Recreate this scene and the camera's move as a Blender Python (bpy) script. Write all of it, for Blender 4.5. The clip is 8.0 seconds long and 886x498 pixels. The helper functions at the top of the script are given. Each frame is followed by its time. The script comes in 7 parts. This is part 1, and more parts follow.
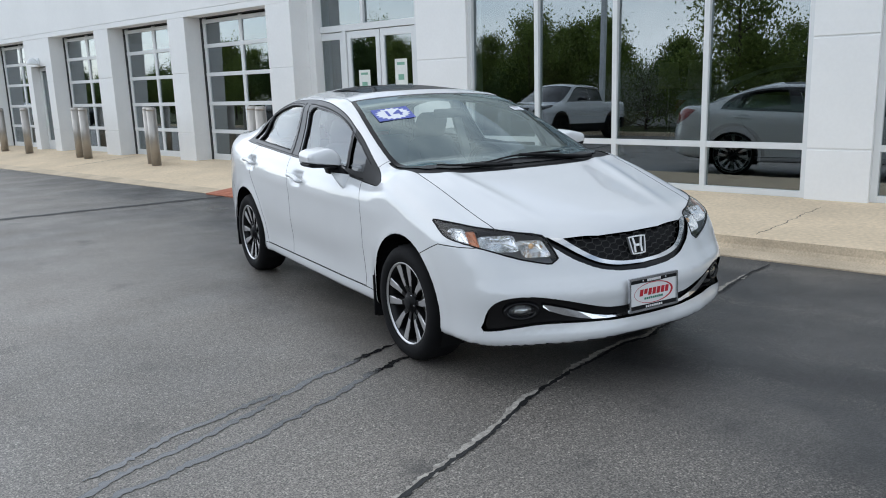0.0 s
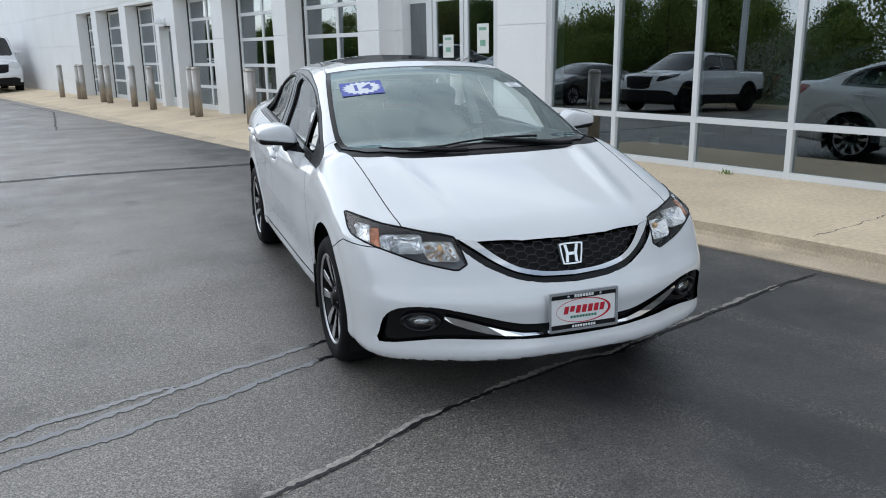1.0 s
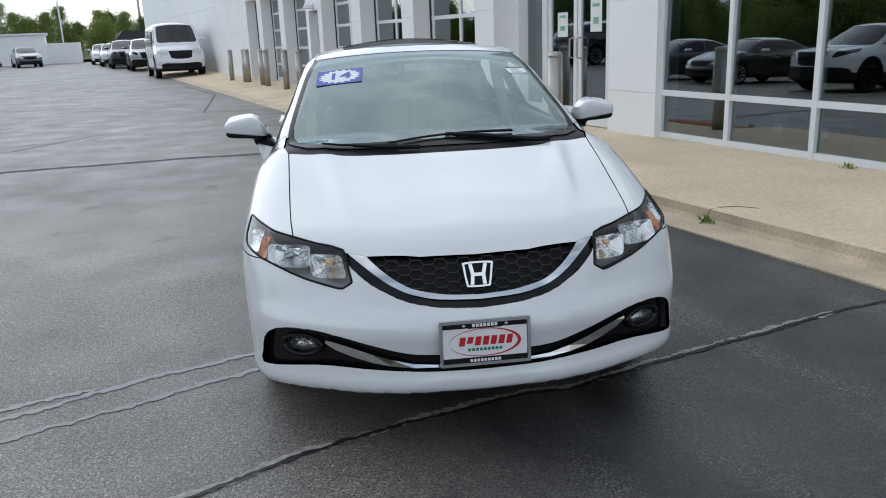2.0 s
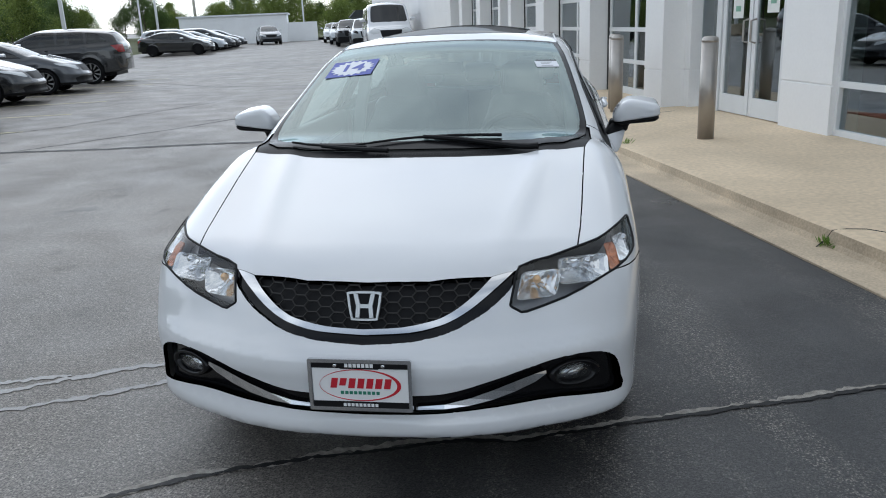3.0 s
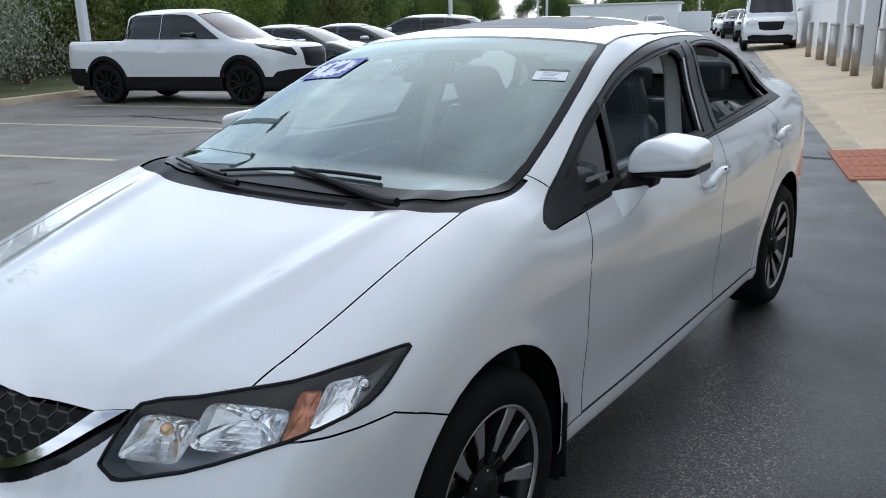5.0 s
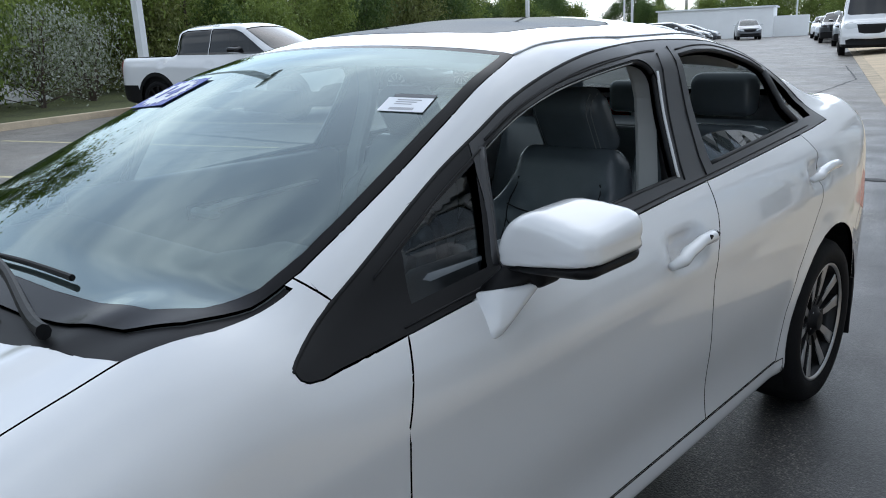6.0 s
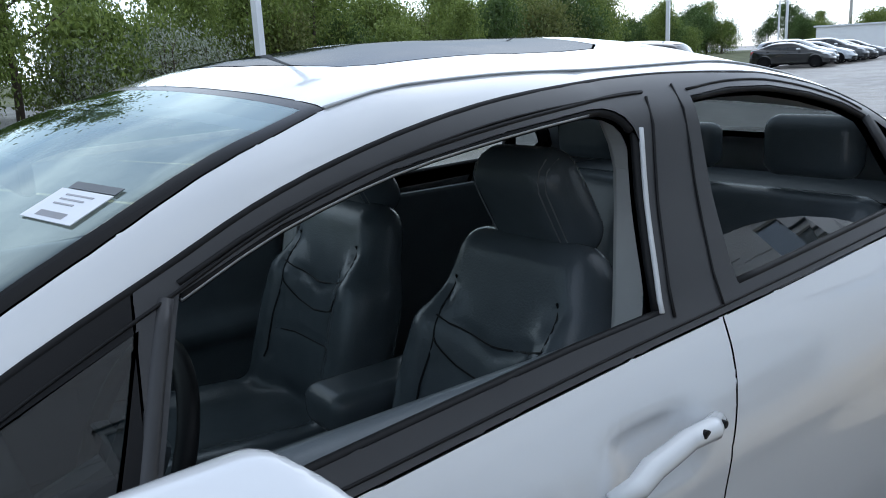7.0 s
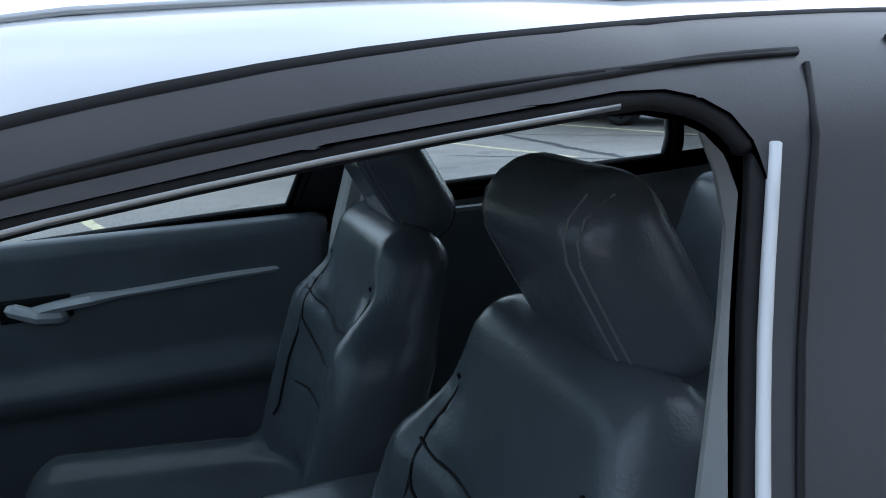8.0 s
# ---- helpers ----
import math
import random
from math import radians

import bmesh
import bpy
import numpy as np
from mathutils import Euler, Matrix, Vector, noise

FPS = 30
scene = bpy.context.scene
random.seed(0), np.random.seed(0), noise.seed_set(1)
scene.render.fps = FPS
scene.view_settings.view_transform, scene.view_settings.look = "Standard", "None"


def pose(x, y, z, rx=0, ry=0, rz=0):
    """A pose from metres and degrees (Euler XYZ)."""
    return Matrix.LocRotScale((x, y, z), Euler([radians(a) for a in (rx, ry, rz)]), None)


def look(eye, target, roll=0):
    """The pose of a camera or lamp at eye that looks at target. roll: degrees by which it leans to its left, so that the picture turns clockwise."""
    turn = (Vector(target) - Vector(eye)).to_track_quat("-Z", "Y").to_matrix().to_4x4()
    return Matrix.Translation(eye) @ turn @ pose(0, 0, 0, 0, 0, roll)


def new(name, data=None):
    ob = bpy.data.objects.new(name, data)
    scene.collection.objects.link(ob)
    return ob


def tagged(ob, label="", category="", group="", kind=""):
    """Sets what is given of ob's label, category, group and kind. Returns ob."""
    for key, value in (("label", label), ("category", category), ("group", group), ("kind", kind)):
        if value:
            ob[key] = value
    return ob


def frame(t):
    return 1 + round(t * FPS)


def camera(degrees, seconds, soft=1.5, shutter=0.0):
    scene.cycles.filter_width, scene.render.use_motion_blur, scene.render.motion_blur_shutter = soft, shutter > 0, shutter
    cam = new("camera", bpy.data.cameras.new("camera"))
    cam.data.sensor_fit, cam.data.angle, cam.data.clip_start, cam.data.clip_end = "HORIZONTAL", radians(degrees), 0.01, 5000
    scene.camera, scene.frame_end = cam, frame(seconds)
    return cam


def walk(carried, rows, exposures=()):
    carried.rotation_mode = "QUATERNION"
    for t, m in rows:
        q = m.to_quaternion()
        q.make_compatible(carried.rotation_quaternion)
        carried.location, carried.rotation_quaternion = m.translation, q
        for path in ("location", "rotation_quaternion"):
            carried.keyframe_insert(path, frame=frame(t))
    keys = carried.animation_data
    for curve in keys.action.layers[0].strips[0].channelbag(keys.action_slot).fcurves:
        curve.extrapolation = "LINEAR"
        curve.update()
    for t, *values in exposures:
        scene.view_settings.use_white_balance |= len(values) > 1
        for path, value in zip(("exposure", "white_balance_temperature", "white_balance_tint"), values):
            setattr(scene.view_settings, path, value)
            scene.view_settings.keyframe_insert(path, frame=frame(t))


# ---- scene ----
cam = camera(58.5, 8.0, soft=1.0)
PATH = [
    (0, (-2.76, -4.95, 1.464), (-1.763, -3.265, 1.052), -1.93),
    (0.5, (-2.209, -4.991, 1.488), (-1.363, -3.236, 1.034), -1.19),
    (1, (-1.612, -5.005, 1.496), (-0.947, -3.184, 1.005), -0.98),
    (1.2, (-1.377, -4.971, 1.47), (-0.787, -3.127, 0.968), -1.13),
    (2.3, (-0.11, -4.73, 1.494), (-0.028, -2.804, 0.962), -2.3),
    (2.5, (0.103, -4.632, 1.463), (0.084, -2.706, 0.924), -2.12),
    (3, (0.619, -4.411, 1.497), (0.312, -2.514, 0.941), -2.45),
    (3.5, (1.1, -4.146, 1.493), (0.512, -2.322, 0.922), -2.58),
    (4, (1.459, -3.757, 1.472), (0.626, -2.024, 0.917), -2.39),
    (4.5, (1.741, -3.332, 1.476), (0.722, -1.704, 0.918), -2.08),
    (4.6, (1.799, -3.236, 1.471), (0.745, -1.631, 0.91), -2.35),
    (4.7, (1.811, -3.13, 1.46), (0.73, -1.543, 0.902), -2.03),
    (5.8, (1.775, -1.874, 1.437), (0.489, -0.437, 0.905), -2.4),
    (6, (1.736, -1.654, 1.41), (0.416, -0.245, 0.89), -2.5),
    (6.5, (1.632, -1.131, 1.413), (0.202, 0.179, 0.923), -2.7),
    (7, (1.504, -0.654, 1.413), (-0.054, 0.511, 0.951), -2.9),
    (7.2, (1.418, -0.476, 1.387), (-0.196, 0.611, 0.927), -4.2),
    (7.5, (1.285, -0.246, 1.39), (-0.413, 0.715, 0.951), -2.8),
    (8, (1.056, 0.029, 1.356), (-0.768, 0.685, 0.864), -2.2),
]
walk(cam, [(t, look(eye, target, roll)) for t, eye, target, roll in PATH],
     [(0.0, 0.26, 6350, 10), (2.5, 0.06, 6350, 10), (4.5, 0.10, 6200, 10), (6.5, 0.28, 6120, 10), (7.0, 0.34, 5900, 10), (7.5, 0.55, 5750, 10), (8.0, 0.84, 5600, 10)])

# ---- light ----
SUN_ELEVATION, SUN_HEADING = 42.0, 326.0
world = bpy.data.worlds.new("overcast_sky")
scene.world = world
world.use_nodes = True
wn, wl = world.node_tree.nodes, world.node_tree.links
background = wn["Background"]
sky = wn.new("ShaderNodeTexSky")
sky.sky_type, sky.sun_disc = "NISHITA", False
sky.sun_elevation, sky.sun_rotation = radians(SUN_ELEVATION), radians(SUN_HEADING)
coord = wn.new("ShaderNodeTexCoord")
stretch = wn.new("ShaderNodeMapping")
stretch.inputs["Scale"].default_value = (1.0, 1.0, 2.6)
cloud = wn.new("ShaderNodeTexNoise")
cloud.inputs["Scale"].default_value, cloud.inputs["Detail"].default_value, cloud.inputs["Roughness"].default_value = 2.4, 8.0, 0.55
cover = wn.new("ShaderNodeValToRGB")
cover.color_ramp.elements[0].position, cover.color_ramp.elements[0].color = 0.34, (0.45, 0.45, 0.45, 1)
cover.color_ramp.elements[1].position, cover.color_ramp.elements[1].color = 0.66, (1, 1, 1, 1)
grey = wn.new("ShaderNodeValToRGB")
grey.color_ramp.elements[0].position, grey.color_ramp.elements[0].color = 0.36, (4.4, 5.2, 6.1, 1)
grey.color_ramp.elements[1].position, grey.color_ramp.elements[1].color = 0.66, (9.0, 9.6, 10.1, 1)
blend = wn.new("ShaderNodeMixRGB")
wl.new(coord.outputs["Generated"], stretch.inputs["Vector"])
wl.new(stretch.outputs["Vector"], cloud.inputs["Vector"])
wl.new(cloud.outputs["Fac"], cover.inputs["Fac"])
wl.new(cloud.outputs["Fac"], grey.inputs["Fac"])
wl.new(cover.outputs["Color"], blend.inputs["Fac"])
wl.new(sky.outputs["Color"], blend.inputs["Color1"])
wl.new(grey.outputs["Color"], blend.inputs["Color2"])
toward = wn.new("ShaderNodeVectorMath")
toward.operation = "NORMALIZE"
aim = wn.new("ShaderNodeVectorMath")
aim.operation = "DOT_PRODUCT"
aim.inputs[1].default_value = (math.sin(radians(SUN_HEADING)) * math.cos(radians(SUN_ELEVATION)), math.cos(radians(SUN_HEADING)) * math.cos(radians(SUN_ELEVATION)), math.sin(radians(SUN_ELEVATION)))
glow = wn.new("ShaderNodeMapRange")
glow.interpolation_type = "SMOOTHSTEP"
for key, value in (("From Min", 0.55), ("From Max", 1.0), ("To Min", 0.95), ("To Max", 1.45)):
    glow.inputs[key].default_value = value
veil = wn.new("ShaderNodeVectorMath")
veil.operation = "SCALE"
wl.new(coord.outputs["Generated"], toward.inputs[0])
wl.new(toward.outputs["Vector"], aim.inputs[0])
wl.new(aim.outputs["Value"], glow.inputs["Value"])
height = wn.new("ShaderNodeSeparateXYZ")
haze = wn.new("ShaderNodeMapRange")
for key, value in (("From Min", 0.0), ("From Max", 0.9), ("To Min", 1.36), ("To Max", 0.62)):
    haze.inputs[key].default_value = value
both = wn.new("ShaderNodeMath")
both.operation = "MULTIPLY"
wl.new(toward.outputs["Vector"], height.inputs["Vector"])
wl.new(height.outputs["Z"], haze.inputs["Value"])
wl.new(glow.outputs["Result"], both.inputs[0])
wl.new(haze.outputs["Result"], both.inputs[1])
wl.new(blend.outputs["Color"], veil.inputs[0])
wl.new(both.outputs["Value"], veil.inputs["Scale"])
wl.new(veil.outputs["Vector"], background.inputs["Color"])
background.inputs["Strength"].default_value = 0.145

sun = new("sun", bpy.data.lights.new("sun", "SUN"))
sun.data.energy, sun.data.angle, sun.data.color = 0.5, radians(150), (1.0, 0.97, 0.92)
h = radians(SUN_HEADING)
sun.matrix_world = look((0, 0, 20), (-20 * math.sin(h) / math.tan(radians(SUN_ELEVATION)), -20 * math.cos(h) / math.tan(radians(SUN_ELEVATION)), 0))


# ---- materials ----
def material(name, colour, rough=0.5, metal=0.0, vary=0.0, scale=8.0, bump=0.0, bump_scale=60.0, fine=0.0, coat=0.0,
             transmission=0.0, ior=1.45, emission=0.0, alpha=1.0, spec=0.5, rough_vary=0.0):
    """A node material: base colour varied at two scales, with a fine bump."""
    m = bpy.data.materials.new(name)
    m.use_nodes = True
    nodes, links = m.node_tree.nodes, m.node_tree.links
    b = nodes["Principled BSDF"]
    b.inputs["Base Color"].default_value = (*colour, 1)
    b.inputs["Roughness"].default_value, b.inputs["Metallic"].default_value = rough, metal
    b.inputs["Coat Weight"].default_value, b.inputs["Coat Roughness"].default_value = coat, 0.03
    b.inputs["Transmission Weight"].default_value, b.inputs["IOR"].default_value = transmission, ior
    b.inputs["Alpha"].default_value, b.inputs["Specular IOR Level"].default_value = alpha, spec
    if emission:
        b.inputs["Emission Color"].default_value, b.inputs["Emission Strength"].default_value = (*colour, 1), emission
    tc = nodes.new("ShaderNodeTexCoord")
    if vary or fine or rough_vary:
        n1 = nodes.new("ShaderNodeTexNoise")
        n1.inputs["Scale"].default_value, n1.inputs["Detail"].default_value = scale, 5
        n2 = nodes.new("ShaderNodeTexNoise")
        n2.inputs["Scale"].default_value, n2.inputs["Detail"].default_value = scale * 30, 2
        for n in (n1, n2):
            links.new(tc.outputs["Object"], n.inputs["Vector"])
        value = colour
        for n, amount in ((n1, vary), (n2, fine)):
            if amount:
                span = nodes.new("ShaderNodeMapRange")
                span.inputs["From Min"].default_value, span.inputs["From Max"].default_value = 0.3, 0.7
                span.inputs["To Min"].default_value, span.inputs["To Max"].default_value = 1 - amount, 1 + amount
                links.new(n.outputs["Fac"], span.inputs["Value"])
                mul = nodes.new("ShaderNodeVectorMath")
                mul.operation = "SCALE"
                links.new(span.outputs["Result"], mul.inputs["Scale"])
                if isinstance(value, tuple):
                    mul.inputs[0].default_value = value
                else:
                    links.new(value, mul.inputs[0])
                value = mul.outputs["Vector"]
        if not isinstance(value, tuple):
            links.new(value, b.inputs["Base Color"])
        if rough_vary:
            span = nodes.new("ShaderNodeMapRange")
            span.inputs["From Min"].default_value, span.inputs["From Max"].default_value = 0.3, 0.7
            span.inputs["To Min"].default_value, span.inputs["To Max"].default_value = rough - rough_vary, rough + rough_vary
            links.new(n1.outputs["Fac"], span.inputs["Value"])
            links.new(span.outputs["Result"], b.inputs["Roughness"])
    if bump:
        n3 = nodes.new("ShaderNodeTexNoise")
        n3.inputs["Scale"].default_value, n3.inputs["Detail"].default_value = bump_scale, 4
        links.new(tc.outputs["Object"], n3.inputs["Vector"])
        bp = nodes.new("ShaderNodeBump")
        bp.inputs["Strength"].default_value, bp.inputs["Distance"].default_value = bump, 0.01
        links.new(n3.outputs["Fac"], bp.inputs["Height"])
        links.new(bp.outputs["Normal"], b.inputs["Normal"])
    return m


def glass(name, tint, rough=0.0, front=0.05, sheen=(1, 1, 1)):
    """Thin clear glass: passes light straight on, tinted, and mirrors more at flat angles."""
    m = bpy.data.materials.new(name)
    m.use_nodes = True
    nodes, links = m.node_tree.nodes, m.node_tree.links
    nodes.remove(nodes["Principled BSDF"])
    facing = nodes.new("ShaderNodeLayerWeight")
    facing.inputs["Blend"].default_value = 0.5
    steep = nodes.new("ShaderNodeMath")
    steep.operation = "POWER"
    steep.inputs[1].default_value = 4.5
    gloss = nodes.new("ShaderNodeMapRange")
    gloss.inputs["To Min"].default_value, gloss.inputs["To Max"].default_value = front, 1.0
    links.new(facing.outputs["Facing"], steep.inputs[0])
    links.new(steep.outputs["Value"], gloss.inputs["Value"])
    through_it, mirror, mix = nodes.new("ShaderNodeBsdfTransparent"), nodes.new("ShaderNodeBsdfGlossy"), nodes.new("ShaderNodeMixShader")
    through_it.inputs["Color"].default_value = (*tint, 1)
    mirror.inputs["Roughness"].default_value, mirror.inputs["Color"].default_value = rough, (*sheen, 1)
    links.new(gloss.outputs["Result"], mix.inputs["Fac"])
    links.new(through_it.outputs["BSDF"], mix.inputs[1])
    links.new(mirror.outputs["BSDF"], mix.inputs[2])
    links.new(mix.outputs["Shader"], nodes["Material Output"].inputs["Surface"])
    return m


PAINT = material("pearl_white_paint", (0.69, 0.70, 0.715), 0.25, coat=1.0, vary=0.01, scale=3)
WALL = material("white_panel", (0.83, 0.835, 0.835), 0.7, vary=0.035, scale=0.9, fine=0.012, bump=0.025, bump_scale=160)
SIDEWALK = material("concrete", (0.70, 0.565, 0.40), 0.9, vary=0.13, scale=0.8, fine=0.10, bump=0.25, bump_scale=140)
KERB = material("kerb_concrete", (0.58, 0.475, 0.345), 0.9, vary=0.2, scale=2.0, fine=0.14, bump=0.35, bump_scale=90)
ALU = material("white_aluminium", (0.72, 0.74, 0.75), 0.4, vary=0.03, scale=2)
STEEL = material("brushed_steel", (0.42, 0.395, 0.365), 0.48, metal=1.0, vary=0.08, scale=6, bump=0.05, bump_scale=300)
BLACK = material("black_plastic", (0.010, 0.010, 0.011), 0.45, vary=0.1, scale=20, bump=0.04, bump_scale=400, spec=0.16)
FRIT = material("black_glass_border", (0.007, 0.007, 0.008), 0.22, spec=0.14)
GLOSS_BLACK = material("gloss_black", (0.006, 0.006, 0.007), 0.12, spec=0.32)
TYRE = material("rubber", (0.009, 0.009, 0.010), 0.75, vary=0.15, scale=14, bump=0.15, bump_scale=120, spec=0.15)
CHROME = material("chrome", (0.66, 0.67, 0.69), 0.10, metal=1.0)
WINDOW = glass("window_glass", (0.50, 0.56, 0.54), front=0.22, sheen=(0.90, 0.95, 1.0))
SCREEN_GLASS = glass("windscreen_glass", (0.58, 0.66, 0.64), front=0.25, sheen=(0.60, 0.70, 0.70))
CAR_GLASS = glass("car_glass", (0.84, 0.90, 0.88), front=0.08)
TINTED = glass("tinted_glass", (0.30, 0.33, 0.33), front=0.08)
# The cabin's darkness is put into this tint; the glass itself is clear.
SMALL_PANE = glass("cabin_shade_glass", (0.16, 0.18, 0.19), front=0.05)
VEHICLE_GLASS = glass("dark_vehicle_glass", (0.16, 0.18, 0.19), front=0.06)
TACTILE = material("red_clay_tile", (0.46, 0.175, 0.105), 0.85, vary=0.14, scale=5, fine=0.1)
LINE_WHITE = material("worn_white_paint", (0.62, 0.62, 0.60), 0.8, vary=0.2, scale=9, fine=0.25, bump=0.2, bump_scale=120)
LINE_YELLOW = material("worn_yellow_paint", (0.60, 0.54, 0.34), 0.8, vary=0.25, scale=9, fine=0.25, bump=0.2, bump_scale=120)
SEALANT = material("shiny_sealant", (0.012, 0.012, 0.013), 0.17, vary=0.3, scale=14, bump=0.12, bump_scale=40, ior=1.75, spec=0.5)
TAR = material("crack_tar", (0.010, 0.010, 0.011), 0.6, vary=0.3, scale=14, bump=0.3, bump_scale=70)
CRUMB = material("crumbled_stone", (0.36, 0.335, 0.30), 0.95, vary=0.35, scale=30, fine=0.3, bump=0.5, bump_scale=120)
# On the room shells this near-black tone holds the dimness behind the glass.
DARK_ROOM = material("dim_shade_grey", (0.042, 0.045, 0.047), 0.8, vary=0.1, scale=1.5)


# ---- building helpers ----
SITE = pose(0, 0, 0, 0, 0, 17.37)      # local x: into the building, local y: along it


def mesh_of(name, bm, mat, smooth=False):
    me = bpy.data.meshes.new(name)
    bm.to_mesh(me)
    bm.free()
    for m in (mat if isinstance(mat, (list, tuple)) else [mat]):
        me.materials.append(m)
    if smooth:
        for p in me.polygons:
            p.use_smooth = True
    return me


def part(name, bm, mat, parent=None, label="", smooth=False, m=None):
    """Links a bmesh as one mesh object, under its thing or part."""
    ob = new(name, mesh_of(name, bm, mat, smooth) if isinstance(bm, bmesh.types.BMesh) else bm)
    if parent:
        ob.parent = parent
    if m is not None:
        ob.matrix_basis = m
    if label:
        ob["label"] = label
    return ob


def thing(name, m, label, category, group="", kind=""):
    ob = new(name)
    ob.matrix_basis = m
    ob.empty_display_size = 0.1
    return tagged(ob, label, category, group, kind)


def box(bm, lo, hi, bevel=0.0, m=None):
    """Adds a box between two corners, with bevelled edges."""
    lo, hi = Vector(lo), Vector(hi)
    mat = Matrix.LocRotScale((lo + hi) / 2, None, hi - lo)
    made = bmesh.ops.create_cube(bm, size=1, matrix=mat if m is None else m @ mat)
    vs = made["verts"]
    if bevel:
        edges = {e for v in vs for e in v.link_edges}
        bmesh.ops.bevel(bm, geom=list(edges), offset=bevel, segments=2, affect="EDGES", profile=0.6)
    return bm


def boxes(*items, bevel=0.0):
    bm = bmesh.new()
    for lo, hi in items:
        box(bm, lo, hi, bevel)
    return bm


def lathe(bm, profile, seg=24, m=Matrix(), close=True):
    """Turns (radius, height) pairs about local z."""
    rings = []
    for r, z in profile:
        rings.append([bm.verts.new(m @ Vector((r * math.cos(k * math.tau / seg), r * math.sin(k * math.tau / seg), z))) for k in range(seg)])
    for p, q in zip(rings, rings[1:]):
        for k in range(seg):
            bm.faces.new((p[k], p[(k + 1) % seg], q[(k + 1) % seg], q[k]))
    if close:
        bm.faces.new(list(reversed(rings[0])))
        bm.faces.new(rings[-1])
    return bm


def prism(bm, outline, depth, m=Matrix()):
    """A plate of the 2D outline (x, y) from z = 0 to depth."""
    low = [bm.verts.new(m @ Vector((x, y, 0))) for x, y in outline]
    top = [bm.verts.new(m @ Vector((x, y, depth))) for x, y in outline]
    n = len(outline)
    bm.faces.new(list(reversed(low)))
    bm.faces.new(top)
    for i in range(n):
        bm.faces.new((low[i], low[(i + 1) % n], top[(i + 1) % n], top[i]))
    return bm


def tube(bm, path, radius, seg=8, flat=1.0):
    """A tube along points, round or flattened."""
    pts = [Vector(p) for p in path]
    rings = []
    side0 = None
    for i, p in enumerate(pts):
        way = (pts[min(i + 1, len(pts) - 1)] - pts[max(i - 1, 0)]).normalized()
        up = Vector((0, 0, 1)) if abs(way.z) < 0.95 else Vector((1, 0, 0))
        side = way.cross(up).normalized()
        if side0 is not None and side.dot(side0) < 0:
            side = -side
        side0 = side
        rise = side.cross(way).normalized()
        r = radius[i] if isinstance(radius, (list, tuple)) else radius
        rings.append([bm.verts.new(p + side * r * math.cos(k * math.tau / seg) + rise * r * flat * math.sin(k * math.tau / seg)) for k in range(seg)])
    for a, b in zip(rings, rings[1:]):
        for k in range(seg):
            bm.faces.new((a[k], a[(k + 1) % seg], b[(k + 1) % seg], b[k]))
    bm.faces.new(list(reversed(rings[0])))
    bm.faces.new(rings[-1])
    bmesh.ops.recalc_face_normals(bm, faces=bm.faces)
    return bm


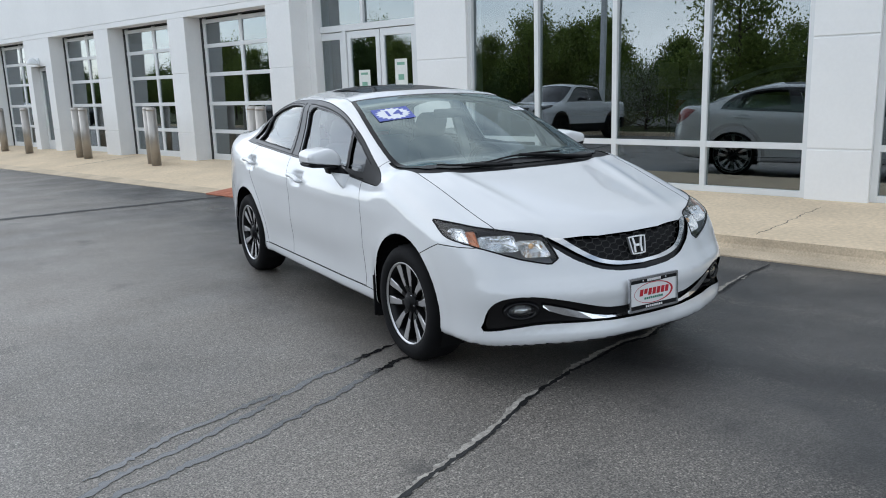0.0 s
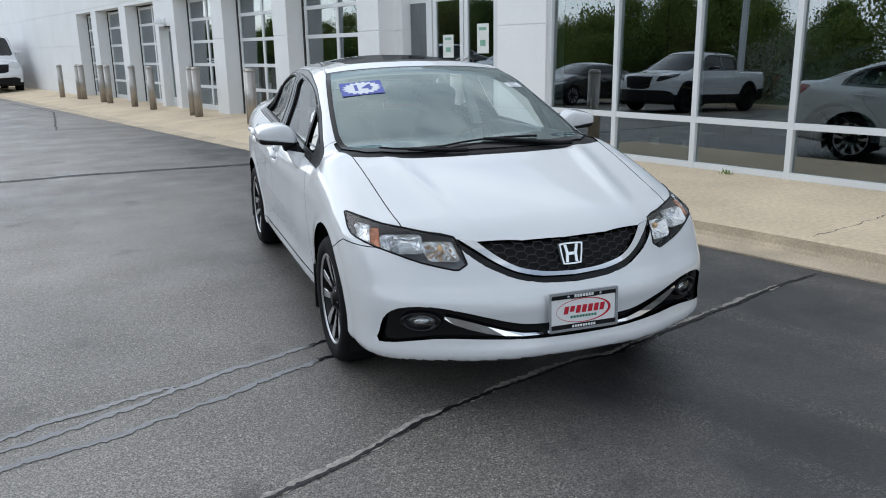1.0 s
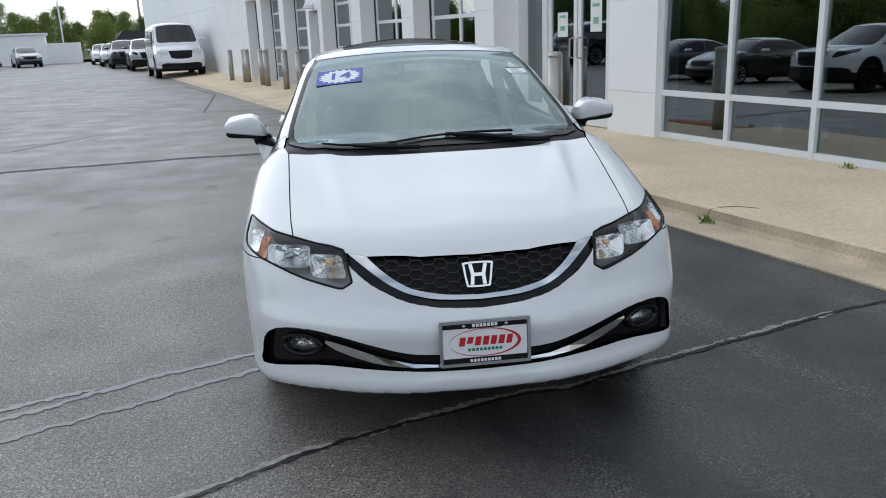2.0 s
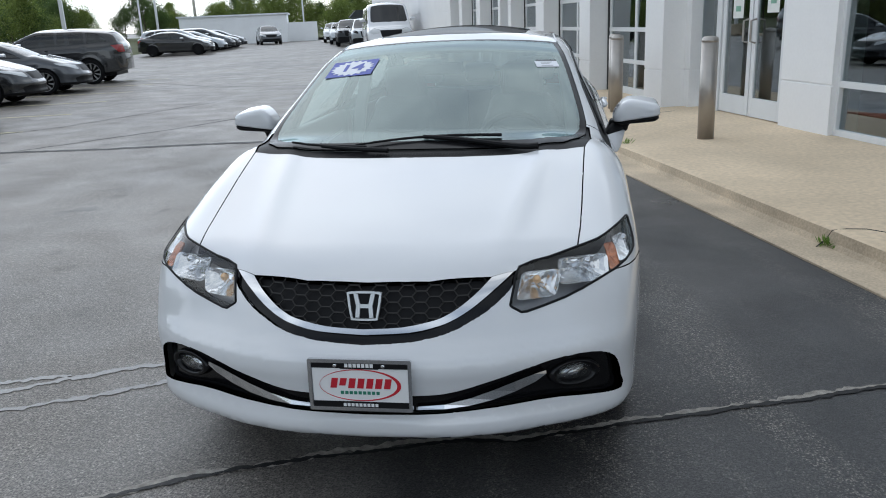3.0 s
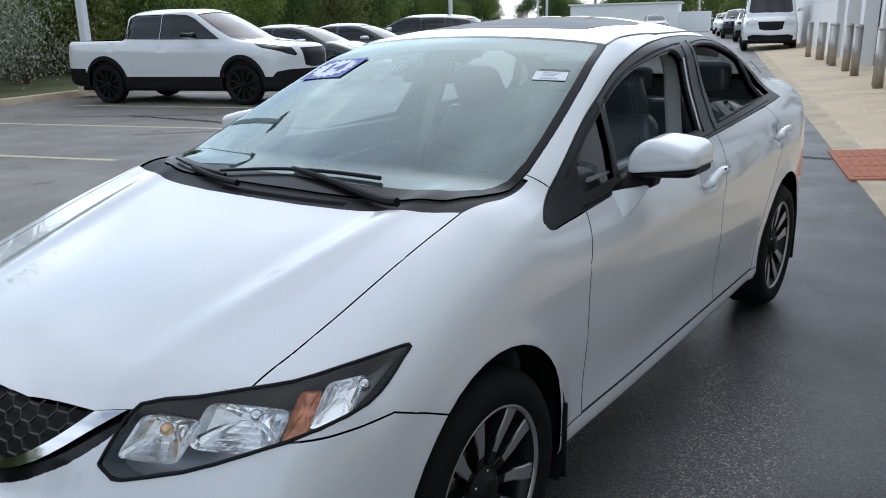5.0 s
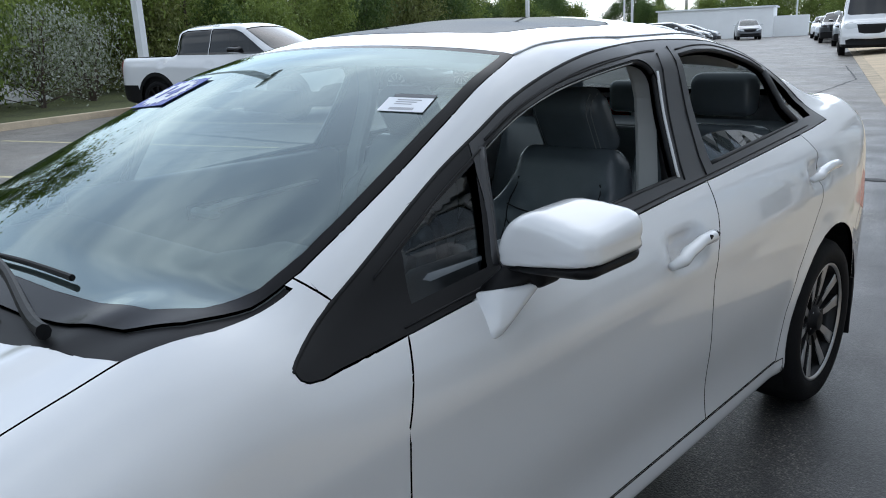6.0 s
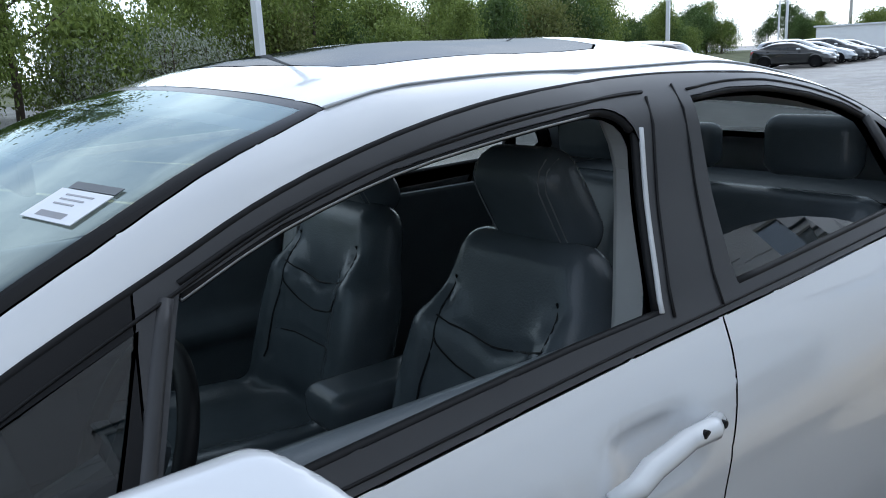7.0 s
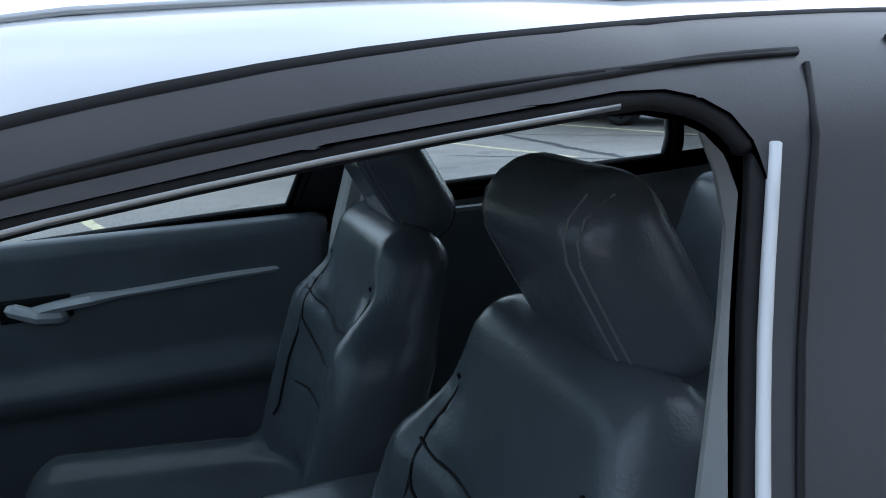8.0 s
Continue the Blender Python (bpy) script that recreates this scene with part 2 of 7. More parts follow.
# ---- ground ----
def asphalt():
    """Old asphalt: pale worn stone on the open lot, a darker sealed strip along the kerb, stains and grain."""
    m = material("asphalt", (0.06, 0.06, 0.06), 0.62, bump=0.34, bump_scale=150, spec=0.5)
    nodes, links = m.node_tree.nodes, m.node_tree.links
    b = nodes["Principled BSDF"]
    tc = nodes.new("ShaderNodeTexCoord")

    def noise_at(scale, detail=4, rough=0.5):
        n = nodes.new("ShaderNodeTexNoise")
        n.inputs["Scale"].default_value, n.inputs["Detail"].default_value, n.inputs["Roughness"].default_value = scale, detail, rough
        links.new(tc.outputs["Object"], n.inputs["Vector"])
        return n.outputs["Fac"]

    def span(value, a, b2, c, d):
        r = nodes.new("ShaderNodeMapRange")
        for key, v in zip(("From Min", "From Max", "To Min", "To Max"), (a, b2, c, d)):
            r.inputs[key].default_value = v
        links.new(value, r.inputs["Value"])
        return r.outputs["Result"]

    def math_node(op, p, q):
        r = nodes.new("ShaderNodeMath")
        r.operation = op
        for i, v in enumerate((p, q)):
            if isinstance(v, float):
                r.inputs[i].default_value = v
            else:
                links.new(v, r.inputs[i])
        return r.outputs["Value"]

    def mix(fac, p, q):
        r = nodes.new("ShaderNodeMixRGB")
        links.new(fac, r.inputs["Fac"])
        for i, v in ((1, p), (2, q)):
            if isinstance(v, tuple):
                r.inputs[i].default_value = (*v, 1)
            else:
                links.new(v, r.inputs[i])
        return r.outputs["Color"]

    # distance into the site: the strip sealed last year lies along the kerb
    dot = nodes.new("ShaderNodeVectorMath")
    dot.operation = "DOT_PRODUCT"
    links.new(tc.outputs["Object"], dot.inputs[0])
    dot.inputs[1].default_value = (0.9544, 0.2985, 0)
    edge = nodes.new("ShaderNodeVectorMath")
    edge.operation = "DOT_PRODUCT"
    links.new(tc.outputs["Object"], edge.inputs[0])
    edge.inputs[1].default_value = (1.029, 0.060, 0)
    strip = span(math_node("ADD", edge.outputs["Value"], span(noise_at(0.5, 5), 0.3, 0.7, -0.7, 0.7)), -1.5, 0.0, 0.0, 1.0)
    worn = mix(span(noise_at(0.35, 6), 0.35, 0.65, 0.0, 1.0), (0.178, 0.163, 0.146), (0.305, 0.274, 0.241))
    sealed = mix(span(noise_at(1.1, 6), 0.35, 0.68, 0.0, 1.0), (0.033, 0.033, 0.035), (0.082, 0.080, 0.079))
    base = mix(strip, worn, sealed)
    # stone grains show where the binder has worn away, in bands along the lane
    along = nodes.new("ShaderNodeVectorMath")
    along.operation = "DOT_PRODUCT"
    links.new(tc.outputs["Object"], along.inputs[0])
    along.inputs[1].default_value = (-0.2985, 0.9544, 0)
    lane = nodes.new("ShaderNodeCombineXYZ")
    links.new(math_node("MULTIPLY", dot.outputs["Value"], 1.5), lane.inputs[0])
    links.new(math_node("MULTIPLY", along.outputs["Value"], 0.32), lane.inputs[1])
    band = nodes.new("ShaderNodeTexNoise")
    band.inputs["Scale"].default_value, band.inputs["Detail"].default_value, band.inputs["Roughness"].default_value = 1.0, 7, 0.62
    links.new(lane.outputs["Vector"], band.inputs["Vector"])
    vor = nodes.new("ShaderNodeTexVoronoi")
    vor.inputs["Scale"].default_value = 135
    links.new(tc.outputs["Object"], vor.inputs["Vector"])
    grain = nodes.new("ShaderNodeSeparateColor")
    links.new(vor.outputs["Color"], grain.inputs["Color"])
    speck = math_node("MULTIPLY", span(grain.outputs["Red"], 0.45, 0.60, 0.0, 1.0), span(vor.outputs["Distance"], 0.35, 0.6, 1.0, 0.2))
    wide = span(strip, 0.0, 1.0, 0.14, 0.0)
    bare = span(math_node("ADD", band.outputs["Fac"], wide), 0.50, 0.66, 0.06, 1.0)
    bare = math_node("MULTIPLY", bare, speck)
    stone = mix(grain.outputs["Green"], (0.17, 0.157, 0.14), (0.46, 0.42, 0.365))
    base = mix(bare, base, stone)
    grit = nodes.new("ShaderNodeVectorMath")
    grit.operation = "SCALE"
    links.new(base, grit.inputs[0])
    links.new(math_node("MULTIPLY", span(noise_at(70, 3, 0.7), 0.3, 0.7, 0.42, 1.58), span(noise_at(26, 3, 0.6), 0.3, 0.7, 0.78, 1.22)), grit.inputs["Scale"])
    base = grit.outputs["Vector"]
    base = mix(span(noise_at(130, 3), 0.36, 0.56, 0.75, 0.0), base, (0.012, 0.012, 0.012))
    base = mix(span(noise_at(2.3, 3), 0.62, 0.74, 0.0, 0.5), base, (0.024, 0.024, 0.026))
    links.new(base, b.inputs["Base Color"])
    links.new(math_node("ADD", span(noise_at(1.7, 4), 0.3, 0.7, 0.40, 0.60), span(strip, 0.0, 1.0, 0.0, -0.13)), b.inputs["Roughness"])
    return m


ASPHALT = asphalt()


def ground_sheet():
    """One sheet to the horizon, finer near the car."""
    steps = sorted({s * r for r in (0, 1, 2, 3, 4, 5, 6, 8, 10, 13, 17, 22, 30, 45, 80, 160, 400, 1200, 3000) for s in (-1, 1)})
    bm = bmesh.new()
    grid = [[bm.verts.new((x, y, 0)) for y in steps] for x in steps]
    for i in range(len(steps) - 1):
        for j in range(len(steps) - 1):
            bm.faces.new((grid[i][j], grid[i + 1][j], grid[i + 1][j + 1], grid[i][j + 1]))
    return bm


ground = tagged(part("ground", ground_sheet(), ASPHALT), "worn grey asphalt of a car lot with darker sealed strip", "ground", kind="structure")


def sweep(profile, lo, hi, steps, z_of=None):
    """Extrudes an open (x, z) profile along local y; z_of may lower it on the way."""
    bm = bmesh.new()
    rows = []
    for k in range(steps + 1):
        y = lo + (hi - lo) * k / steps
        rows.append([bm.verts.new((x, y, z if z_of is None else z_of(x, y, z))) for x, z in profile])
    for p, q in zip(rows, rows[1:]):
        for i in range(len(profile) - 1):
            bm.faces.new((p[i], p[i + 1], q[i + 1], q[i]))
    bmesh.ops.recalc_face_normals(bm, faces=bm.faces)
    return bm


def ramp(x, y, z):
    """The kerb runs out at the ramp, past which the walk falls to the lot."""
    t = min(max((y - 3.55) / 0.9, 0), 1)
    t = t * t * (3 - 2 * t)
    low = 0.008 + 0.122 * min(max((x - 2.12) / 2.0, 0), 1)
    return z * (1 - t) + min(z, low) * t


walk_profile = [(2.40, 0.115), (2.43, 0.127), (2.47, 0.13)] + [(2.47 + 0.19 * k, 0.13) for k in range(1, 13)]
pavement = part("pavement", sweep(walk_profile, -16, 62, 312, ramp), SIDEWALK, m=SITE)
part("walk_crack", tube(bmesh.new(), [(2.49 + 0.055 * k, -1.51 + random.Random(k).gauss(0, 0.011), 0.1295) for k in range(31)], [random.Random(k + 50).uniform(0.002, 0.007) for k in range(31)], 5, 0.4), TAR, pavement, "dark crack across the walk")
for u in (6.25, 12.4):
    part("walk_joint", tube(bmesh.new(), [(2.75 + 0.18 * k, u, ramp(2.75 + 0.18 * k, u, 0.13)) for k in range(9)], 0.006, 6, 0.35), TAR, pavement, "dark joint across the walk")
tagged(pavement, "tan concrete walk along the building front", "pavement", kind="structure")
kerb_profile = [(2.10, 0.0), (2.101, 0.012), (2.36, 0.018), (2.385, 0.05), (2.40, 0.115)]
kerb = part("kerb", sweep(kerb_profile, -16, 62, 312, ramp), KERB, m=SITE)
tagged(kerb, "tan concrete kerb with a gutter strip, chipped", "kerb", kind="structure")

plate_ob = part("tactile_plate", boxes(((0.0, 4.55, -0.03), (0.62, 6.2, 0.008)), bevel=0.004), TACTILE, m=SITE @ pose(2.04, 0, 0.012, 0, -3.5, 0))
tagged(plate_ob, "red ribbed warning plate set in the concrete ramp", "paving", kind="structure")
rib = mesh_of("rib", boxes(((-0.026, -0.19, 0), (0.026, 0.19, 0.007)), bevel=0.003), TACTILE)
for i in range(7):
    for j in range(3):
        part("rib", rib, None, plate_ob, m=pose(0.07 + i * 0.08, 4.83 + j * 0.545, 0.007, 0, 0, 0))


def ribbon(points, width, z, ragged=0.3, seed=1, closed_end=0.25, step=0.06):
    """A flat ragged ribbon along ground points."""
    rnd = random.Random(seed)
    pts = []
    for (x0, y0), (x1, y1) in zip(points, points[1:]):
        n = max(2, int(math.hypot(x1 - x0, y1 - y0) / step))
        pts += [(x0 + (x1 - x0) * k / n, y0 + (y1 - y0) * k / n) for k in range(n)]
    pts.append(points[-1])
    bm = bmesh.new()
    rows, wander = [], 0.0
    for i, (x, y) in enumerate(pts):
        dx, dy = pts[min(i + 1, len(pts) - 1)][0] - pts[max(i - 1, 0)][0], pts[min(i + 1, len(pts) - 1)][1] - pts[max(i - 1, 0)][1]
        d = math.hypot(dx, dy)
        nx, ny = -dy / d, dx / d
        wander = 0.8 * wander + rnd.uniform(-1, 1) * width * ragged * 0.5
        w = width * (1 + rnd.uniform(-ragged, ragged)) * min(1, closed_end + i * 0.15, closed_end + (len(pts) - 1 - i) * 0.15) / 2
        rows.append((bm.verts.new((x + nx * (wander + w), y + ny * (wander + w), z)), bm.verts.new((x + nx * (wander - w), y + ny * (wander - w), z))))
    for p, q in zip(rows, rows[1:]):
        bm.faces.new((p[1], q[1], q[0], p[0]))
    return bm


def smooth_outline(pts, n=4, closed=True):
    """Rounds a polygon by a Catmull-Rom spline through its points."""
    out = []
    m = len(pts)
    for i in range(m if closed else m - 1):
        p = [pts[(i + k) % m] if closed else pts[min(max(i + k, 0), m - 1)] for k in (-1, 0, 1, 2)]
        for k in range(n):
            t = k / n
            out.append(tuple(0.5 * (2 * p[1][j] + (p[2][j] - p[0][j]) * t + (2 * p[0][j] - 5 * p[1][j] + 4 * p[2][j] - p[3][j]) * t * t
                             + (3 * p[1][j] - p[0][j] - 3 * p[2][j] + p[3][j]) * t**3) for j in range(len(pts[0]))))
    if not closed:
        out.append(tuple(pts[-1]))
    return out


def flat_mark(name, bm, mat, label, category="crack"):
    return tagged(part(name, bm, mat), label, category, kind="structure")


MAIN_CRACK = [(-2.4, -3.03), (-1.57, -2.6), (-1.0, -2.35), (-0.7, -2.17), (-0.34, -2.01), (0.22, -1.83), (0.44, -1.82), (1.04, -1.58), (1.59, -1.39), (2.1, -1.2), (2.46, -1.11)]
flat_mark("pavement_crack", ribbon(MAIN_CRACK, 0.022, 0.0045, 0.5, 3, step=0.02), TAR, "long open crack across the asphalt")
flat_mark("crack_edge", ribbon([(x + 0.006, y + 0.022) for x, y in MAIN_CRACK[:10]], 0.036, 0.0025, 0.5, 5, step=0.02), CRUMB, "crumbled pale edge of the long crack")
part("kerb_crack", tube(bmesh.new(), [(2.30, 0.02, 0.017), (2.385, 0.05, 0.052), (2.402, 0.02, 0.117), (2.47, -0.02, 0.131), (2.58, -0.06, 0.131), (2.66, -0.20, 0.131)], 0.004, 5), TAR, kerb, "dark crack through the kerb")
flat_mark("pavement_joint", ribbon([(-11.0, 5.2), (-7.5, 5.3), (-5.6, 5.45), (-4.3, 5.73), (-2.6, 6.02), (-1.2, 6.08), (0.25, 6.12), (0.6, 6.1)], 0.12, 0.0045, 0.3, 7), TAR, "dark sealed joint across the lot")
for k, pts in enumerate(([(-2.75, -2.02), (-2.21, -1.74), (-1.88, -1.58), (-1.55, -1.38), (-1.13, -1.19), (-0.79, -1.05)], [(-2.55, -1.80), (-2.04, -1.52), (-1.62, -1.38)], [(-2.75, -2.12), (-2.41, -1.98), (-1.90, -1.80), (-1.50, -1.62), (-1.15, -1.43), (-0.82, -1.27)])):
    flat_mark("tar_streak", ribbon(smooth_outline(pts, 4, False), 0.034, 0.003, 0.55, 11 + k, step=0.016), SEALANT, "dark ragged tar streak beside the front wheel")
for k, pts in enumerate(([(-8.6, 3.6), (-7.0, 5.2), (-5.6, 7.4), (-4.6, 9.6)], [(-12.6, 4.1), (-9.9, 5.7), (-7.9, 8.0), (-6.8, 12.0)], [(-16.0, 22.0), (-9.0, 16.4), (-4.0, 15.4)], [(-6.0, 25.0), (-4.0, 19.0), (-3.4, 13.0)])):
    flat_mark("pavement_crack", ribbon(pts, 0.04, 0.003, 0.5, 31 + k), TAR, "thin dark crack in the asphalt")
for k, u in enumerate((-12.5, -9.73, -6.97, -4.2, -1.43, 1.34, 4.13, 6.88, 9.66, 12.4, 15.2, 18.0, 20.8, 23.5)):
    p, q = SITE @ Vector((-11.4, u, 0)), SITE @ Vector((-5.65, u, 0))
    flat_mark("parking_line", ribbon([p[:2], q[:2]], 0.10, 0.0028, 0.08, 41 + k, 1.0), LINE_WHITE if u < 0 else LINE_YELLOW, "worn pale parking bay line" if u < 0 else "worn yellow parking bay line", "line")


# ---- building ----
building = thing("building", SITE, "white panelled car dealership with garage doors and glazed showroom", "building", kind="structure")
GROOVES = (0.66, 1.79, 2.92, 4.05)
TOP = 4.9


def wall_run(name, v, u0, u1, z0=0.0, z1=TOP, depth=0.35):
    """White wall panels with recessed joints at even heights."""
    cuts = [z0] + [z for z in GROOVES if z0 < z < z1] + [z1]
    for a, b in zip(cuts, cuts[1:]):
        part("wall_panel", box(bmesh.new(), (v, u0, a + (0.009 if a > z0 else 0)), (v + depth, u1, b - (0.009 if b < z1 else 0)), 0.006), WALL, building)
    bm = bmesh.new()
    box(bm, (v + 0.014, u0 + 0.002, z0), (v + depth - 0.01, u1 - 0.002, z1 - 0.01))
    return part(name, bm, WALL, building)


GV, SV = 4.20, 4.62          # faces of the garage wing and of the showroom front
BAYS = [(7.4, 9.95), (10.55, 13.0), (13.65, 16.0), (17.5, 19.95), (20.55, 23.0), (23.6, 25.4)]
edge = 6.75
for a, b in BAYS:
    if a > 17 and a < 18:
        wall_run("wall", GV, edge, 16.35, 0.05, 2.818)
        wall_run("wall", GV, 17.22, a, 0.05, 2.818)
        wall_run("wall", GV, 16.35, 17.22, 2.17, 2.818)
    else:
        wall_run("wall", GV, edge, a, 0.05, 2.818)
    edge = b
wall_run("wall", GV, edge, 66.0, 0.0, 5.2)
wall_run("wall", GV, 6.75, 25.4, 2.82, TOP)
wall_run("wall", GV + 0.35, 6.6, 6.9, 0.05)                 # return beside the entrance
wall_run("wall", SV, 6.85, 7.1, 0.05)
wall_run("wall", SV, 3.40, 4.36, 0.05)
wall_run("wall", SV, -1.82, -1.20, 0.05)
wall_run("wall", SV, 4.36, 6.85, 3.4, TOP)
for lo in (-1.20, -6.45):
    wall_run("wall", SV, lo, lo + 4.62, 3.4, TOP)
wall_run("wall", SV, -16, -6.45, 0.05)


def garage_door(u0, u1):
    """A sectional door of glazed panels, two panes wide and five high."""
    d = thing("garage_door", SITE @ Matrix.Translation((GV + 0.36, (u0 + u1) / 2, 0.12)), "white sectional garage door with large dark panes, closed", "garage door", "garage doors of the service wing")
    w, hgt = (u1 - u0) / 2 - 0.04, 2.68
    bm = bmesh.new()
    rows = [0.09, 0.56, 1.09, 1.64, 2.17, 2.62]
    for z in rows:
        box(bm, (0, -w, z - 0.035), (0.05, w, z + 0.035), 0.006)
    for y in (-w + 0.05, 0, w - 0.05):
        box(bm, (0.004, y - 0.045, 0.02), (0.046, y + 0.045, hgt), 0.006)
    box(bm, (0.0, -w, 0.0), (0.05, w, 0.07), 0.006)
    part("door_frame", bm, ALU, d)
    pane = mesh_of("pane", boxes(((0.02, -w / 2 + 0.05, 0), (0.028, w / 2 - 0.05, 0.46))), WINDOW)
    for z0, z1 in zip(rows, rows[1:]):
        for s in (-1, 1):
            part("pane", pane, None, d, m=pose(0, s * w / 2, z0 + 0.03, 0, 1.1, 0) @ Matrix.Diagonal((1, 1, (z1 - z0 - 0.06) / 0.46, 1)))
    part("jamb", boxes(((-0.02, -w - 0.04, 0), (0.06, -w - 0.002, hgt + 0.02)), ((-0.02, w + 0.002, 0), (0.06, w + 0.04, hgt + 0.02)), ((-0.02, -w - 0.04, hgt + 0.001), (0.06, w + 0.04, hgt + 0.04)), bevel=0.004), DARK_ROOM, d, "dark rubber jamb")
    return d


for a, b in BAYS:
    garage_door(a, b)

service_door = thing("service_door", SITE @ Matrix.Translation((GV + 0.2, 16.785, 0.12)), "white framed glass service door with a pull handle, closed", "door")
part("frame", boxes(((0, -0.42, 0), (0.06, -0.33, 2.04)), ((0, 0.33, 0), (0.06, 0.42, 2.04)), ((0, -0.33, 1.95), (0.06, 0.33, 2.04)), ((0, -0.33, 0.0), (0.06, 0.33, 0.24)), bevel=0.006), ALU, service_door)
part("pane", boxes(((0.025, -0.33, 0.24), (0.033, 0.33, 1.95))), WINDOW, service_door)
part("handle", tube(bmesh.new(), [(0, -0.30, 0.9), (-0.06, -0.30, 0.92), (-0.06, -0.30, 1.18), (0, -0.30, 1.2)], 0.012), STEEL, service_door)

wall_lamp = thing("wall_lamp", SITE @ Matrix.Translation((GV, 16.7, 2.25)), "small grey dome lamp on the wall above the service door", "wall lamp")
part("bracket", boxes(((-0.03, -0.06, -0.05), (0, 0.06, 0.12)), bevel=0.01), ALU, wall_lamp)
part("shade", lathe(bmesh.new(), [(0.03, 0.12), (0.09, 0.08), (0.13, 0.0), (0.13, -0.03)], 20, Matrix.Translation((-0.15, 0, 0))), ALU, wall_lamp, smooth=True)


LEAN_BACK = 1.1          # degrees between the fall of the lot and the upright glazing


def glazed(name, u0, u1, divs, label, category):
    """A storefront of panes between slim white mullions, with a lower rail."""
    w = thing(name, SITE @ Matrix.Translation((SV + 0.06, 0, 0.13)), label, category, kind="structure")
    step = (u1 - u0) / divs
    bm = bmesh.new()
    for k in range(divs + 1):
        u = u0 + step * k
        uu0, uu1 = (u, u + 0.065) if k == 0 else (u - 0.065, u) if k == divs else (u - 0.032, u + 0.032)
        box(bm, (0, uu0, 0), (0.11, uu1, 3.27), 0.004)
    for z in (0.035, 0.545, 2.62, 3.235):
        box(bm, (0.005, u0 + 0.01, z - 0.034), (0.105, u1 - 0.01, z + 0.034), 0.004)
    part("window_frame", bm, ALU, w)
    for k in range(divs):
        for z0, z1 in ((0.07, 0.51), (0.58, 2.585), (2.655, 3.2)):
            part("pane", boxes(((-0.005, u0 + step * k + 0.03, z0 - (z0 + z1) / 2), (0.005, u0 + step * (k + 1) - 0.03, z1 - (z0 + z1) / 2))), WINDOW, w, m=pose(0.052, 0, (z0 + z1) / 2, 0, LEAN_BACK, 0))
    return w


glazed("window_1", -1.20, 3.42, 4, "showroom window of four tall panes with white frames", "window")
glazed("window_2", -6.45, -1.82, 4, "showroom window of four tall panes with white frames", "window")

entrance = thing("door_1", SITE @ Matrix.Translation((SV + 0.06, 0, 0.13)), "glazed double entrance door with side light and transom, closed", "door", kind="structure")
part("door_frame", boxes(((0, 6.74, 0), (0.13, 6.85, 3.27)), ((0, 4.36, 0), (0.13, 4.44, 3.27)), ((0, 5.98, 0), (0.12, 6.05, 2.2)), ((0.002, 4.44, 2.19), (0.128, 6.74, 2.29)), ((0.002, 4.44, 3.2), (0.128, 6.74, 3.27)), ((0.004, 5.55, 2.29), (0.12, 5.61, 3.2)), bevel=0.006), ALU, entrance)
for u0, u1 in ((4.45, 5.20), (5.22, 5.97), (6.06, 6.73)):
    leaf = part("door_leaf", boxes(((0.02, u0, 0.01), (0.07, u0 + 0.085, 2.18)), ((0.02, u1 - 0.085, 0.01), (0.07, u1, 2.18)), ((0.02, u0 + 0.085, 2.07), (0.07, u1 - 0.085, 2.18)), ((0.02, u0 + 0.085, 0.01), (0.07, u1 - 0.085, 0.25)), bevel=0.005), ALU, entrance)
    part("pane", boxes(((0.04, u0 + 0.08, 0.25), (0.05, u1 - 0.08, 2.07))), WINDOW, leaf)
for u in (5.12, 5.30):
    part("door_handle", tube(bmesh.new(), [(0.02, u, 0.93), (-0.05, u, 0.95), (-0.05, u, 1.2), (0.02, u, 1.22)], 0.013), STEEL, entrance)
for u0, u1 in ((4.44, 5.55), (5.61, 6.74)):
    part("pane", boxes(((0.05, u0, 2.29), (0.06, u1, 3.2))), WINDOW, entrance)
NOTICE = material("paper_notice", (0.75, 0.77, 0.74), 0.8, vary=0.05, scale=10)
GREEN_INK = material("green_ink", (0.22, 0.42, 0.32), 0.8, vary=0.1, scale=10)
for u, z, hgt in ((4.66, 1.42, 0.42), (5.48, 1.36, 0.34)):
    notice = thing("door_notice", SITE @ Matrix.Translation((SV + 0.098, u, z)), "white paper notice with green bars stuck on the door glass", "notice")
    part("sheet", boxes(((0, 0, 0), (0.002, 0.26, hgt))), NOTICE, notice)
    part("print_bar", boxes(((-0.003, 0.05, hgt * 0.78), (-0.001, 0.21, hgt * 0.88))), GREEN_INK, notice)
    part("print_bar", boxes(((-0.003, 0.07, hgt * 0.25), (-0.001, 0.19, hgt * 0.45))), GREEN_INK, notice)


def bollard_mesh():
    bm = lathe(bmesh.new(), [(0.088, 0.0), (0.088, 1.03)], 28)
    cap = lathe(bmesh.new(), [(0.0885, 1.031), (0.0885, 1.05), (0.083, 1.075), (0.06, 1.09), (0.02, 1.096)], 28)
    return mesh_of("post", bm, STEEL, True), mesh_of("cap", cap, STEEL, True)


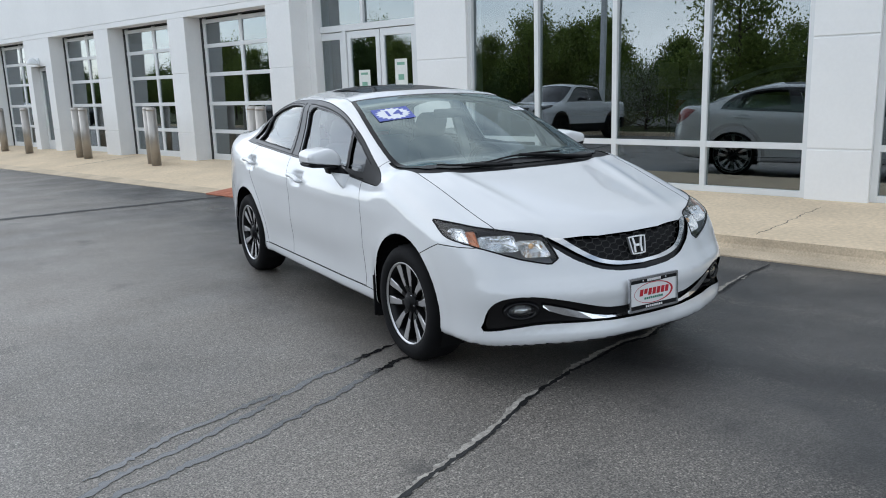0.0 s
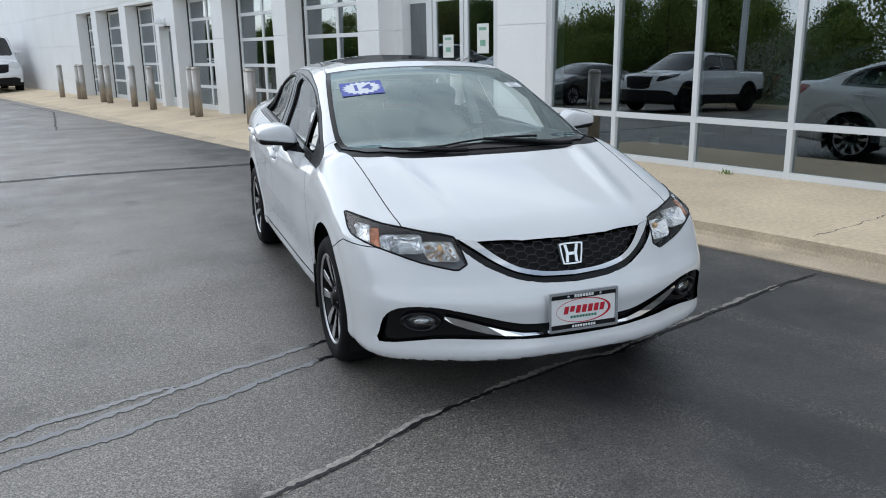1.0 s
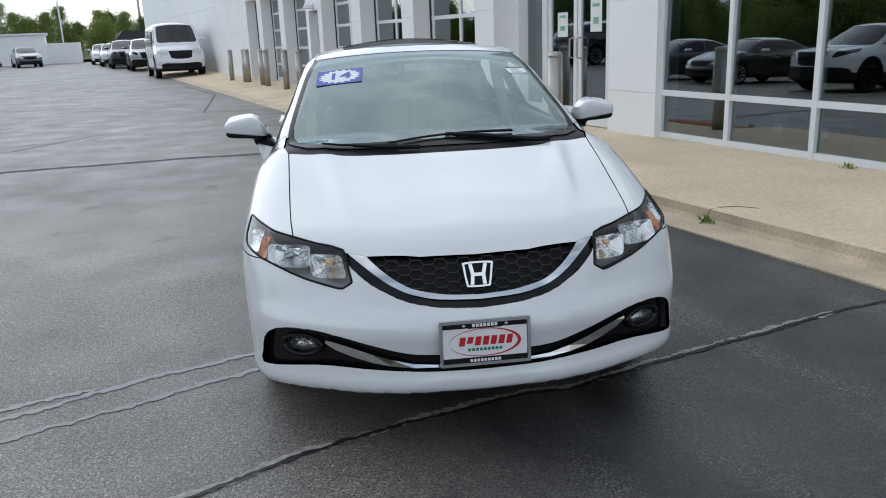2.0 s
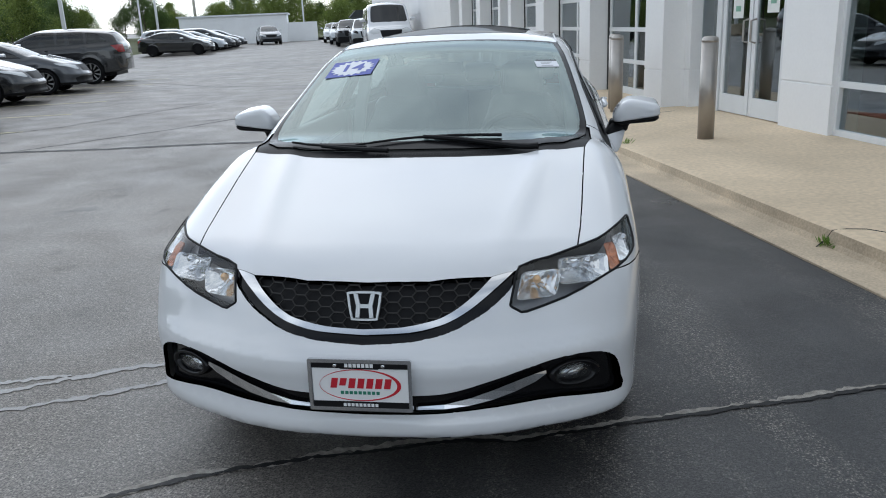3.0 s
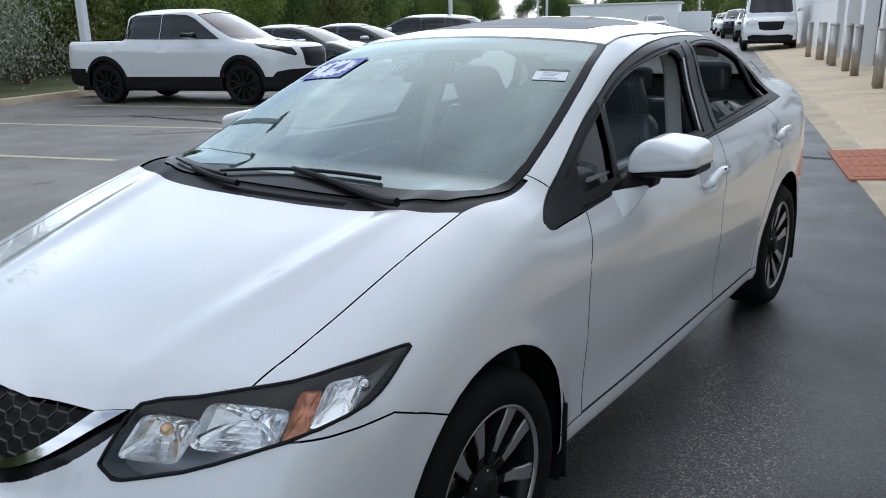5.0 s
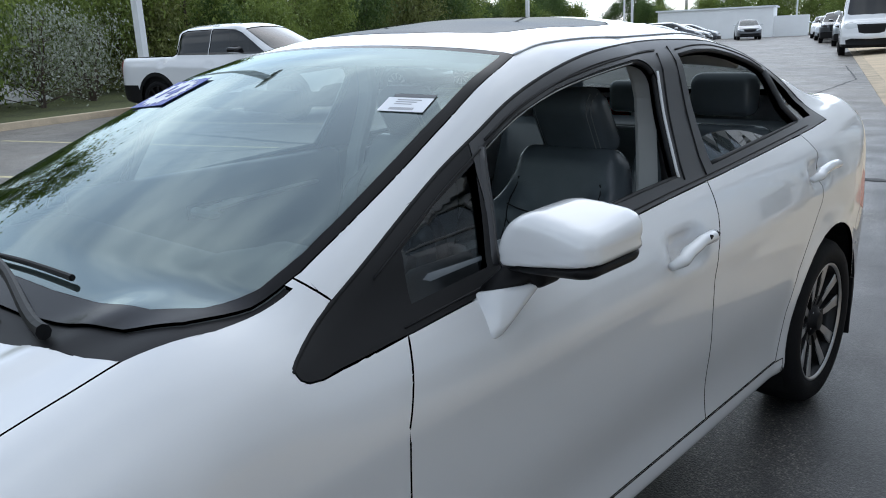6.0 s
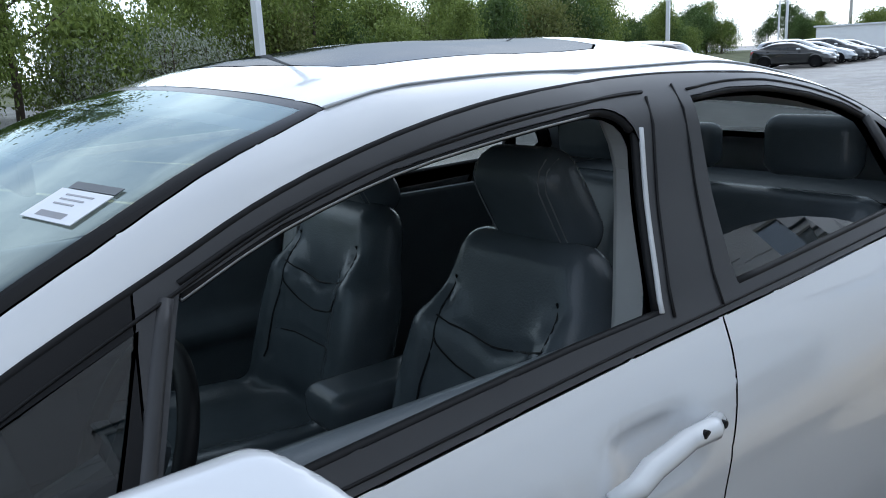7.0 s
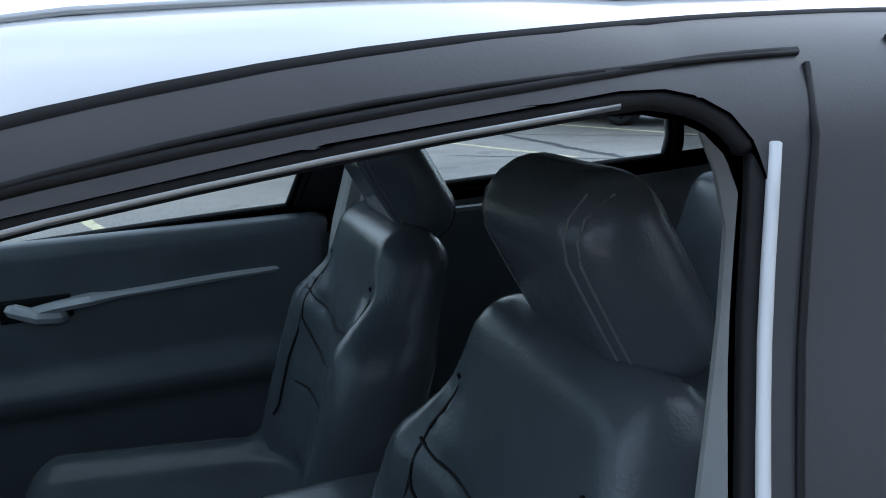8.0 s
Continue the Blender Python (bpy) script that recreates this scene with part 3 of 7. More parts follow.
pipe, pipe_cap = bollard_mesh()
for v, u in ((3.42, 3.78), (3.55, 6.84), (3.65, 7.2), (3.52, 10.25), (3.66, 10.66), (3.62, 13.35), (3.68, 13.85), (3.66, 16.6), (3.68, 18.2), (3.64, 20.4), (3.66, 21.15), (3.66, 23.4), (3.64, 23.8), (3.5, 25.6)):
    z = ramp(v, u, 0.13)
    b = thing("bollard", SITE @ Matrix.Translation((v, u, z)), "brushed steel pipe bollard standing on the concrete walk", "bollard", "bollards before the building")
    part("post", pipe, None, b)
    part("cap", pipe_cap, None, b)

# rooms behind the glass, their dimness put into the surface colour
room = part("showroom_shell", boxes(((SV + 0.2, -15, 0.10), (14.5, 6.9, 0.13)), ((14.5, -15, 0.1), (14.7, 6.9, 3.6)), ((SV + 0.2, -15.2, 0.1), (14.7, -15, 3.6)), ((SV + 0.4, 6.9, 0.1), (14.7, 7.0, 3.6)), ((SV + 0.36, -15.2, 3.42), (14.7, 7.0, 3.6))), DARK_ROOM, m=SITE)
tagged(room, "showroom walls, floor and ceiling, coloured near black for dimness", "room", kind="structure")
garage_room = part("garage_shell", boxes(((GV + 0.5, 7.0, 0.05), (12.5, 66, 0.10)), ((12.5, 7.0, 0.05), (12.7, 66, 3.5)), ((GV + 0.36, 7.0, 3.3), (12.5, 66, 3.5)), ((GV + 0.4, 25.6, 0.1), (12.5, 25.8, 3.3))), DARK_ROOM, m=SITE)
tagged(garage_room, "service hall behind the doors, coloured near black for dimness", "room", kind="structure")
part("building_roof", boxes(((GV + 0.1, 6.8, TOP - 0.2), (16, 66.0, TOP - 0.02)), ((SV + 0.1, -16, TOP - 0.2), (16, 6.79, TOP - 0.02)), ((15.7, -16, 0), (16, 66, TOP - 0.21)), ((SV + 0.36, -16, 0), (15.7, -15.7, TOP - 0.21)), ((GV + 0.36, 65.7, 0), (15.7, 66, TOP - 0.21))), WALL, building)


# ---- cars ----
class curve:
    """A smooth curve through the given (s, value) pairs, flat beyond the ends."""

    def __init__(self, pts):
        p = np.array(pts, float)
        self.s, self.v = p[:, 0], p[:, 1]
        dv = np.diff(self.v) / np.diff(self.s)
        self.m = np.empty(len(self.s))
        self.m[0], self.m[-1] = dv[0], dv[-1]
        for i in range(1, len(self.s) - 1):
            self.m[i] = 0.0 if dv[i - 1] * dv[i] <= 0 else 2 * dv[i - 1] * dv[i] / (dv[i - 1] + dv[i])

    def __call__(self, q):
        s, v, m = self.s, self.v, self.m
        q = np.clip(q, s[0], s[-1])
        i = np.clip(np.searchsorted(s, q) - 1, 0, len(s) - 2)
        h = s[i + 1] - s[i]
        u = (q - s[i]) / h
        return ((2 * u**3 - 3 * u**2 + 1) * v[i] + (u**3 - 2 * u**2 + u) * h * m[i]
                + (3 * u**2 - 2 * u**3) * v[i + 1] + (u**3 - u**2) * h * m[i + 1])


def smax(p, q, k):
    h = np.maximum(k - np.abs(p - q), 0) / k
    return np.maximum(p, q) + h * h * k * 0.25


def smin(p, q, k):
    return -smax(-p, -q, k)


def bell(q, c, w):
    return np.exp(-((q - c) / w) ** 2)


class SedanShape:
    """Signed field of a four-door saloon, front towards -y, wheels at y = -1.335 and 1.335; negative inside."""
    deck = curve([(-2.3, 0.66), (-2.14, 0.738), (-1.9, 0.820), (-1.6, 0.899), (-1.3, 0.968), (-1.1, 1.006), (-0.9, 0.965), (0.0, 0.995), (0.6, 1.03), (1.3, 1.075), (1.75, 1.105), (2.0, 1.10), (2.25, 1.075)])
    nose = curve([(0, -2.258), (0.2, -2.252), (0.4, -2.212), (0.55, -2.150), (0.66, -2.098), (0.75, -2.039), (0.82, -1.975), (0.87, -1.845), (0.90, -1.595)])
    nose_lean = curve([(0.15, 0.02), (0.235, -0.006), (0.29, -0.003), (0.325, 0.008), (0.36, 0.012), (0.42, 0.004), (0.46, -0.003), (0.49, 0.0), (0.525, 0.022), (0.56, 0.050), (0.65, 0.098), (0.74, 0.145), (0.85, 0.24)])
    tail = curve([(0, 2.30), (0.4, 2.28), (0.6, 2.22), (0.75, 2.10), (0.83, 1.92), (0.9, 1.5)])
    tail_lean = curve([(0.2, 0.10), (0.35, 0.0), (0.6, 0.0), (0.8, 0.03), (1.0, 0.06), (1.1, 0.10)])
    flank = curve([(0.15, -0.045), (0.24, -0.022), (0.33, -0.02), (0.45, -0.012), (0.6, 0.0), (0.72, 0.002), (0.84, -0.004), (0.95, -0.026), (1.05, -0.075), (1.15, -0.12)])
    plan = curve([(-2.2, 0.860), (-1.8, 0.880), (-1.335, 0.869), (-0.9, 0.866), (-0.4, 0.874), (0.5, 0.876), (1.335, 0.872), (2.2, 0.83)])
    sill = curve([(-2.3, 0.235), (-2.1, 0.235), (-1.8, 0.235), (-1.0, 0.215), (1.0, 0.225), (1.8, 0.26), (2.3, 0.33)])
    roof = curve([(-1.4, 1.39), (-0.25, 1.395), (0.0, 1.436), (0.35, 1.460), (0.7, 1.460), (1.1, 1.41), (1.5, 1.30)])
    screen = curve([(0.9, -1.40), (0.99, -1.205), (1.1, -0.96), (1.25, -0.61), (1.40, -0.22), (1.5, 0.05)])
    backlight = curve([(0.95, 2.15), (1.12, 1.83), (1.25, 1.53), (1.34, 1.27), (1.45, 0.9)])
    lean = curve([(0.85, 0.812), (1.0, 0.776), (1.18, 0.694), (1.37, 0.622), (1.5, 0.56)])
    narrow = curve([(-1.3, 0.012), (-0.4, 0.0), (0.6, 0.0), (1.0, 0.018), (1.4, 0.05), (1.9, 0.10)])

    def __call__(self, x, y, z):
        a = np.sqrt(x * x + 1e-6)
        side = a - self.plan(y) - self.flank(z)
        for c in (-1.335, 1.335):
            side = side - 0.010 * bell(np.hypot(y - c, z - 0.315), 0.37, 0.05) * (z > 0.1)
        side = side + 0.010 * bell(z, 0.40, 0.09) * bell(y, 0.0, 0.75) - 0.006 * bell(z - 0.03 * y, 0.80, 0.045) * bell(y, 0.3, 1.3)
        for c, q in ((0.18, 0.862), (1.19, 0.902)):
            side = side + 0.026 * np.exp(-((y - c) / 0.082) ** 4) * np.exp(-((z - q) / 0.044) ** 4)
        rear_rise = np.clip((y + 1.95) / 0.85, 0, 1)
        hood_crown = (0.075 - 0.079 * rear_rise * rear_rise * (3 - 2 * rear_rise)) * (a / 0.8) ** 2
        hood_line = 0.012 * bell(a - 0.42 - 0.16 * (y + 1.9), 0, 0.05) * bell(y, -1.5, 0.42)
        top = (z - self.deck(y) + hood_crown - hood_line) * 0.95
        swept = np.clip((a - 0.5) / 0.35, 0, 1)
        front = (self.nose(a) + self.nose_lean(z) * (1 - 0.58 * swept * swept) - y) * 0.93
        back = (y - self.tail(a) + self.tail_lean(z)) * 0.93
        low = self.sill(y) - z
        f = smax(side, top, 0.17)
        f = smax(f, front, 0.10)
        f = smax(f, back, 0.12)
        f = smax(f, low, 0.05)
        g = smax((self.screen(z) + 0.36 * a * a - y) * 0.40, z - self.roof(y) + (0.13 + 0.12 * np.clip((y + 0.15) / 0.5, 0, 1)) * a * a, 0.05)
        g = smax(g, (y - self.backlight(z) + 0.22 * a * a) * 0.42, 0.06)
        g = smax(g, (a - self.lean(z) + self.narrow(y)) * 0.94, 0.075)
        g = smax(g, 0.8 - z, 0.02)
        return smin(f, g, 0.05)


def skin(field, lo, hi, h):
    """Quads of the surface field = 0 (surface nets), pulled exactly onto it. Returns points and faces."""
    ax = [np.arange(a, b + h, h) for a, b in zip(lo, hi)]
    g = np.meshgrid(*ax, indexing="ij")
    val = field(*g)
    inside = val < 0
    n0, n1, n2 = val.shape
    total = np.zeros((n0 - 1, n1 - 1, n2 - 1, 3))
    count = np.zeros((n0 - 1, n1 - 1, n2 - 1))
    crossing = []
    for d in range(3):
        sl = [slice(None)] * 3
        sl[d] = slice(0, -1)
        sh = [slice(None)] * 3
        sh[d] = slice(1, None)
        v0, v1 = val[tuple(sl)], val[tuple(sh)]
        cross = (v0 < 0) != (v1 < 0)
        idx = np.argwhere(cross)
        crossing.append((idx, inside[tuple(sl)][cross]))
        t = v0[cross] / (v0[cross] - v1[cross])
        pos = idx.astype(float)
        pos[:, d] += t
        e, f = [k for k in range(3) if k != d]
        for de in (0, -1):
            for df in (0, -1):
                c = idx.copy()
                c[:, e] += de
                c[:, f] += df
                ok = (c >= 0).all(1) & (c < np.array(count.shape)).all(1)
                np.add.at(total, tuple(c[ok].T), pos[ok])
                np.add.at(count, tuple(c[ok].T), 1)
    used = count > 0
    number = np.full(count.shape, -1)
    number[used] = np.arange(used.sum())
    pts = total[used] / count[used][:, None] * h + np.array([a[0] for a in ax])
    faces = []
    for d, (idx, inner) in enumerate(crossing):
        e, f = [(1, 2), (2, 0), (0, 1)][d]
        quad = []
        for de, df in ((0, 0), (-1, 0), (-1, -1), (0, -1)):
            c = idx.copy()
            c[:, e] += de
            c[:, f] += df
            ok = (c >= 0).all(1) & (c < np.array(count.shape)).all(1)
            q = np.full(len(idx), -1)
            q[ok] = number[tuple(c[ok].T)]
            quad.append(q)
        quad = np.array(quad).T
        good = (quad >= 0).all(1)
        quad, inn = quad[good], inner[good]
        quad[~inn] = quad[~inn][:, ::-1]
        faces.append(quad)
    faces = np.concatenate(faces)
    for _ in range(4):
        gr = slope(field, pts)
        pts = pts - gr * (field(*pts.T) / np.maximum((gr**2).sum(1), 0.05))[:, None]
    return pts, faces


def slope(field, p, e=0.002):
    n = len(p)
    q = np.repeat(p[None], 6, 0)
    for k in range(3):
        q[2 * k, :, k] += e
        q[2 * k + 1, :, k] -= e
    f = field(*q.reshape(-1, 3).T).reshape(6, n)
    return np.stack([(f[2 * k] - f[2 * k + 1]) / (2 * e) for k in range(3)], 1)


# ---- cutting a body into panels ----
SIDE, FRONT, TOPVIEW, CORNER = ((0, 1, 0), (0, 0, 1)), ((1, 0, 0), (0, 0, 1)), ((1, 0, 0), (0, 1, 0)), ((0.70711, 0.70711, 0), (0, 0, 1))


def inside_outline(poly, u, v):
    hit = False
    n = len(poly)
    for i in range(n):
        (x0, y0), (x1, y1) = poly[i], poly[(i + 1) % n]
        if (y0 > v) != (y1 > v) and u < (x1 - x0) * (v - y0) / (y1 - y0) + x0:
            hit = not hit
    return hit


class Body:
    """Half a car body (x >= 0) that outlines cut into tagged panels."""

    def __init__(self, field, lo, hi, h):
        self.field = field
        pts, faces = skin(field, (-1.5 * h, lo[1], lo[2]), hi, h)
        me = bpy.data.meshes.new("half_body")
        me.from_pydata(pts.tolist(), [], faces.tolist())
        self.bm = bmesh.new()
        self.bm.from_mesh(me)
        bpy.data.meshes.remove(me)
        geom = list(self.bm.verts) + list(self.bm.edges) + list(self.bm.faces)
        bmesh.ops.bisect_plane(self.bm, geom=geom, dist=1e-4, plane_co=(0, 0, 0), plane_no=(-1, 0, 0), clear_outer=True)
        for v in self.bm.verts:
            if abs(v.co.x) < 2e-4:
                v.co.x = 0
        self.tag = self.bm.faces.layers.int.new("panel")

    def cut(self, tag, view, poly, region=lambda c, n: True):
        """Scores the outline into the surface where region holds, and tags the faces within it."""
        au, av = Vector(view[0]), Vector(view[1])
        us, vs = [p[0] for p in poly], [p[1] for p in poly]
        u0, u1, v0, v1 = min(us), max(us), min(vs), max(vs)

        pad = 0.09
        cache = {}

        def bounds(f):
            if f not in cache:
                a = [v.co.dot(au) for v in f.verts]
                b = [v.co.dot(av) for v in f.verts]
                cache[f] = (min(a), max(a), min(b), max(b))
            return cache[f]

        near = []
        for f in self.bm.faces:
            c = f.verts[0].co
            if u0 - pad < c.dot(au) < u1 + pad and v0 - pad < c.dot(av) < v1 + pad and region(f.calc_center_median(), f.normal):
                near.append(f)
        for i in range(len(poly)):
            p, q = poly[i], poly[(i + 1) % len(poly)]
            if math.hypot(q[0] - p[0], q[1] - p[1]) < 1e-6:
                continue
            e0, e1, g0, g1 = min(p[0], q[0]), max(p[0], q[0]), min(p[1], q[1]), max(p[1], q[1])
            near = [f for f in near if f.is_valid]
            hit = []
            for f in near:
                a0, a1, b0, b1 = bounds(f)
                if a1 >= e0 and a0 <= e1 and b1 >= g0 and b0 <= g1:
                    hit.append(f)
            if not hit:
                continue
            normal = au * (q[1] - p[1]) - av * (q[0] - p[0])
            geom = set(hit)
            for f in hit:
                geom.update(f.edges)
                geom.update(f.verts)
            kept = set(near) - set(hit)
            made = bmesh.ops.bisect_plane(self.bm, geom=list(geom), dist=1e-5, plane_co=au * p[0] + av * p[1], plane_no=normal.normalized())
            near = list(kept) + [g for g in made["geom"] if isinstance(g, bmesh.types.BMFace)]
        n = 0
        for f in near:
            if f.is_valid:
                c = f.calc_center_median()
                if inside_outline(poly, c.dot(au), c.dot(av)):
                    f[self.tag] = tag
                    n += 1
        return n

    def faces(self, tag):
        return [f for f in self.bm.faces if f[self.tag] == tag]


def panel_mesh(name, body, tag, mat, inset=0.0022, depth=0.014, offset=0.0, side=0, flip=False):
    """A panel as a plate: its face follows the body's own curvature; its rim is turned in. side 0: both halves welded."""
    faces = body.faces(tag)
    ids, pos, poly = {}, [], []
    for f in faces:
        row = []
        for v in f.verts:
            if v.index not in ids:
                ids[v.index] = len(pos)
                pos.append(v.co[:])
            row.append(ids[v.index])
        poly.append(row)
    pos = np.array(pos)
    grad = slope(body.field, pos)
    grad /= np.maximum(np.linalg.norm(grad, axis=1), 1e-6)[:, None]
    count = {}
    for row in poly:
        for a, b in zip(row, row[1:] + row[:1]):
            count[frozenset((a, b))] = count.get(frozenset((a, b)), 0) + 1
    rim, push = [], np.zeros_like(pos)
    for row in poly:
        mid = pos[row].mean(0)
        for a, b in zip(row, row[1:] + row[:1]):
            if count[frozenset((a, b))] == 1 and not (abs(pos[a][0]) < 1e-4 and abs(pos[b][0]) < 1e-4):
                rim.append((a, b))
                way = pos[b] - pos[a]
                inn = np.cross((grad[a] + grad[b]) / 2, way)
                size = np.linalg.norm(inn)
                if size > 1e-9:
                    push[a] += inn / size
                    push[b] += inn / size
    size = np.linalg.norm(push, axis=1)
    moved = size > 0.2
    push[moved] /= size[moved][:, None]
    on_axis = np.abs(pos[:, 0]) < 1e-4
    push[on_axis, 0] = 0
    pos = pos + push * inset * moved[:, None] + grad * offset
    verts, normals, polys, loops = [list(p) for p in pos], grad, list(poly), []
    for row in poly:
        loops += [tuple(grad[k]) for k in row]
    deep = {}
    for a, b in rim:
        for k in (a, b):
            if k not in deep:
                deep[k] = len(verts)
                verts.append(list(pos[k] - grad[k] * depth))
        polys.append([b, a, deep[a], deep[b]])
        way = np.cross(pos[a] - pos[b], grad[a])
        nrm = tuple(way / max(np.linalg.norm(way), 1e-9))
        loops += [nrm] * 4

    def mirrored(vs, ps, ls, weld):
        remap, out = {}, list(vs) if weld else []
        for i, v in enumerate(vs):
            if weld and abs(v[0]) < 1e-4:
                remap[i] = i
            else:
                remap[i] = len(out)
                out.append([-v[0], v[1], v[2]])
        np_, nl, k = [], [], 0
        for row in ps:
            np_.append([remap[i] for i in reversed(row)])
            nl += [(-x, y, z) for x, y, z in reversed(ls[k:k + len(row)])]
            k += len(row)
        return out, np_, nl

    if side == 0:
        verts2, p2, l2 = mirrored(verts, polys, loops, True)
        verts, polys, loops = verts2, polys + p2, loops + l2
    elif side < 0:
        verts, polys, loops = mirrored(verts, polys, loops, False)
    me = bpy.data.meshes.new(name)
    me.from_pydata(verts, [], polys)
    me.materials.append(mat)
    me.polygons.foreach_set("use_smooth", [True] * len(me.polygons))
    if len(me.loops) == len(loops):
        me.normals_split_custom_set(loops)
    return me


def on_body(field, point, way, reach=1.2):
    """The first place where a ray meets the body, and the surface's normal."""
    p, w = np.array(point, float), np.array(way, float)
    w /= np.linalg.norm(w)
    a, b = 0.0, reach
    for n in (160, 24, 12):
        s = np.linspace(a, b, n)
        f = field(*(p + s[:, None] * w).T)
        k = max(int(np.argmax(f < 0)), 1) if (f < 0).any() else n - 1
        a, b = s[k - 1], s[k]
    at = p + b * w
    n = slope(field, at[None])[0]
    return Vector(at), Vector(n).normalized()


def side_point(field, y, z, out=0.0, s=1):
    p, n = on_body(field, (1.1, y, z), (-1, 0, 0))
    q = p + n * out
    return Vector((q.x * s, q.y, q.z))


def front_point(field, x, z, out=0.0):
    p, n = on_body(field, (x, -2.6, z), (0, 1, 0), 1.6)
    return p + n * out


def top_point(field, x, y, out=0.0):
    p, n = on_body(field, (x, y, 1.7), (0, 0, -1), 1.5)
    return p + n * out


def frame_at(field, x, y, twist=0.0, out=0.004):
    """A pose that lies flat on the body's top at (x, y): local x across, local y up the slope."""
    p, n = on_body(field, (x, y, 1.7), (0, 0, -1), 1.5)
    ax = Vector((1, 0, 0))
    ay = n.cross(ax).normalized()
    ax = ay.cross(n).normalized()
    m = Matrix((ax, ay, n)).transposed().to_4x4()
    return Matrix.Translation(p + n * out) @ m @ pose(0, 0, 0, 0, 0, twist)


def rounded(p, centre, half, r, tilt=0.0):
    """Signed field of a rounded box, leaning back by tilt about x."""
    x, y, z = p[0] - centre[0], p[1] - centre[1], p[2] - centre[2]
    c, s = math.cos(tilt), math.sin(tilt)
    y, z = c * y + s * z, -s * y + c * z
    q = [np.abs(v) - hv + r for v, hv in zip((x, y, z), half)]
    out = np.sqrt(sum(np.maximum(v, 0) ** 2 for v in q))
    return out + np.minimum(np.maximum(np.maximum(q[0], q[1]), q[2]), 0) - r


def solid(name, field, lo, hi, h, mat):
    """A smooth mesh of a closed field."""
    pts, faces = skin(field, lo, hi, h)
    me = bpy.data.meshes.new(name)
    me.from_pydata(pts.tolist(), [], faces.tolist())
    me.materials.append(mat)
    me.polygons.foreach_set("use_smooth", [True] * len(me.polygons))
    return me


# ---- wheels ----
ALLOY = material("machined_alloy", (0.52, 0.52, 0.53), 0.32, metal=0.85, vary=0.03, scale=20)
DARK_ALLOY = material("dark_alloy", (0.016, 0.016, 0.017), 0.4, metal=0.6, vary=0.05, scale=20)


def wheel_meshes(radius=0.315, width=0.215, rim=0.222, spokes=10, face=None, body=None):
    """Meshes of one wheel, axis along local x, outside towards +x."""
    face, body = face or ALLOY, body or DARK_ALLOY
    w = width / 2
    turn = pose(0, 0, 0, 0, 90, 0)
    tyre = lathe(bmesh.new(), [(rim, -w), (radius - 0.03, -w - 0.004), (radius - 0.008, -w + 0.02), (radius, -w + 0.05), (radius, w - 0.05), (radius - 0.008, w - 0.02), (radius - 0.03, w + 0.003), (radius - 0.06, w + 0.006), (rim + 0.006, w - 0.002), (rim - 0.004, w - 0.014)], 56, turn, False)
    barrel = lathe(bmesh.new(), [(rim, w - 0.014), (rim - 0.012, w - 0.024), (rim - 0.02, w - 0.05), (rim - 0.028, -w + 0.04), (rim - 0.005, -w)], 56, turn, False)
    back = lathe(bmesh.new(), [(rim - 0.03, -0.01), (0.02, -0.012)], 40, turn, True)
    lip = lathe(bmesh.new(), [(rim - 0.001, w - 0.012), (rim + 0.003, w - 0.006), (rim - 0.003, w - 0.004), (rim - 0.009, w - 0.013)], 56, turn, False)
    disc = lathe(bmesh.new(), [(0.145, 0.0), (0.145, 0.016), (0.06, 0.018), (0.06, 0.03)], 40, turn @ Matrix.Translation((0, 0, -0.02)), True)
    hub = lathe(bmesh.new(), [(0.062, w - 0.06), (0.058, w - 0.032), (0.036, w - 0.022), (0.034, w - 0.014), (0.0301, w - 0.012)], 30, turn, True)

    def bar(r0, r1, half0, half1, x0, x1, bend, thick):
        bm = bmesh.new()
        rows = []
        for k in range(5):
            t = k / 4
            r = r0 + (r1 - r0) * t
            off = bend * math.sin(math.pi * min(t * 1.25, 1)) * (1 - 0.2 * t)
            hw = half0 + (half1 - half0) * t
            x = x0 + (x1 - x0) * (t ** 0.8)
            rows.append([bm.verts.new((x, off - hw, r)), bm.verts.new((x, off + hw, r)), bm.verts.new((x - thick, off + hw * 1.25, r)), bm.verts.new((x - thick, off - hw * 1.25, r))])
        for p, q in zip(rows, rows[1:]):
            for k in range(4):
                bm.faces.new((p[k], p[(k + 1) % 4], q[(k + 1) % 4], q[k]))
        bm.faces.new(rows[-1])
        bm.faces.new(list(reversed(rows[0])))
        bmesh.ops.recalc_face_normals(bm, faces=bm.faces)
        return bm

    spoke = bar(0.045, rim - 0.006, 0.011, 0.0215, w - 0.040, w - 0.018, 0.006, 0.034)
    cap = bar(0.060, rim - 0.010, 0.0085, 0.0195, w - 0.0385, w - 0.0165, 0.006, 0.003)
    return {"tyre": mesh_of("tyre", tyre, TYRE, True), "rim": mesh_of("rim", barrel, body, True), "rim_back": mesh_of("rim_back", back, BLACK), "rim_lip": mesh_of("rim_lip", lip, face, True),
            "brake_disc": mesh_of("brake_disc", disc, STEEL, True), "hub_cap": mesh_of("hub_cap", hub, BLACK, True), "spoke": mesh_of("spoke", spoke, body), "spoke_face": mesh_of("spoke_face", cap, face), "count": spokes}


NUT = mesh_of("wheel_nut", lathe(bmesh.new(), [(0.009, 0), (0.009, 0.014), (0.005, 0.018)], 6, pose(0, 0, 0, 0, 90, 0)), CHROME)


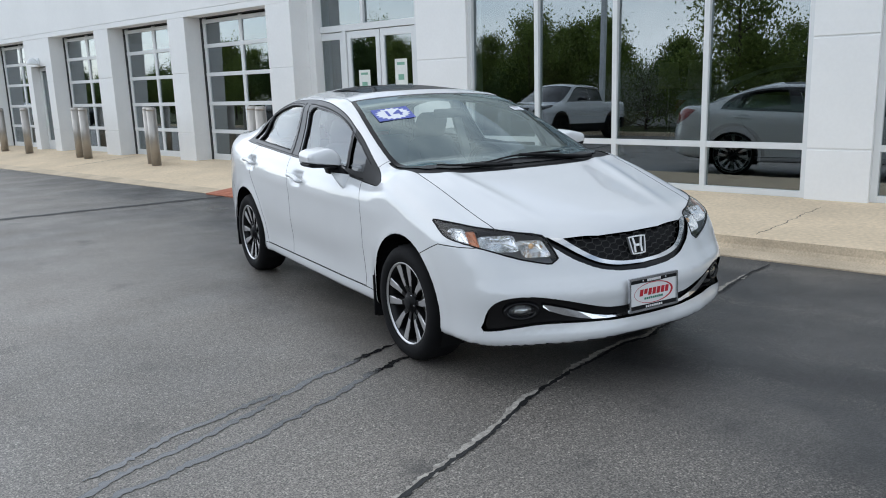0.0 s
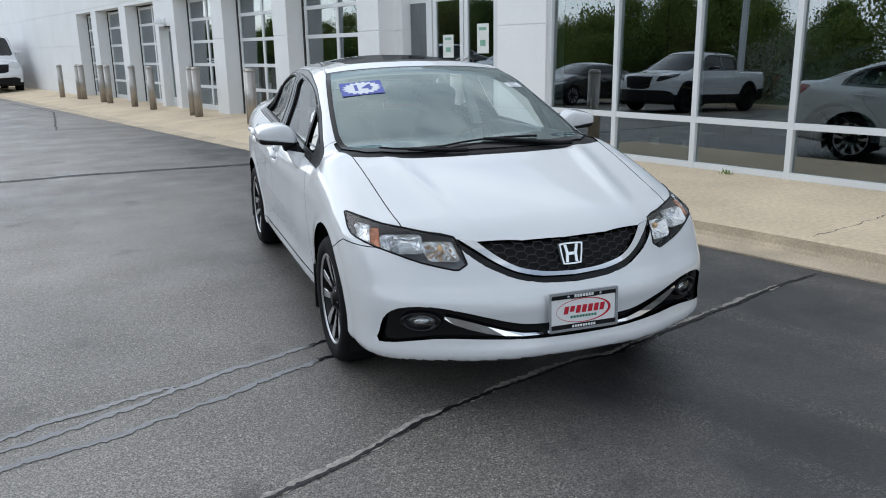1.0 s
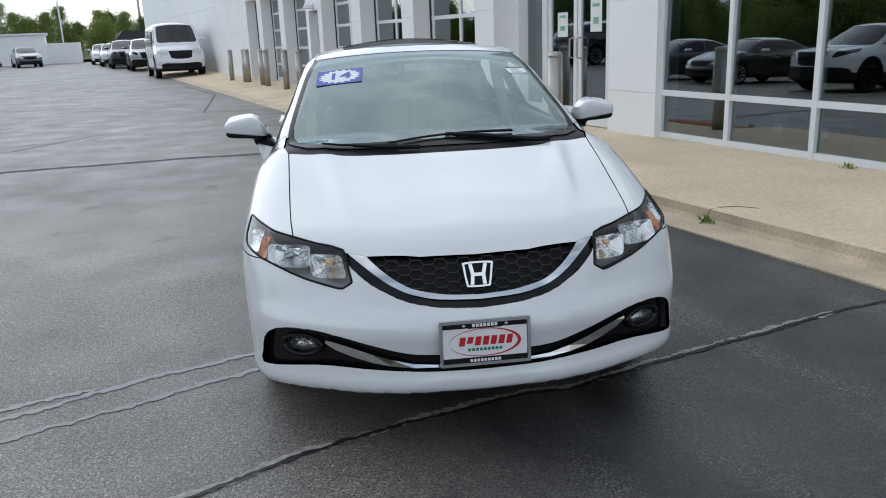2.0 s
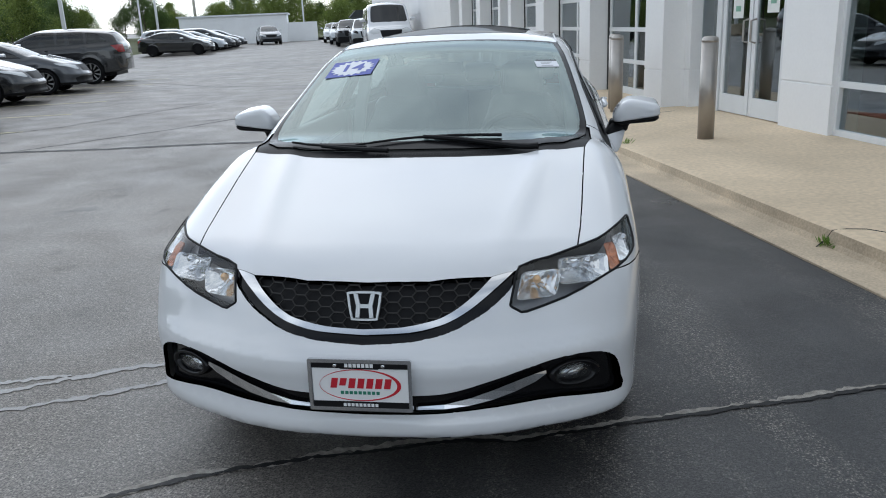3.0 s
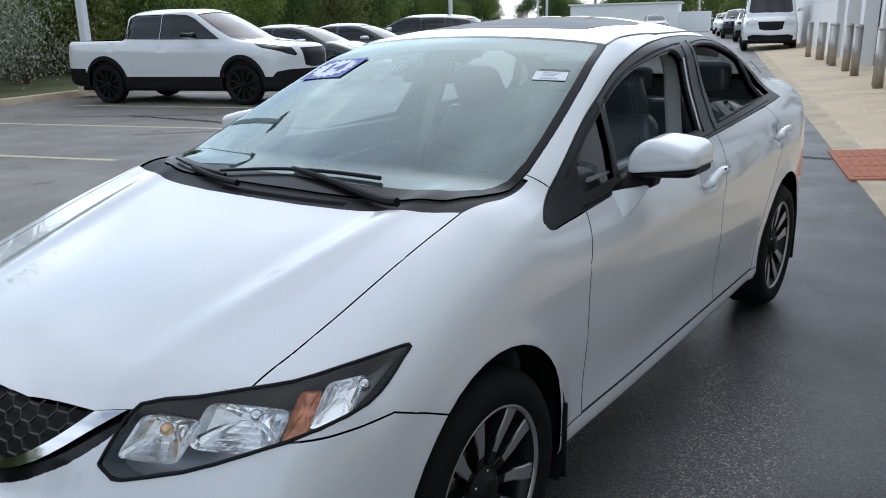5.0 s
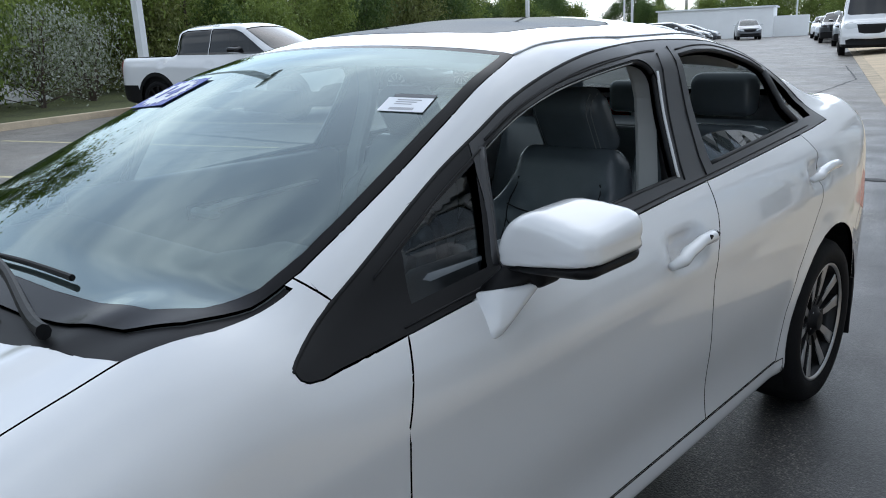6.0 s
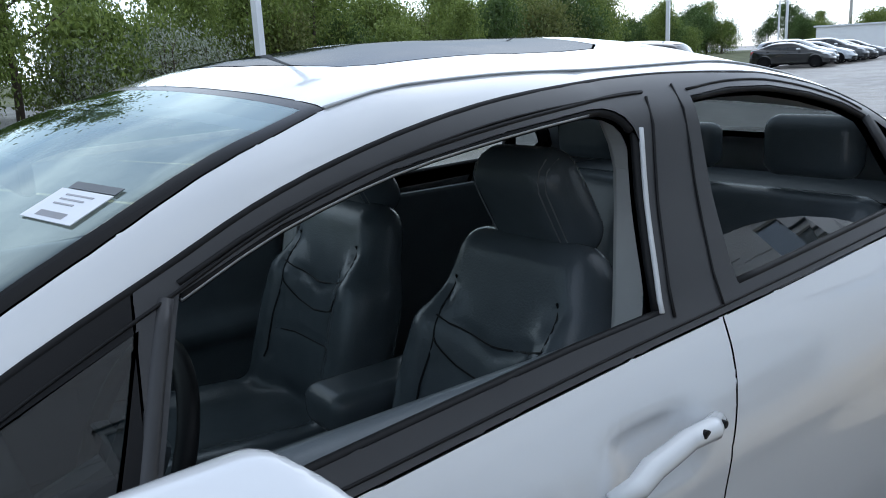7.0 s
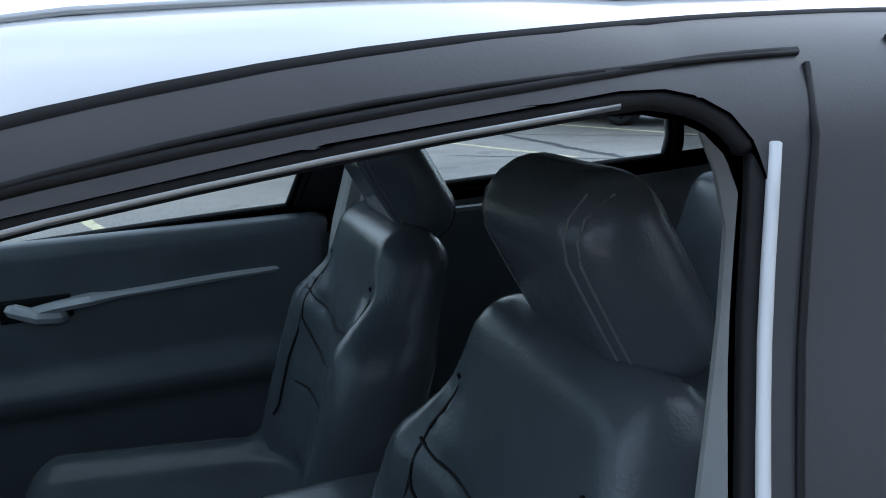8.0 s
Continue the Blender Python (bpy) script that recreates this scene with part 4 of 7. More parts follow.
def add_wheel(parent, kit, x, y, z, s, turn=0.0, detail=True):
    """A wheel as a part with its pieces, its outside towards s."""
    w = part("wheel", kit["tyre"], None, parent, m=Matrix.Translation((x, y, z)) @ pose(0, 0, 0, 0, 0, 0 if s > 0 else 180) @ pose(0, 0, 0, turn, 0, 0), label="black tyre on a two-tone alloy rim")
    for key in ("rim", "rim_back", "rim_lip", "hub_cap") + (("brake_disc",) if detail else ()):
        part(key, kit[key], None, w)
    n = kit["count"]
    for k in range(n):
        pair = k * 360 / n + (-3.0 if k % 2 else 3.0) if detail else k * 360 / n
        flip = Matrix.Diagonal((1, -1 if k % 2 else 1, 1, 1)) if detail else Matrix()
        part("spoke", kit["spoke"], None, w, m=pose(0, 0, 0, pair, 0, 0) @ flip)
        part("spoke_face", kit["spoke_face"], None, w, m=pose(0, 0, 0, pair, 0, 0) @ flip)
    if detail:
        for k in range(5):
            a = k * math.tau / 5
            part("wheel_nut", NUT, None, w, m=Matrix.Translation((0.062, 0.046 * math.cos(a), 0.046 * math.sin(a))))
    return w


# ---- the white saloon ----
LEATHER = material("black_leather", (0.088, 0.102, 0.114), 0.25, vary=0.12, scale=7, bump=0.10, bump_scale=220)
TRIM = material("dark_cabin_plastic", (0.082, 0.094, 0.104), 0.42, vary=0.1, scale=9, bump=0.08, bump_scale=300)
# Cabin plastic with extra light put into its colour, for the front door panels.
CARD = material("lightened_cabin_plastic", (0.115, 0.132, 0.146), 0.38, vary=0.1, scale=9, bump=0.08, bump_scale=300)
# The same plastic with shade put into its colour, for the dashboard.
DASH = material("darkened_cabin_plastic", (0.022, 0.024, 0.026), 0.6, vary=0.1, scale=9, bump=0.08, bump_scale=300)
DOOR_SILVER = material("silver_door_trim", (0.55, 0.57, 0.60), 0.34, metal=0.25)
GREY_TRIM = material("grey_pillar_trim", (0.42, 0.42, 0.41), 0.7, vary=0.05, scale=6, bump=0.05, bump_scale=300)
CLOTH = material("grey_headliner", (0.62, 0.62, 0.60), 0.95, vary=0.05, scale=8)
SILVER = material("satin_silver_trim", (0.42, 0.43, 0.44), 0.35, metal=0.8)
SASH = material("satin_black_sash", (0.044, 0.044, 0.047), 0.36, vary=0.06, scale=10, bump=0.02, bump_scale=300)
SAIL = material("matt_black_corner", (0.010, 0.010, 0.011), 0.5, spec=0.25, bump=0.03, bump_scale=300)
RUBBER = material("black_rubber_seal", (0.010, 0.010, 0.011), 0.55, spec=0.25)
LAMP_LENS = glass("clear_lamp_lens", (0.96, 0.965, 0.965), front=0.045)
LAMP_BOWL = material("lamp_reflector", (0.80, 0.81, 0.82), 0.14, metal=1.0, bump=0.2, bump_scale=26)
LAMP_GREY = material("lamp_bezel_grey", (0.36, 0.36, 0.37), 0.32, metal=0.4)
AMBER = material("amber_reflector", (0.50, 0.20, 0.10), 0.2, metal=0.4, vary=0.4, scale=60)
BULB_WARM = material("warm_bulb", (0.75, 0.48, 0.26), 0.2, metal=0.6)
RED_LENS = material("red_lamp", (0.30, 0.012, 0.012), 0.12, coat=0.6)
ROOF_GLASS = bpy.data.materials.new("dark_roof_glass")
ROOF_GLASS.use_nodes = True
rg, rl = ROOF_GLASS.node_tree.nodes, ROOF_GLASS.node_tree.links
rg.remove(rg["Principled BSDF"])
deep, shine, join = rg.new("ShaderNodeBsdfDiffuse"), rg.new("ShaderNodeBsdfGlossy"), rg.new("ShaderNodeMixShader")
deep.inputs["Color"].default_value = (0.012, 0.014, 0.016, 1)
shine.inputs["Roughness"].default_value = 0.05
join.inputs["Fac"].default_value = 0.24
rl.new(deep.outputs["BSDF"], join.inputs[1])
rl.new(shine.outputs["BSDF"], join.inputs[2])
rl.new(join.outputs["Shader"], rg["Material Output"].inputs["Surface"])
BADGE_METAL = material("satin_chrome", (0.72, 0.73, 0.74), 0.30, metal=0.85)
BELT_WEB = material("seat_belt_web", (0.03, 0.03, 0.03), 0.8)

car = thing("car", Matrix(), "white four-door saloon with black grille, driver's window open, parked on asphalt", "car")
shape = SedanShape()
body = Body(shape, (0, -2.4, 0.12), (1.0, 2.45, 1.52), 0.024)

flank_side = lambda c, n: c.x > 0.30 and n.x > 0.12
high = lambda c, n: n.z > 0.12
WIN_TOP = [(-1.010, 0.932), (-1.000, 0.943), (-0.916, 0.984), (-0.794, 1.043), (-0.692, 1.092), (-0.549, 1.157), (-0.40, 1.217), (-0.29, 1.262), (-0.166, 1.300), (-0.02, 1.333), (0.145, 1.356), (0.337, 1.368), (0.474, 1.372), (0.62, 1.371), (0.874, 1.358), (1.09, 1.323), (1.29, 1.262), (1.43, 1.183), (1.51, 1.105)]
BELT = [(1.535, 1.045), (1.34, 1.031), (1.134, 1.021), (0.703, 1.003), (0.433, 0.990), (0.218, 0.980), (-0.013, 0.967), (-0.237, 0.953), (-0.50, 0.938), (-0.773, 0.919), (-0.90, 0.912), (-0.965, 0.909), (-0.993, 0.913), (-1.006, 0.921)]
DLO = WIN_TOP + BELT
LINE_A = [(-0.773, 0.919), (-0.798, 0.86), (-0.828, 0.78), (-0.832, 0.655), (-0.825, 0.50), (-0.815, 0.305)]
LINE_B = [(0.433, 0.990), (0.385, 0.90), (0.345, 0.82), (0.33, 0.74), (0.331, 0.62), (0.345, 0.48), (0.372, 0.305)]
LINE_C = [(1.22, 1.024), (1.235, 0.92), (1.19, 0.80), (1.10, 0.71), (1.0, 0.60), (0.935, 0.47), (0.90, 0.305)]
FRONT_WINDOW = [(-0.395, 1.186), (-0.263, 1.236), (-0.09, 1.279), (0.116, 1.308), (0.30, 1.325), (0.333, 1.3245), (0.356, 1.319), (0.374, 1.308), (0.385, 1.292), (0.390, 1.265), (0.305, 1.019), (0.111, 1.012), (-0.096, 1.001), (-0.292, 0.989), (-0.478, 0.976)]
QUARTER = [(-0.447, 1.160), (-0.522, 0.974), (-0.735, 0.960), (-0.715, 1.045), (-0.60, 1.102)]
REAR_WINDOW = [(0.572, 1.330), (0.70, 1.338), (0.85, 1.333), (1.01, 1.310), (1.15, 1.277), (1.235, 1.245), (1.305, 1.060), (1.05, 1.050), (0.75, 1.038), (0.513, 1.026)]
REAR_QUARTER = [(1.275, 1.230), (1.345, 1.064), (1.455, 1.068), (1.462, 1.095), (1.39, 1.165)]
HOOD_FRONT = [(0, -2.113), (0.2, -2.104), (0.39, -2.064), (0.468, -2.026), (0.50, -2.006), (0.56, -1.970), (0.618, -1.930), (0.657, -1.89)]
HOOD = [(-0.1, -2.113)] + HOOD_FRONT + [(0.668, -1.78), (0.675, -1.64), (0.682, -1.45), (0.688, -1.30), (0.692, -1.21), (0.62, -1.232), (0.50, -1.262), (0.37, -1.285), (0.2, -1.302), (0, -1.308), (-0.1, -1.308)]
COWL = [(-0.1, -1.3085), (0, -1.308), (0.2, -1.302), (0.37, -1.285), (0.50, -1.262), (0.62, -1.232), (0.692, -1.21), (0.722, -1.08), (0.718, -0.93), (0.66, -0.95), (0.0, -1.1), (-0.1, -1.1)]
SCREEN = [(-0.1, -1.236), (0, -1.236), (0.2, -1.232), (0.35, -1.222), (0.50, -1.200), (0.61, -1.165), (0.672, -1.10), (0.702, -1.0), (0.704, -0.90), (0.692, -0.79), (0.668, -0.626), (0.634, -0.43), (0.598, -0.25), (0.572, -0.140), (0.50, -0.147), (0.3, -0.170), (0.15, -0.182), (0, -0.188), (-0.1, -0.188)]
ROOF = [(-0.1, -0.1879), (0, -0.188), (0.15, -0.182), (0.3, -0.170), (0.50, -0.147), (0.572, -0.140), (0.556, 0.05), (0.548, 0.3), (0.540, 0.7), (0.525, 1.0), (0.50, 1.27), (0.30, 1.305), (0, 1.32), (-0.1, 1.32)]
BACK = [(-0.1, 1.3205), (0, 1.32), (0.30, 1.305), (0.50, 1.27), (0.56, 1.42), (0.60, 1.60), (0.61, 1.70), (0.3, 1.80), (0, 1.83), (-0.1, 1.83)]
TRUNK = [(-0.1, 1.875), (0, 1.875), (0.3, 1.845), (0.56, 1.78), (0.62, 1.85), (0.64, 2.05), (0.62, 2.5), (-0.1, 2.5)]
SUNROOF = [(-0.1, -0.075), (0.15, -0.068), (0.32, -0.03), (0.38, 0.0), (0.40, 0.05), (0.405, 0.47), (0.39, 0.58), (0.34, 0.64), (-0.1, 0.66)]
LAMP = [(-1.170, 0.638), (-1.150, 0.622), (-1.125, 0.616), (-1.0, 0.643), (-0.875, 0.682), (-0.74, 0.716), (-0.645, 0.735), (-0.60, 0.757), (-0.565, 0.785), (-0.545, 0.800), (-0.56, 0.804), (-0.62, 0.800), (-0.70, 0.792), (-0.785, 0.780), (-0.875, 0.768), (-0.977, 0.752), (-1.088, 0.736), (-1.135, 0.69)]
GRILLE_OUT = [(-0.1, 0.741), (0.39, 0.741), (0.478, 0.733), (0.45, 0.686), (0.375, 0.628), (0.32, 0.601), (0.265, 0.578), (0.15, 0.555), (0, 0.547), (-0.1, 0.547)]
CHROME_BAND = [(-0.1, 0.735), (0.39, 0.735), (0.462, 0.729), (0.402, 0.687), (0.36, 0.657), (0.32, 0.632), (0.28, 0.612), (0.235, 0.596), (0.145, 0.578), (0, 0.571), (-0.1, 0.571)]
GRILLE_IN = [(-0.1, 0.73), (0.405, 0.73), (0.355, 0.686), (0.305, 0.650), (0.265, 0.628), (0.22, 0.611), (0.12, 0.592), (0, 0.586), (-0.1, 0.586)]
INTAKE = [(-0.1, 0.388), (0.165, 0.389), (0.25, 0.395), (0.33, 0.412), (0.42, 0.438), (0.52, 0.463), (0.62, 0.479), (0.70, 0.476), (0.755, 0.458), (0.785, 0.42), (0.797, 0.36), (0.80, 0.318), (0.70, 0.330), (0.60, 0.342), (0.48, 0.343), (0.38, 0.339), (0.165, 0.329), (0, 0.327), (-0.1, 0.327)]
TAIL_LAMP = [(1.92, 1.035), (2.04, 1.055), (2.4, 1.04), (2.4, 0.82), (2.22, 0.80), (2.06, 0.90)]


def circle(cy, cz, r, n=40):
    return [(cy + r * math.cos(k * math.tau / n), cz + r * math.sin(k * math.tau / n)) for k in range(n)]


REMOVE = 99
TAGS = ["body_side", "front_fender", "front_door", "rear_door", "side_sill", "front_bumper", "hood", "cowl", "windscreen", "roof_panel", "sunroof", "rear_window", "boot_lid", "rear_bumper",
        "tail_lamp", "headlamp", "grille_surround", "chrome_band", "grille_back", "intake", "window_sash", "front_window", "quarter_window", "rear_door_window", "rear_quarter_window", "underbody", "screen_edge", "sail_panel"]
N = {k: i for i, k in enumerate(TAGS)}
body.cut(N["front_fender"], SIDE, [(-2.6, 0.0), (-0.815, 0.0)] + LINE_A[::-1] + [(-0.87, 0.912), (-0.965, 0.909), (-0.993, 0.913), (-1.006, 0.921), (-1.010, 0.932), (-1.000, 0.943), (-0.916, 0.984), (-0.886, 1.001), (-0.925, 1.047), (-1.0, 1.12), (-2.6, 1.12)], lambda c, n: c.x > 0.3)
body.cut(N["front_door"], SIDE, LINE_A + LINE_B[::-1] + BELT[4:10], flank_side)
body.cut(N["rear_door"], SIDE, LINE_B + LINE_C[::-1] + BELT[2:5][::1], flank_side)
body.cut(N["side_sill"], SIDE, [(-0.99, 0.30), (0.95, 0.30), (0.95, 0.05), (-0.99, 0.05)], lambda c, n: c.x > 0.3)
body.cut(N["rear_bumper"], SIDE, [(1.62, 0.05), (2.6, 0.05), (2.6, 0.80), (2.06, 0.80), (1.70, 0.66), (1.62, 0.55)])
body.cut(N["front_bumper"], SIDE, [(-2.6, 0.05), (-1.45, 0.05), (-1.45, 0.60), (-1.546, 0.629), (-1.63, 0.668), (-1.706, 0.700), (-1.93, 0.70), (-1.955, 0.80), (-2.6, 0.80)])
body.cut(N["hood"], TOPVIEW, HOOD, lambda c, n: n.z > 0.2 and c.z > 0.70)
body.cut(N["cowl"], TOPVIEW, COWL, lambda c, n: c.z > 0.93 and n.z > 0.2)
body.cut(N["roof_panel"], TOPVIEW, ROOF, lambda c, n: c.z > 1.2)
body.cut(N["sunroof"], TOPVIEW, SUNROOF, lambda c, n: c.z > 1.3)
body.cut(N["rear_window"], TOPVIEW, BACK, lambda c, n: c.z > 1.08 and n.z > 0.2)
body.cut(N["boot_lid"], TOPVIEW, TRUNK, lambda c, n: c.z > 0.78)
body.cut(N["tail_lamp"], SIDE, TAIL_LAMP, lambda c, n: c.x > 0.45)
body.cut(N["screen_edge"], TOPVIEW, SCREEN, lambda c, n: c.z > 0.95 and n.z > 0.2)
mid = (0.0, -0.68)
body.cut(N["windscreen"], TOPVIEW, [(x if x < 0 else x * 0.962, mid[1] + (y - mid[1]) * (0.88 if y < mid[1] else 0.955)) for x, y in SCREEN], lambda c, n: c.z > 0.95 and n.z > 0.2)
body.cut(N["grille_surround"], FRONT, GRILLE_OUT[:2] + smooth_outline(GRILLE_OUT[2:-1], 3, False) + GRILLE_OUT[-1:], lambda c, n: c.y < -1.9 and n.y < -0.3 and not (c.y > -2.10 + 0.2 * c.x * c.x and c.z > 0.724))
body.cut(N["chrome_band"], FRONT, CHROME_BAND[:2] + smooth_outline(CHROME_BAND[2:-1], 3, False) + CHROME_BAND[-1:], lambda c, n: c.y < -1.9 and n.y < -0.3)
body.cut(N["grille_back"], FRONT, GRILLE_IN[:1] + smooth_outline(GRILLE_IN[1:-1], 3, False) + GRILLE_IN[-1:], lambda c, n: c.y < -1.9 and n.y < -0.3)
for f in body.bm.faces:                                   # the bonnet keeps its front edge above the grille
    c = f.calc_center_median()
    if f[body.tag] in (N["grille_surround"], N["chrome_band"], N["grille_back"]) and inside_outline(HOOD, c.x, c.y):
        f[body.tag] = N["hood"]
body.cut(N["headlamp"], CORNER, LAMP, lambda c, n: c.y < -1.4 and c.x > 0.3 and (n.y < -0.1 or n.x > 0.3))
body.cut(N["intake"], FRONT, smooth_outline(INTAKE[1:-1], 2, False) + [(-0.1, 0.327), (-0.1, 0.388)], lambda c, n: c.y < -1.7 and n.y < -0.05)
body.cut(N["window_sash"], SIDE, DLO, lambda c, n: c.x > 0.45 and n.x > 0.25)
body.cut(N["sail_panel"], SIDE, [(-1.2, 0.88), (-0.50, 0.88), (-0.425, 1.30), (-1.2, 1.30)], lambda c, n: c.x > 0.45 and n.x > 0.25 and inside_outline(DLO, c.y, c.z))
for key, poly in (("front_window", FRONT_WINDOW), ("quarter_window", QUARTER), ("rear_door_window", REAR_WINDOW), ("rear_quarter_window", REAR_QUARTER)):
    body.cut(N[key], SIDE, poly, lambda c, n: c.x > 0.45 and n.x > 0.25)
for cy in (-1.335, 1.335):
    body.cut(REMOVE, SIDE, circle(cy, 0.325, 0.368), lambda c, n: c.x > 0.55)
for f in body.bm.faces:
    c = f.calc_center_median()
    if f.normal.z < -0.75 and c.z < 0.32 and f[body.tag] != REMOVE:
        f[body.tag] = N["underbody"]
body.bm.verts.index_update()


def add_panel(key, mat, label="", both=True, name=None, parent=None, **kw):
    """One panel across the car, or one for each side."""
    made = []
    for s in ((1, -1) if both else (0,)):
        me = panel_mesh(name or key, body, N[key], mat, side=s, **kw)
        made.append(part(name or key, me, None, parent or car, label))
    return made


add_panel("body_side", PAINT)
add_panel("front_fender", PAINT)
add_panel("front_door", PAINT)
add_panel("rear_door", PAINT)
add_panel("side_sill", PAINT)
add_panel("front_bumper", PAINT, both=False)
add_panel("rear_bumper", PAINT, both=False)
add_panel("hood", PAINT, both=False, inset=0.0028)
add_panel("cowl", BLACK, "black plastic cowl under the wipers", both=False, offset=-0.006)
add_panel("roof_panel", PAINT, both=False)
add_panel("sunroof", ROOF_GLASS, "dark glass sunroof, closed", both=False, inset=0.004)
add_panel("rear_window", TINTED, "tinted rear window", both=False)
add_panel("boot_lid", PAINT, both=False)
add_panel("tail_lamp", RED_LENS, "red tail lamp lens")
add_panel("windscreen", SCREEN_GLASS, "curved clear windscreen", both=False, inset=0, depth=0.0)
add_panel("screen_edge", FRIT, "black border of the windscreen", both=False, inset=0.001, depth=0.006)
add_panel("grille_surround", GLOSS_BLACK, "gloss black grille surround", both=False, offset=-0.012, inset=0)
add_panel("chrome_band", CHROME, "chrome band round the grille", both=False, offset=0.004, inset=0, depth=0.03)
grille = add_panel("grille_back", BLACK, "black grille with honeycomb mesh", both=False, name="grille", offset=-0.024, inset=0, depth=0.0)[0]
intake = add_panel("intake", GLOSS_BLACK, "black lower intake with fog lamps", both=False, offset=-0.032, inset=0, depth=0.0)[0]
add_panel("underbody", BLACK, "black underside", both=False, inset=0, depth=0)
add_panel("window_sash", SASH, "satin black window frame", inset=0.002, depth=0.030)
add_panel("sail_panel", SAIL, "black corner panel before the side window", inset=0.001, depth=0.02)
for s in (1, -1):
    for key in ("quarter_window", "rear_quarter_window"):
        part(key, panel_mesh(key, body, N[key], SMALL_PANE if key == "quarter_window" else TINTED, side=s, offset=-0.012, inset=-0.004, depth=0.0), None, car, "small fixed side window")
for key, tone in (("front_window", CAR_GLASS), ("rear_door_window", CAR_GLASS)):
    part(key, panel_mesh(key, body, N[key], tone, side=-1, offset=-0.014, inset=-0.004, depth=0.0), None, car, "raised side window")

# the lowered rear window shows a strip of glass above the belt
low_glass = bmesh.new()
edge_top = [(0.52, 1.098), (0.62, 1.104), (0.72, 1.101), (0.82, 1.090), (0.92, 1.072), (1.0, 1.052)]
rows = []
for y, z in edge_top:
    rows.append([low_glass.verts.new(side_point(shape, y, zz, -0.014)) for zz in (z, 1.0)])
for p, q in zip(rows, rows[1:]):
    low_glass.faces.new((p[0], q[0], q[1], p[1]))
part("rear_door_window", low_glass, TINTED, car, "side window lowered into the rear door")


# seals and bright lines along the window frames
def side_line(pts, out, radius, mat, name, s, label="", seg=6, flat=1.0, drop=0.0, n=3):
    path = [side_point(shape, y, z - drop, out, s) for y, z in smooth_outline(pts, n, False)]
    return part(name, tube(bmesh.new(), path, radius, seg, flat), mat, car, label, smooth=True)


for s in (1, -1):
    side_line(WIN_TOP, -0.004, 0.006, RUBBER, "roof_seal", s)
    side_line([(y, z - 0.028) for y, z in WIN_TOP[3:12]] + [(0.450, 1.3435)], 0.001, 0.0022, RUBBER, "sash_rib", s)
    side_line([(y, z + 0.012) for y, z in FRONT_WINDOW[:5]] + [(0.38, 1.3435), (0.452, 1.3455)], -0.001, 0.0040, RUBBER, "sash_rib", s)
    side_line(FRONT_WINDOW[:11], -0.010, 0.008, RUBBER, "glass_channel", s)
    side_line([(y, z - 0.004) for y, z in FRONT_WINDOW[:5]], -0.006, 0.0028, SILVER, "sash_bead", s, "thin bright bead along the window top")
    side_line(FRONT_WINDOW[10:], -0.008, 0.008, RUBBER, "belt_seal", s)
    side_line([(0.402, 1.289), (0.364, 1.176), (0.333, 1.091), (0.306, 1.018)], 0.001, 0.0044, SILVER if s < 0 else material("white_felt_channel", (0.62, 0.63, 0.64), 0.6), "channel_strip", s, "pale strip in the window channel")
    side_line([(-0.412, 1.186), (-0.455, 1.08), (-0.495, 0.972)], -0.004, 0.011, SASH, "quarter_bar", s, flat=0.8)
    side_line(REAR_WINDOW[:6], -0.008, 0.007, RUBBER, "glass_channel", s)
    side_line([(y, z + 0.012) for y, z in REAR_WINDOW[:6]], 0.0, 0.003, RUBBER, "sash_rib", s)
    side_line(REAR_WINDOW[6:], -0.006, 0.008, RUBBER, "belt_seal", s)
    side_line([(1.24, 1.243), (1.31, 1.062)], -0.004, 0.010, SASH, "quarter_bar", s)
    side_line([(0.541, 1.352), (0.50, 1.19), (0.447, 1.0)], 0.0015, 0.0022, RUBBER, "pillar_gap", s)
    side_line([(0.452, 1.336), (0.39, 1.17), (0.328, 1.008)], 0.001, 0.003, RUBBER, "pillar_edge", s)
    side_line([(y, z + 0.011) for y, z in BELT[1:10]], 0.001, 0.0024, RUBBER, "belt_rib", s)
for s in (1, -1):
    ditch = [top_point(shape, x, y, 0.0) for x, y in smooth_outline([(0.572, -0.140), (0.556, 0.05), (0.548, 0.3), (0.540, 0.7), (0.525, 1.0), (0.50, 1.27)], 4, False)]
    part("roof_moulding", tube(bmesh.new(), [Vector((p.x * s, p.y, p.z + 0.001)) for p in ditch], 0.005, 6, 0.6), SILVER, car, "thin grey roof moulding", smooth=True)

# grille mesh
inner = smooth_outline(GRILLE_IN[1:-1], 2, False) + [(-0.01, 0.586), (-0.01, 0.73)]
GRILLE_EDGE = material("grille_plastic", (0.019, 0.018, 0.017), 0.36)
HEX_A, HEX_B, HEX_H = 0.0285, 0.0150, 0.0300          # half width at the points, half flat, height
hexes = bmesh.new()
for row in range(12):
    z = 0.588 + row * HEX_H / 2
    for k in range(-6, 7):
        cx = (2 * k + row % 2) * (HEX_A + HEX_B)
        if z < 0.722 and inside_outline(inner, abs(cx) * 1.03 + 0.004, z):
            ring = [(cx - HEX_B, z - HEX_H / 2), (cx + HEX_B, z - HEX_H / 2), (cx + HEX_A, z), (cx + HEX_B, z + HEX_H / 2), (cx - HEX_B, z + HEX_H / 2), (cx - HEX_A, z)]
            tube(hexes, [front_point(shape, min(max(px_, -0.40), 0.40), min(max(pz_, 0.586), 0.726), -0.010) for px_, pz_ in ring + ring[:1]], 0.0029, 4)
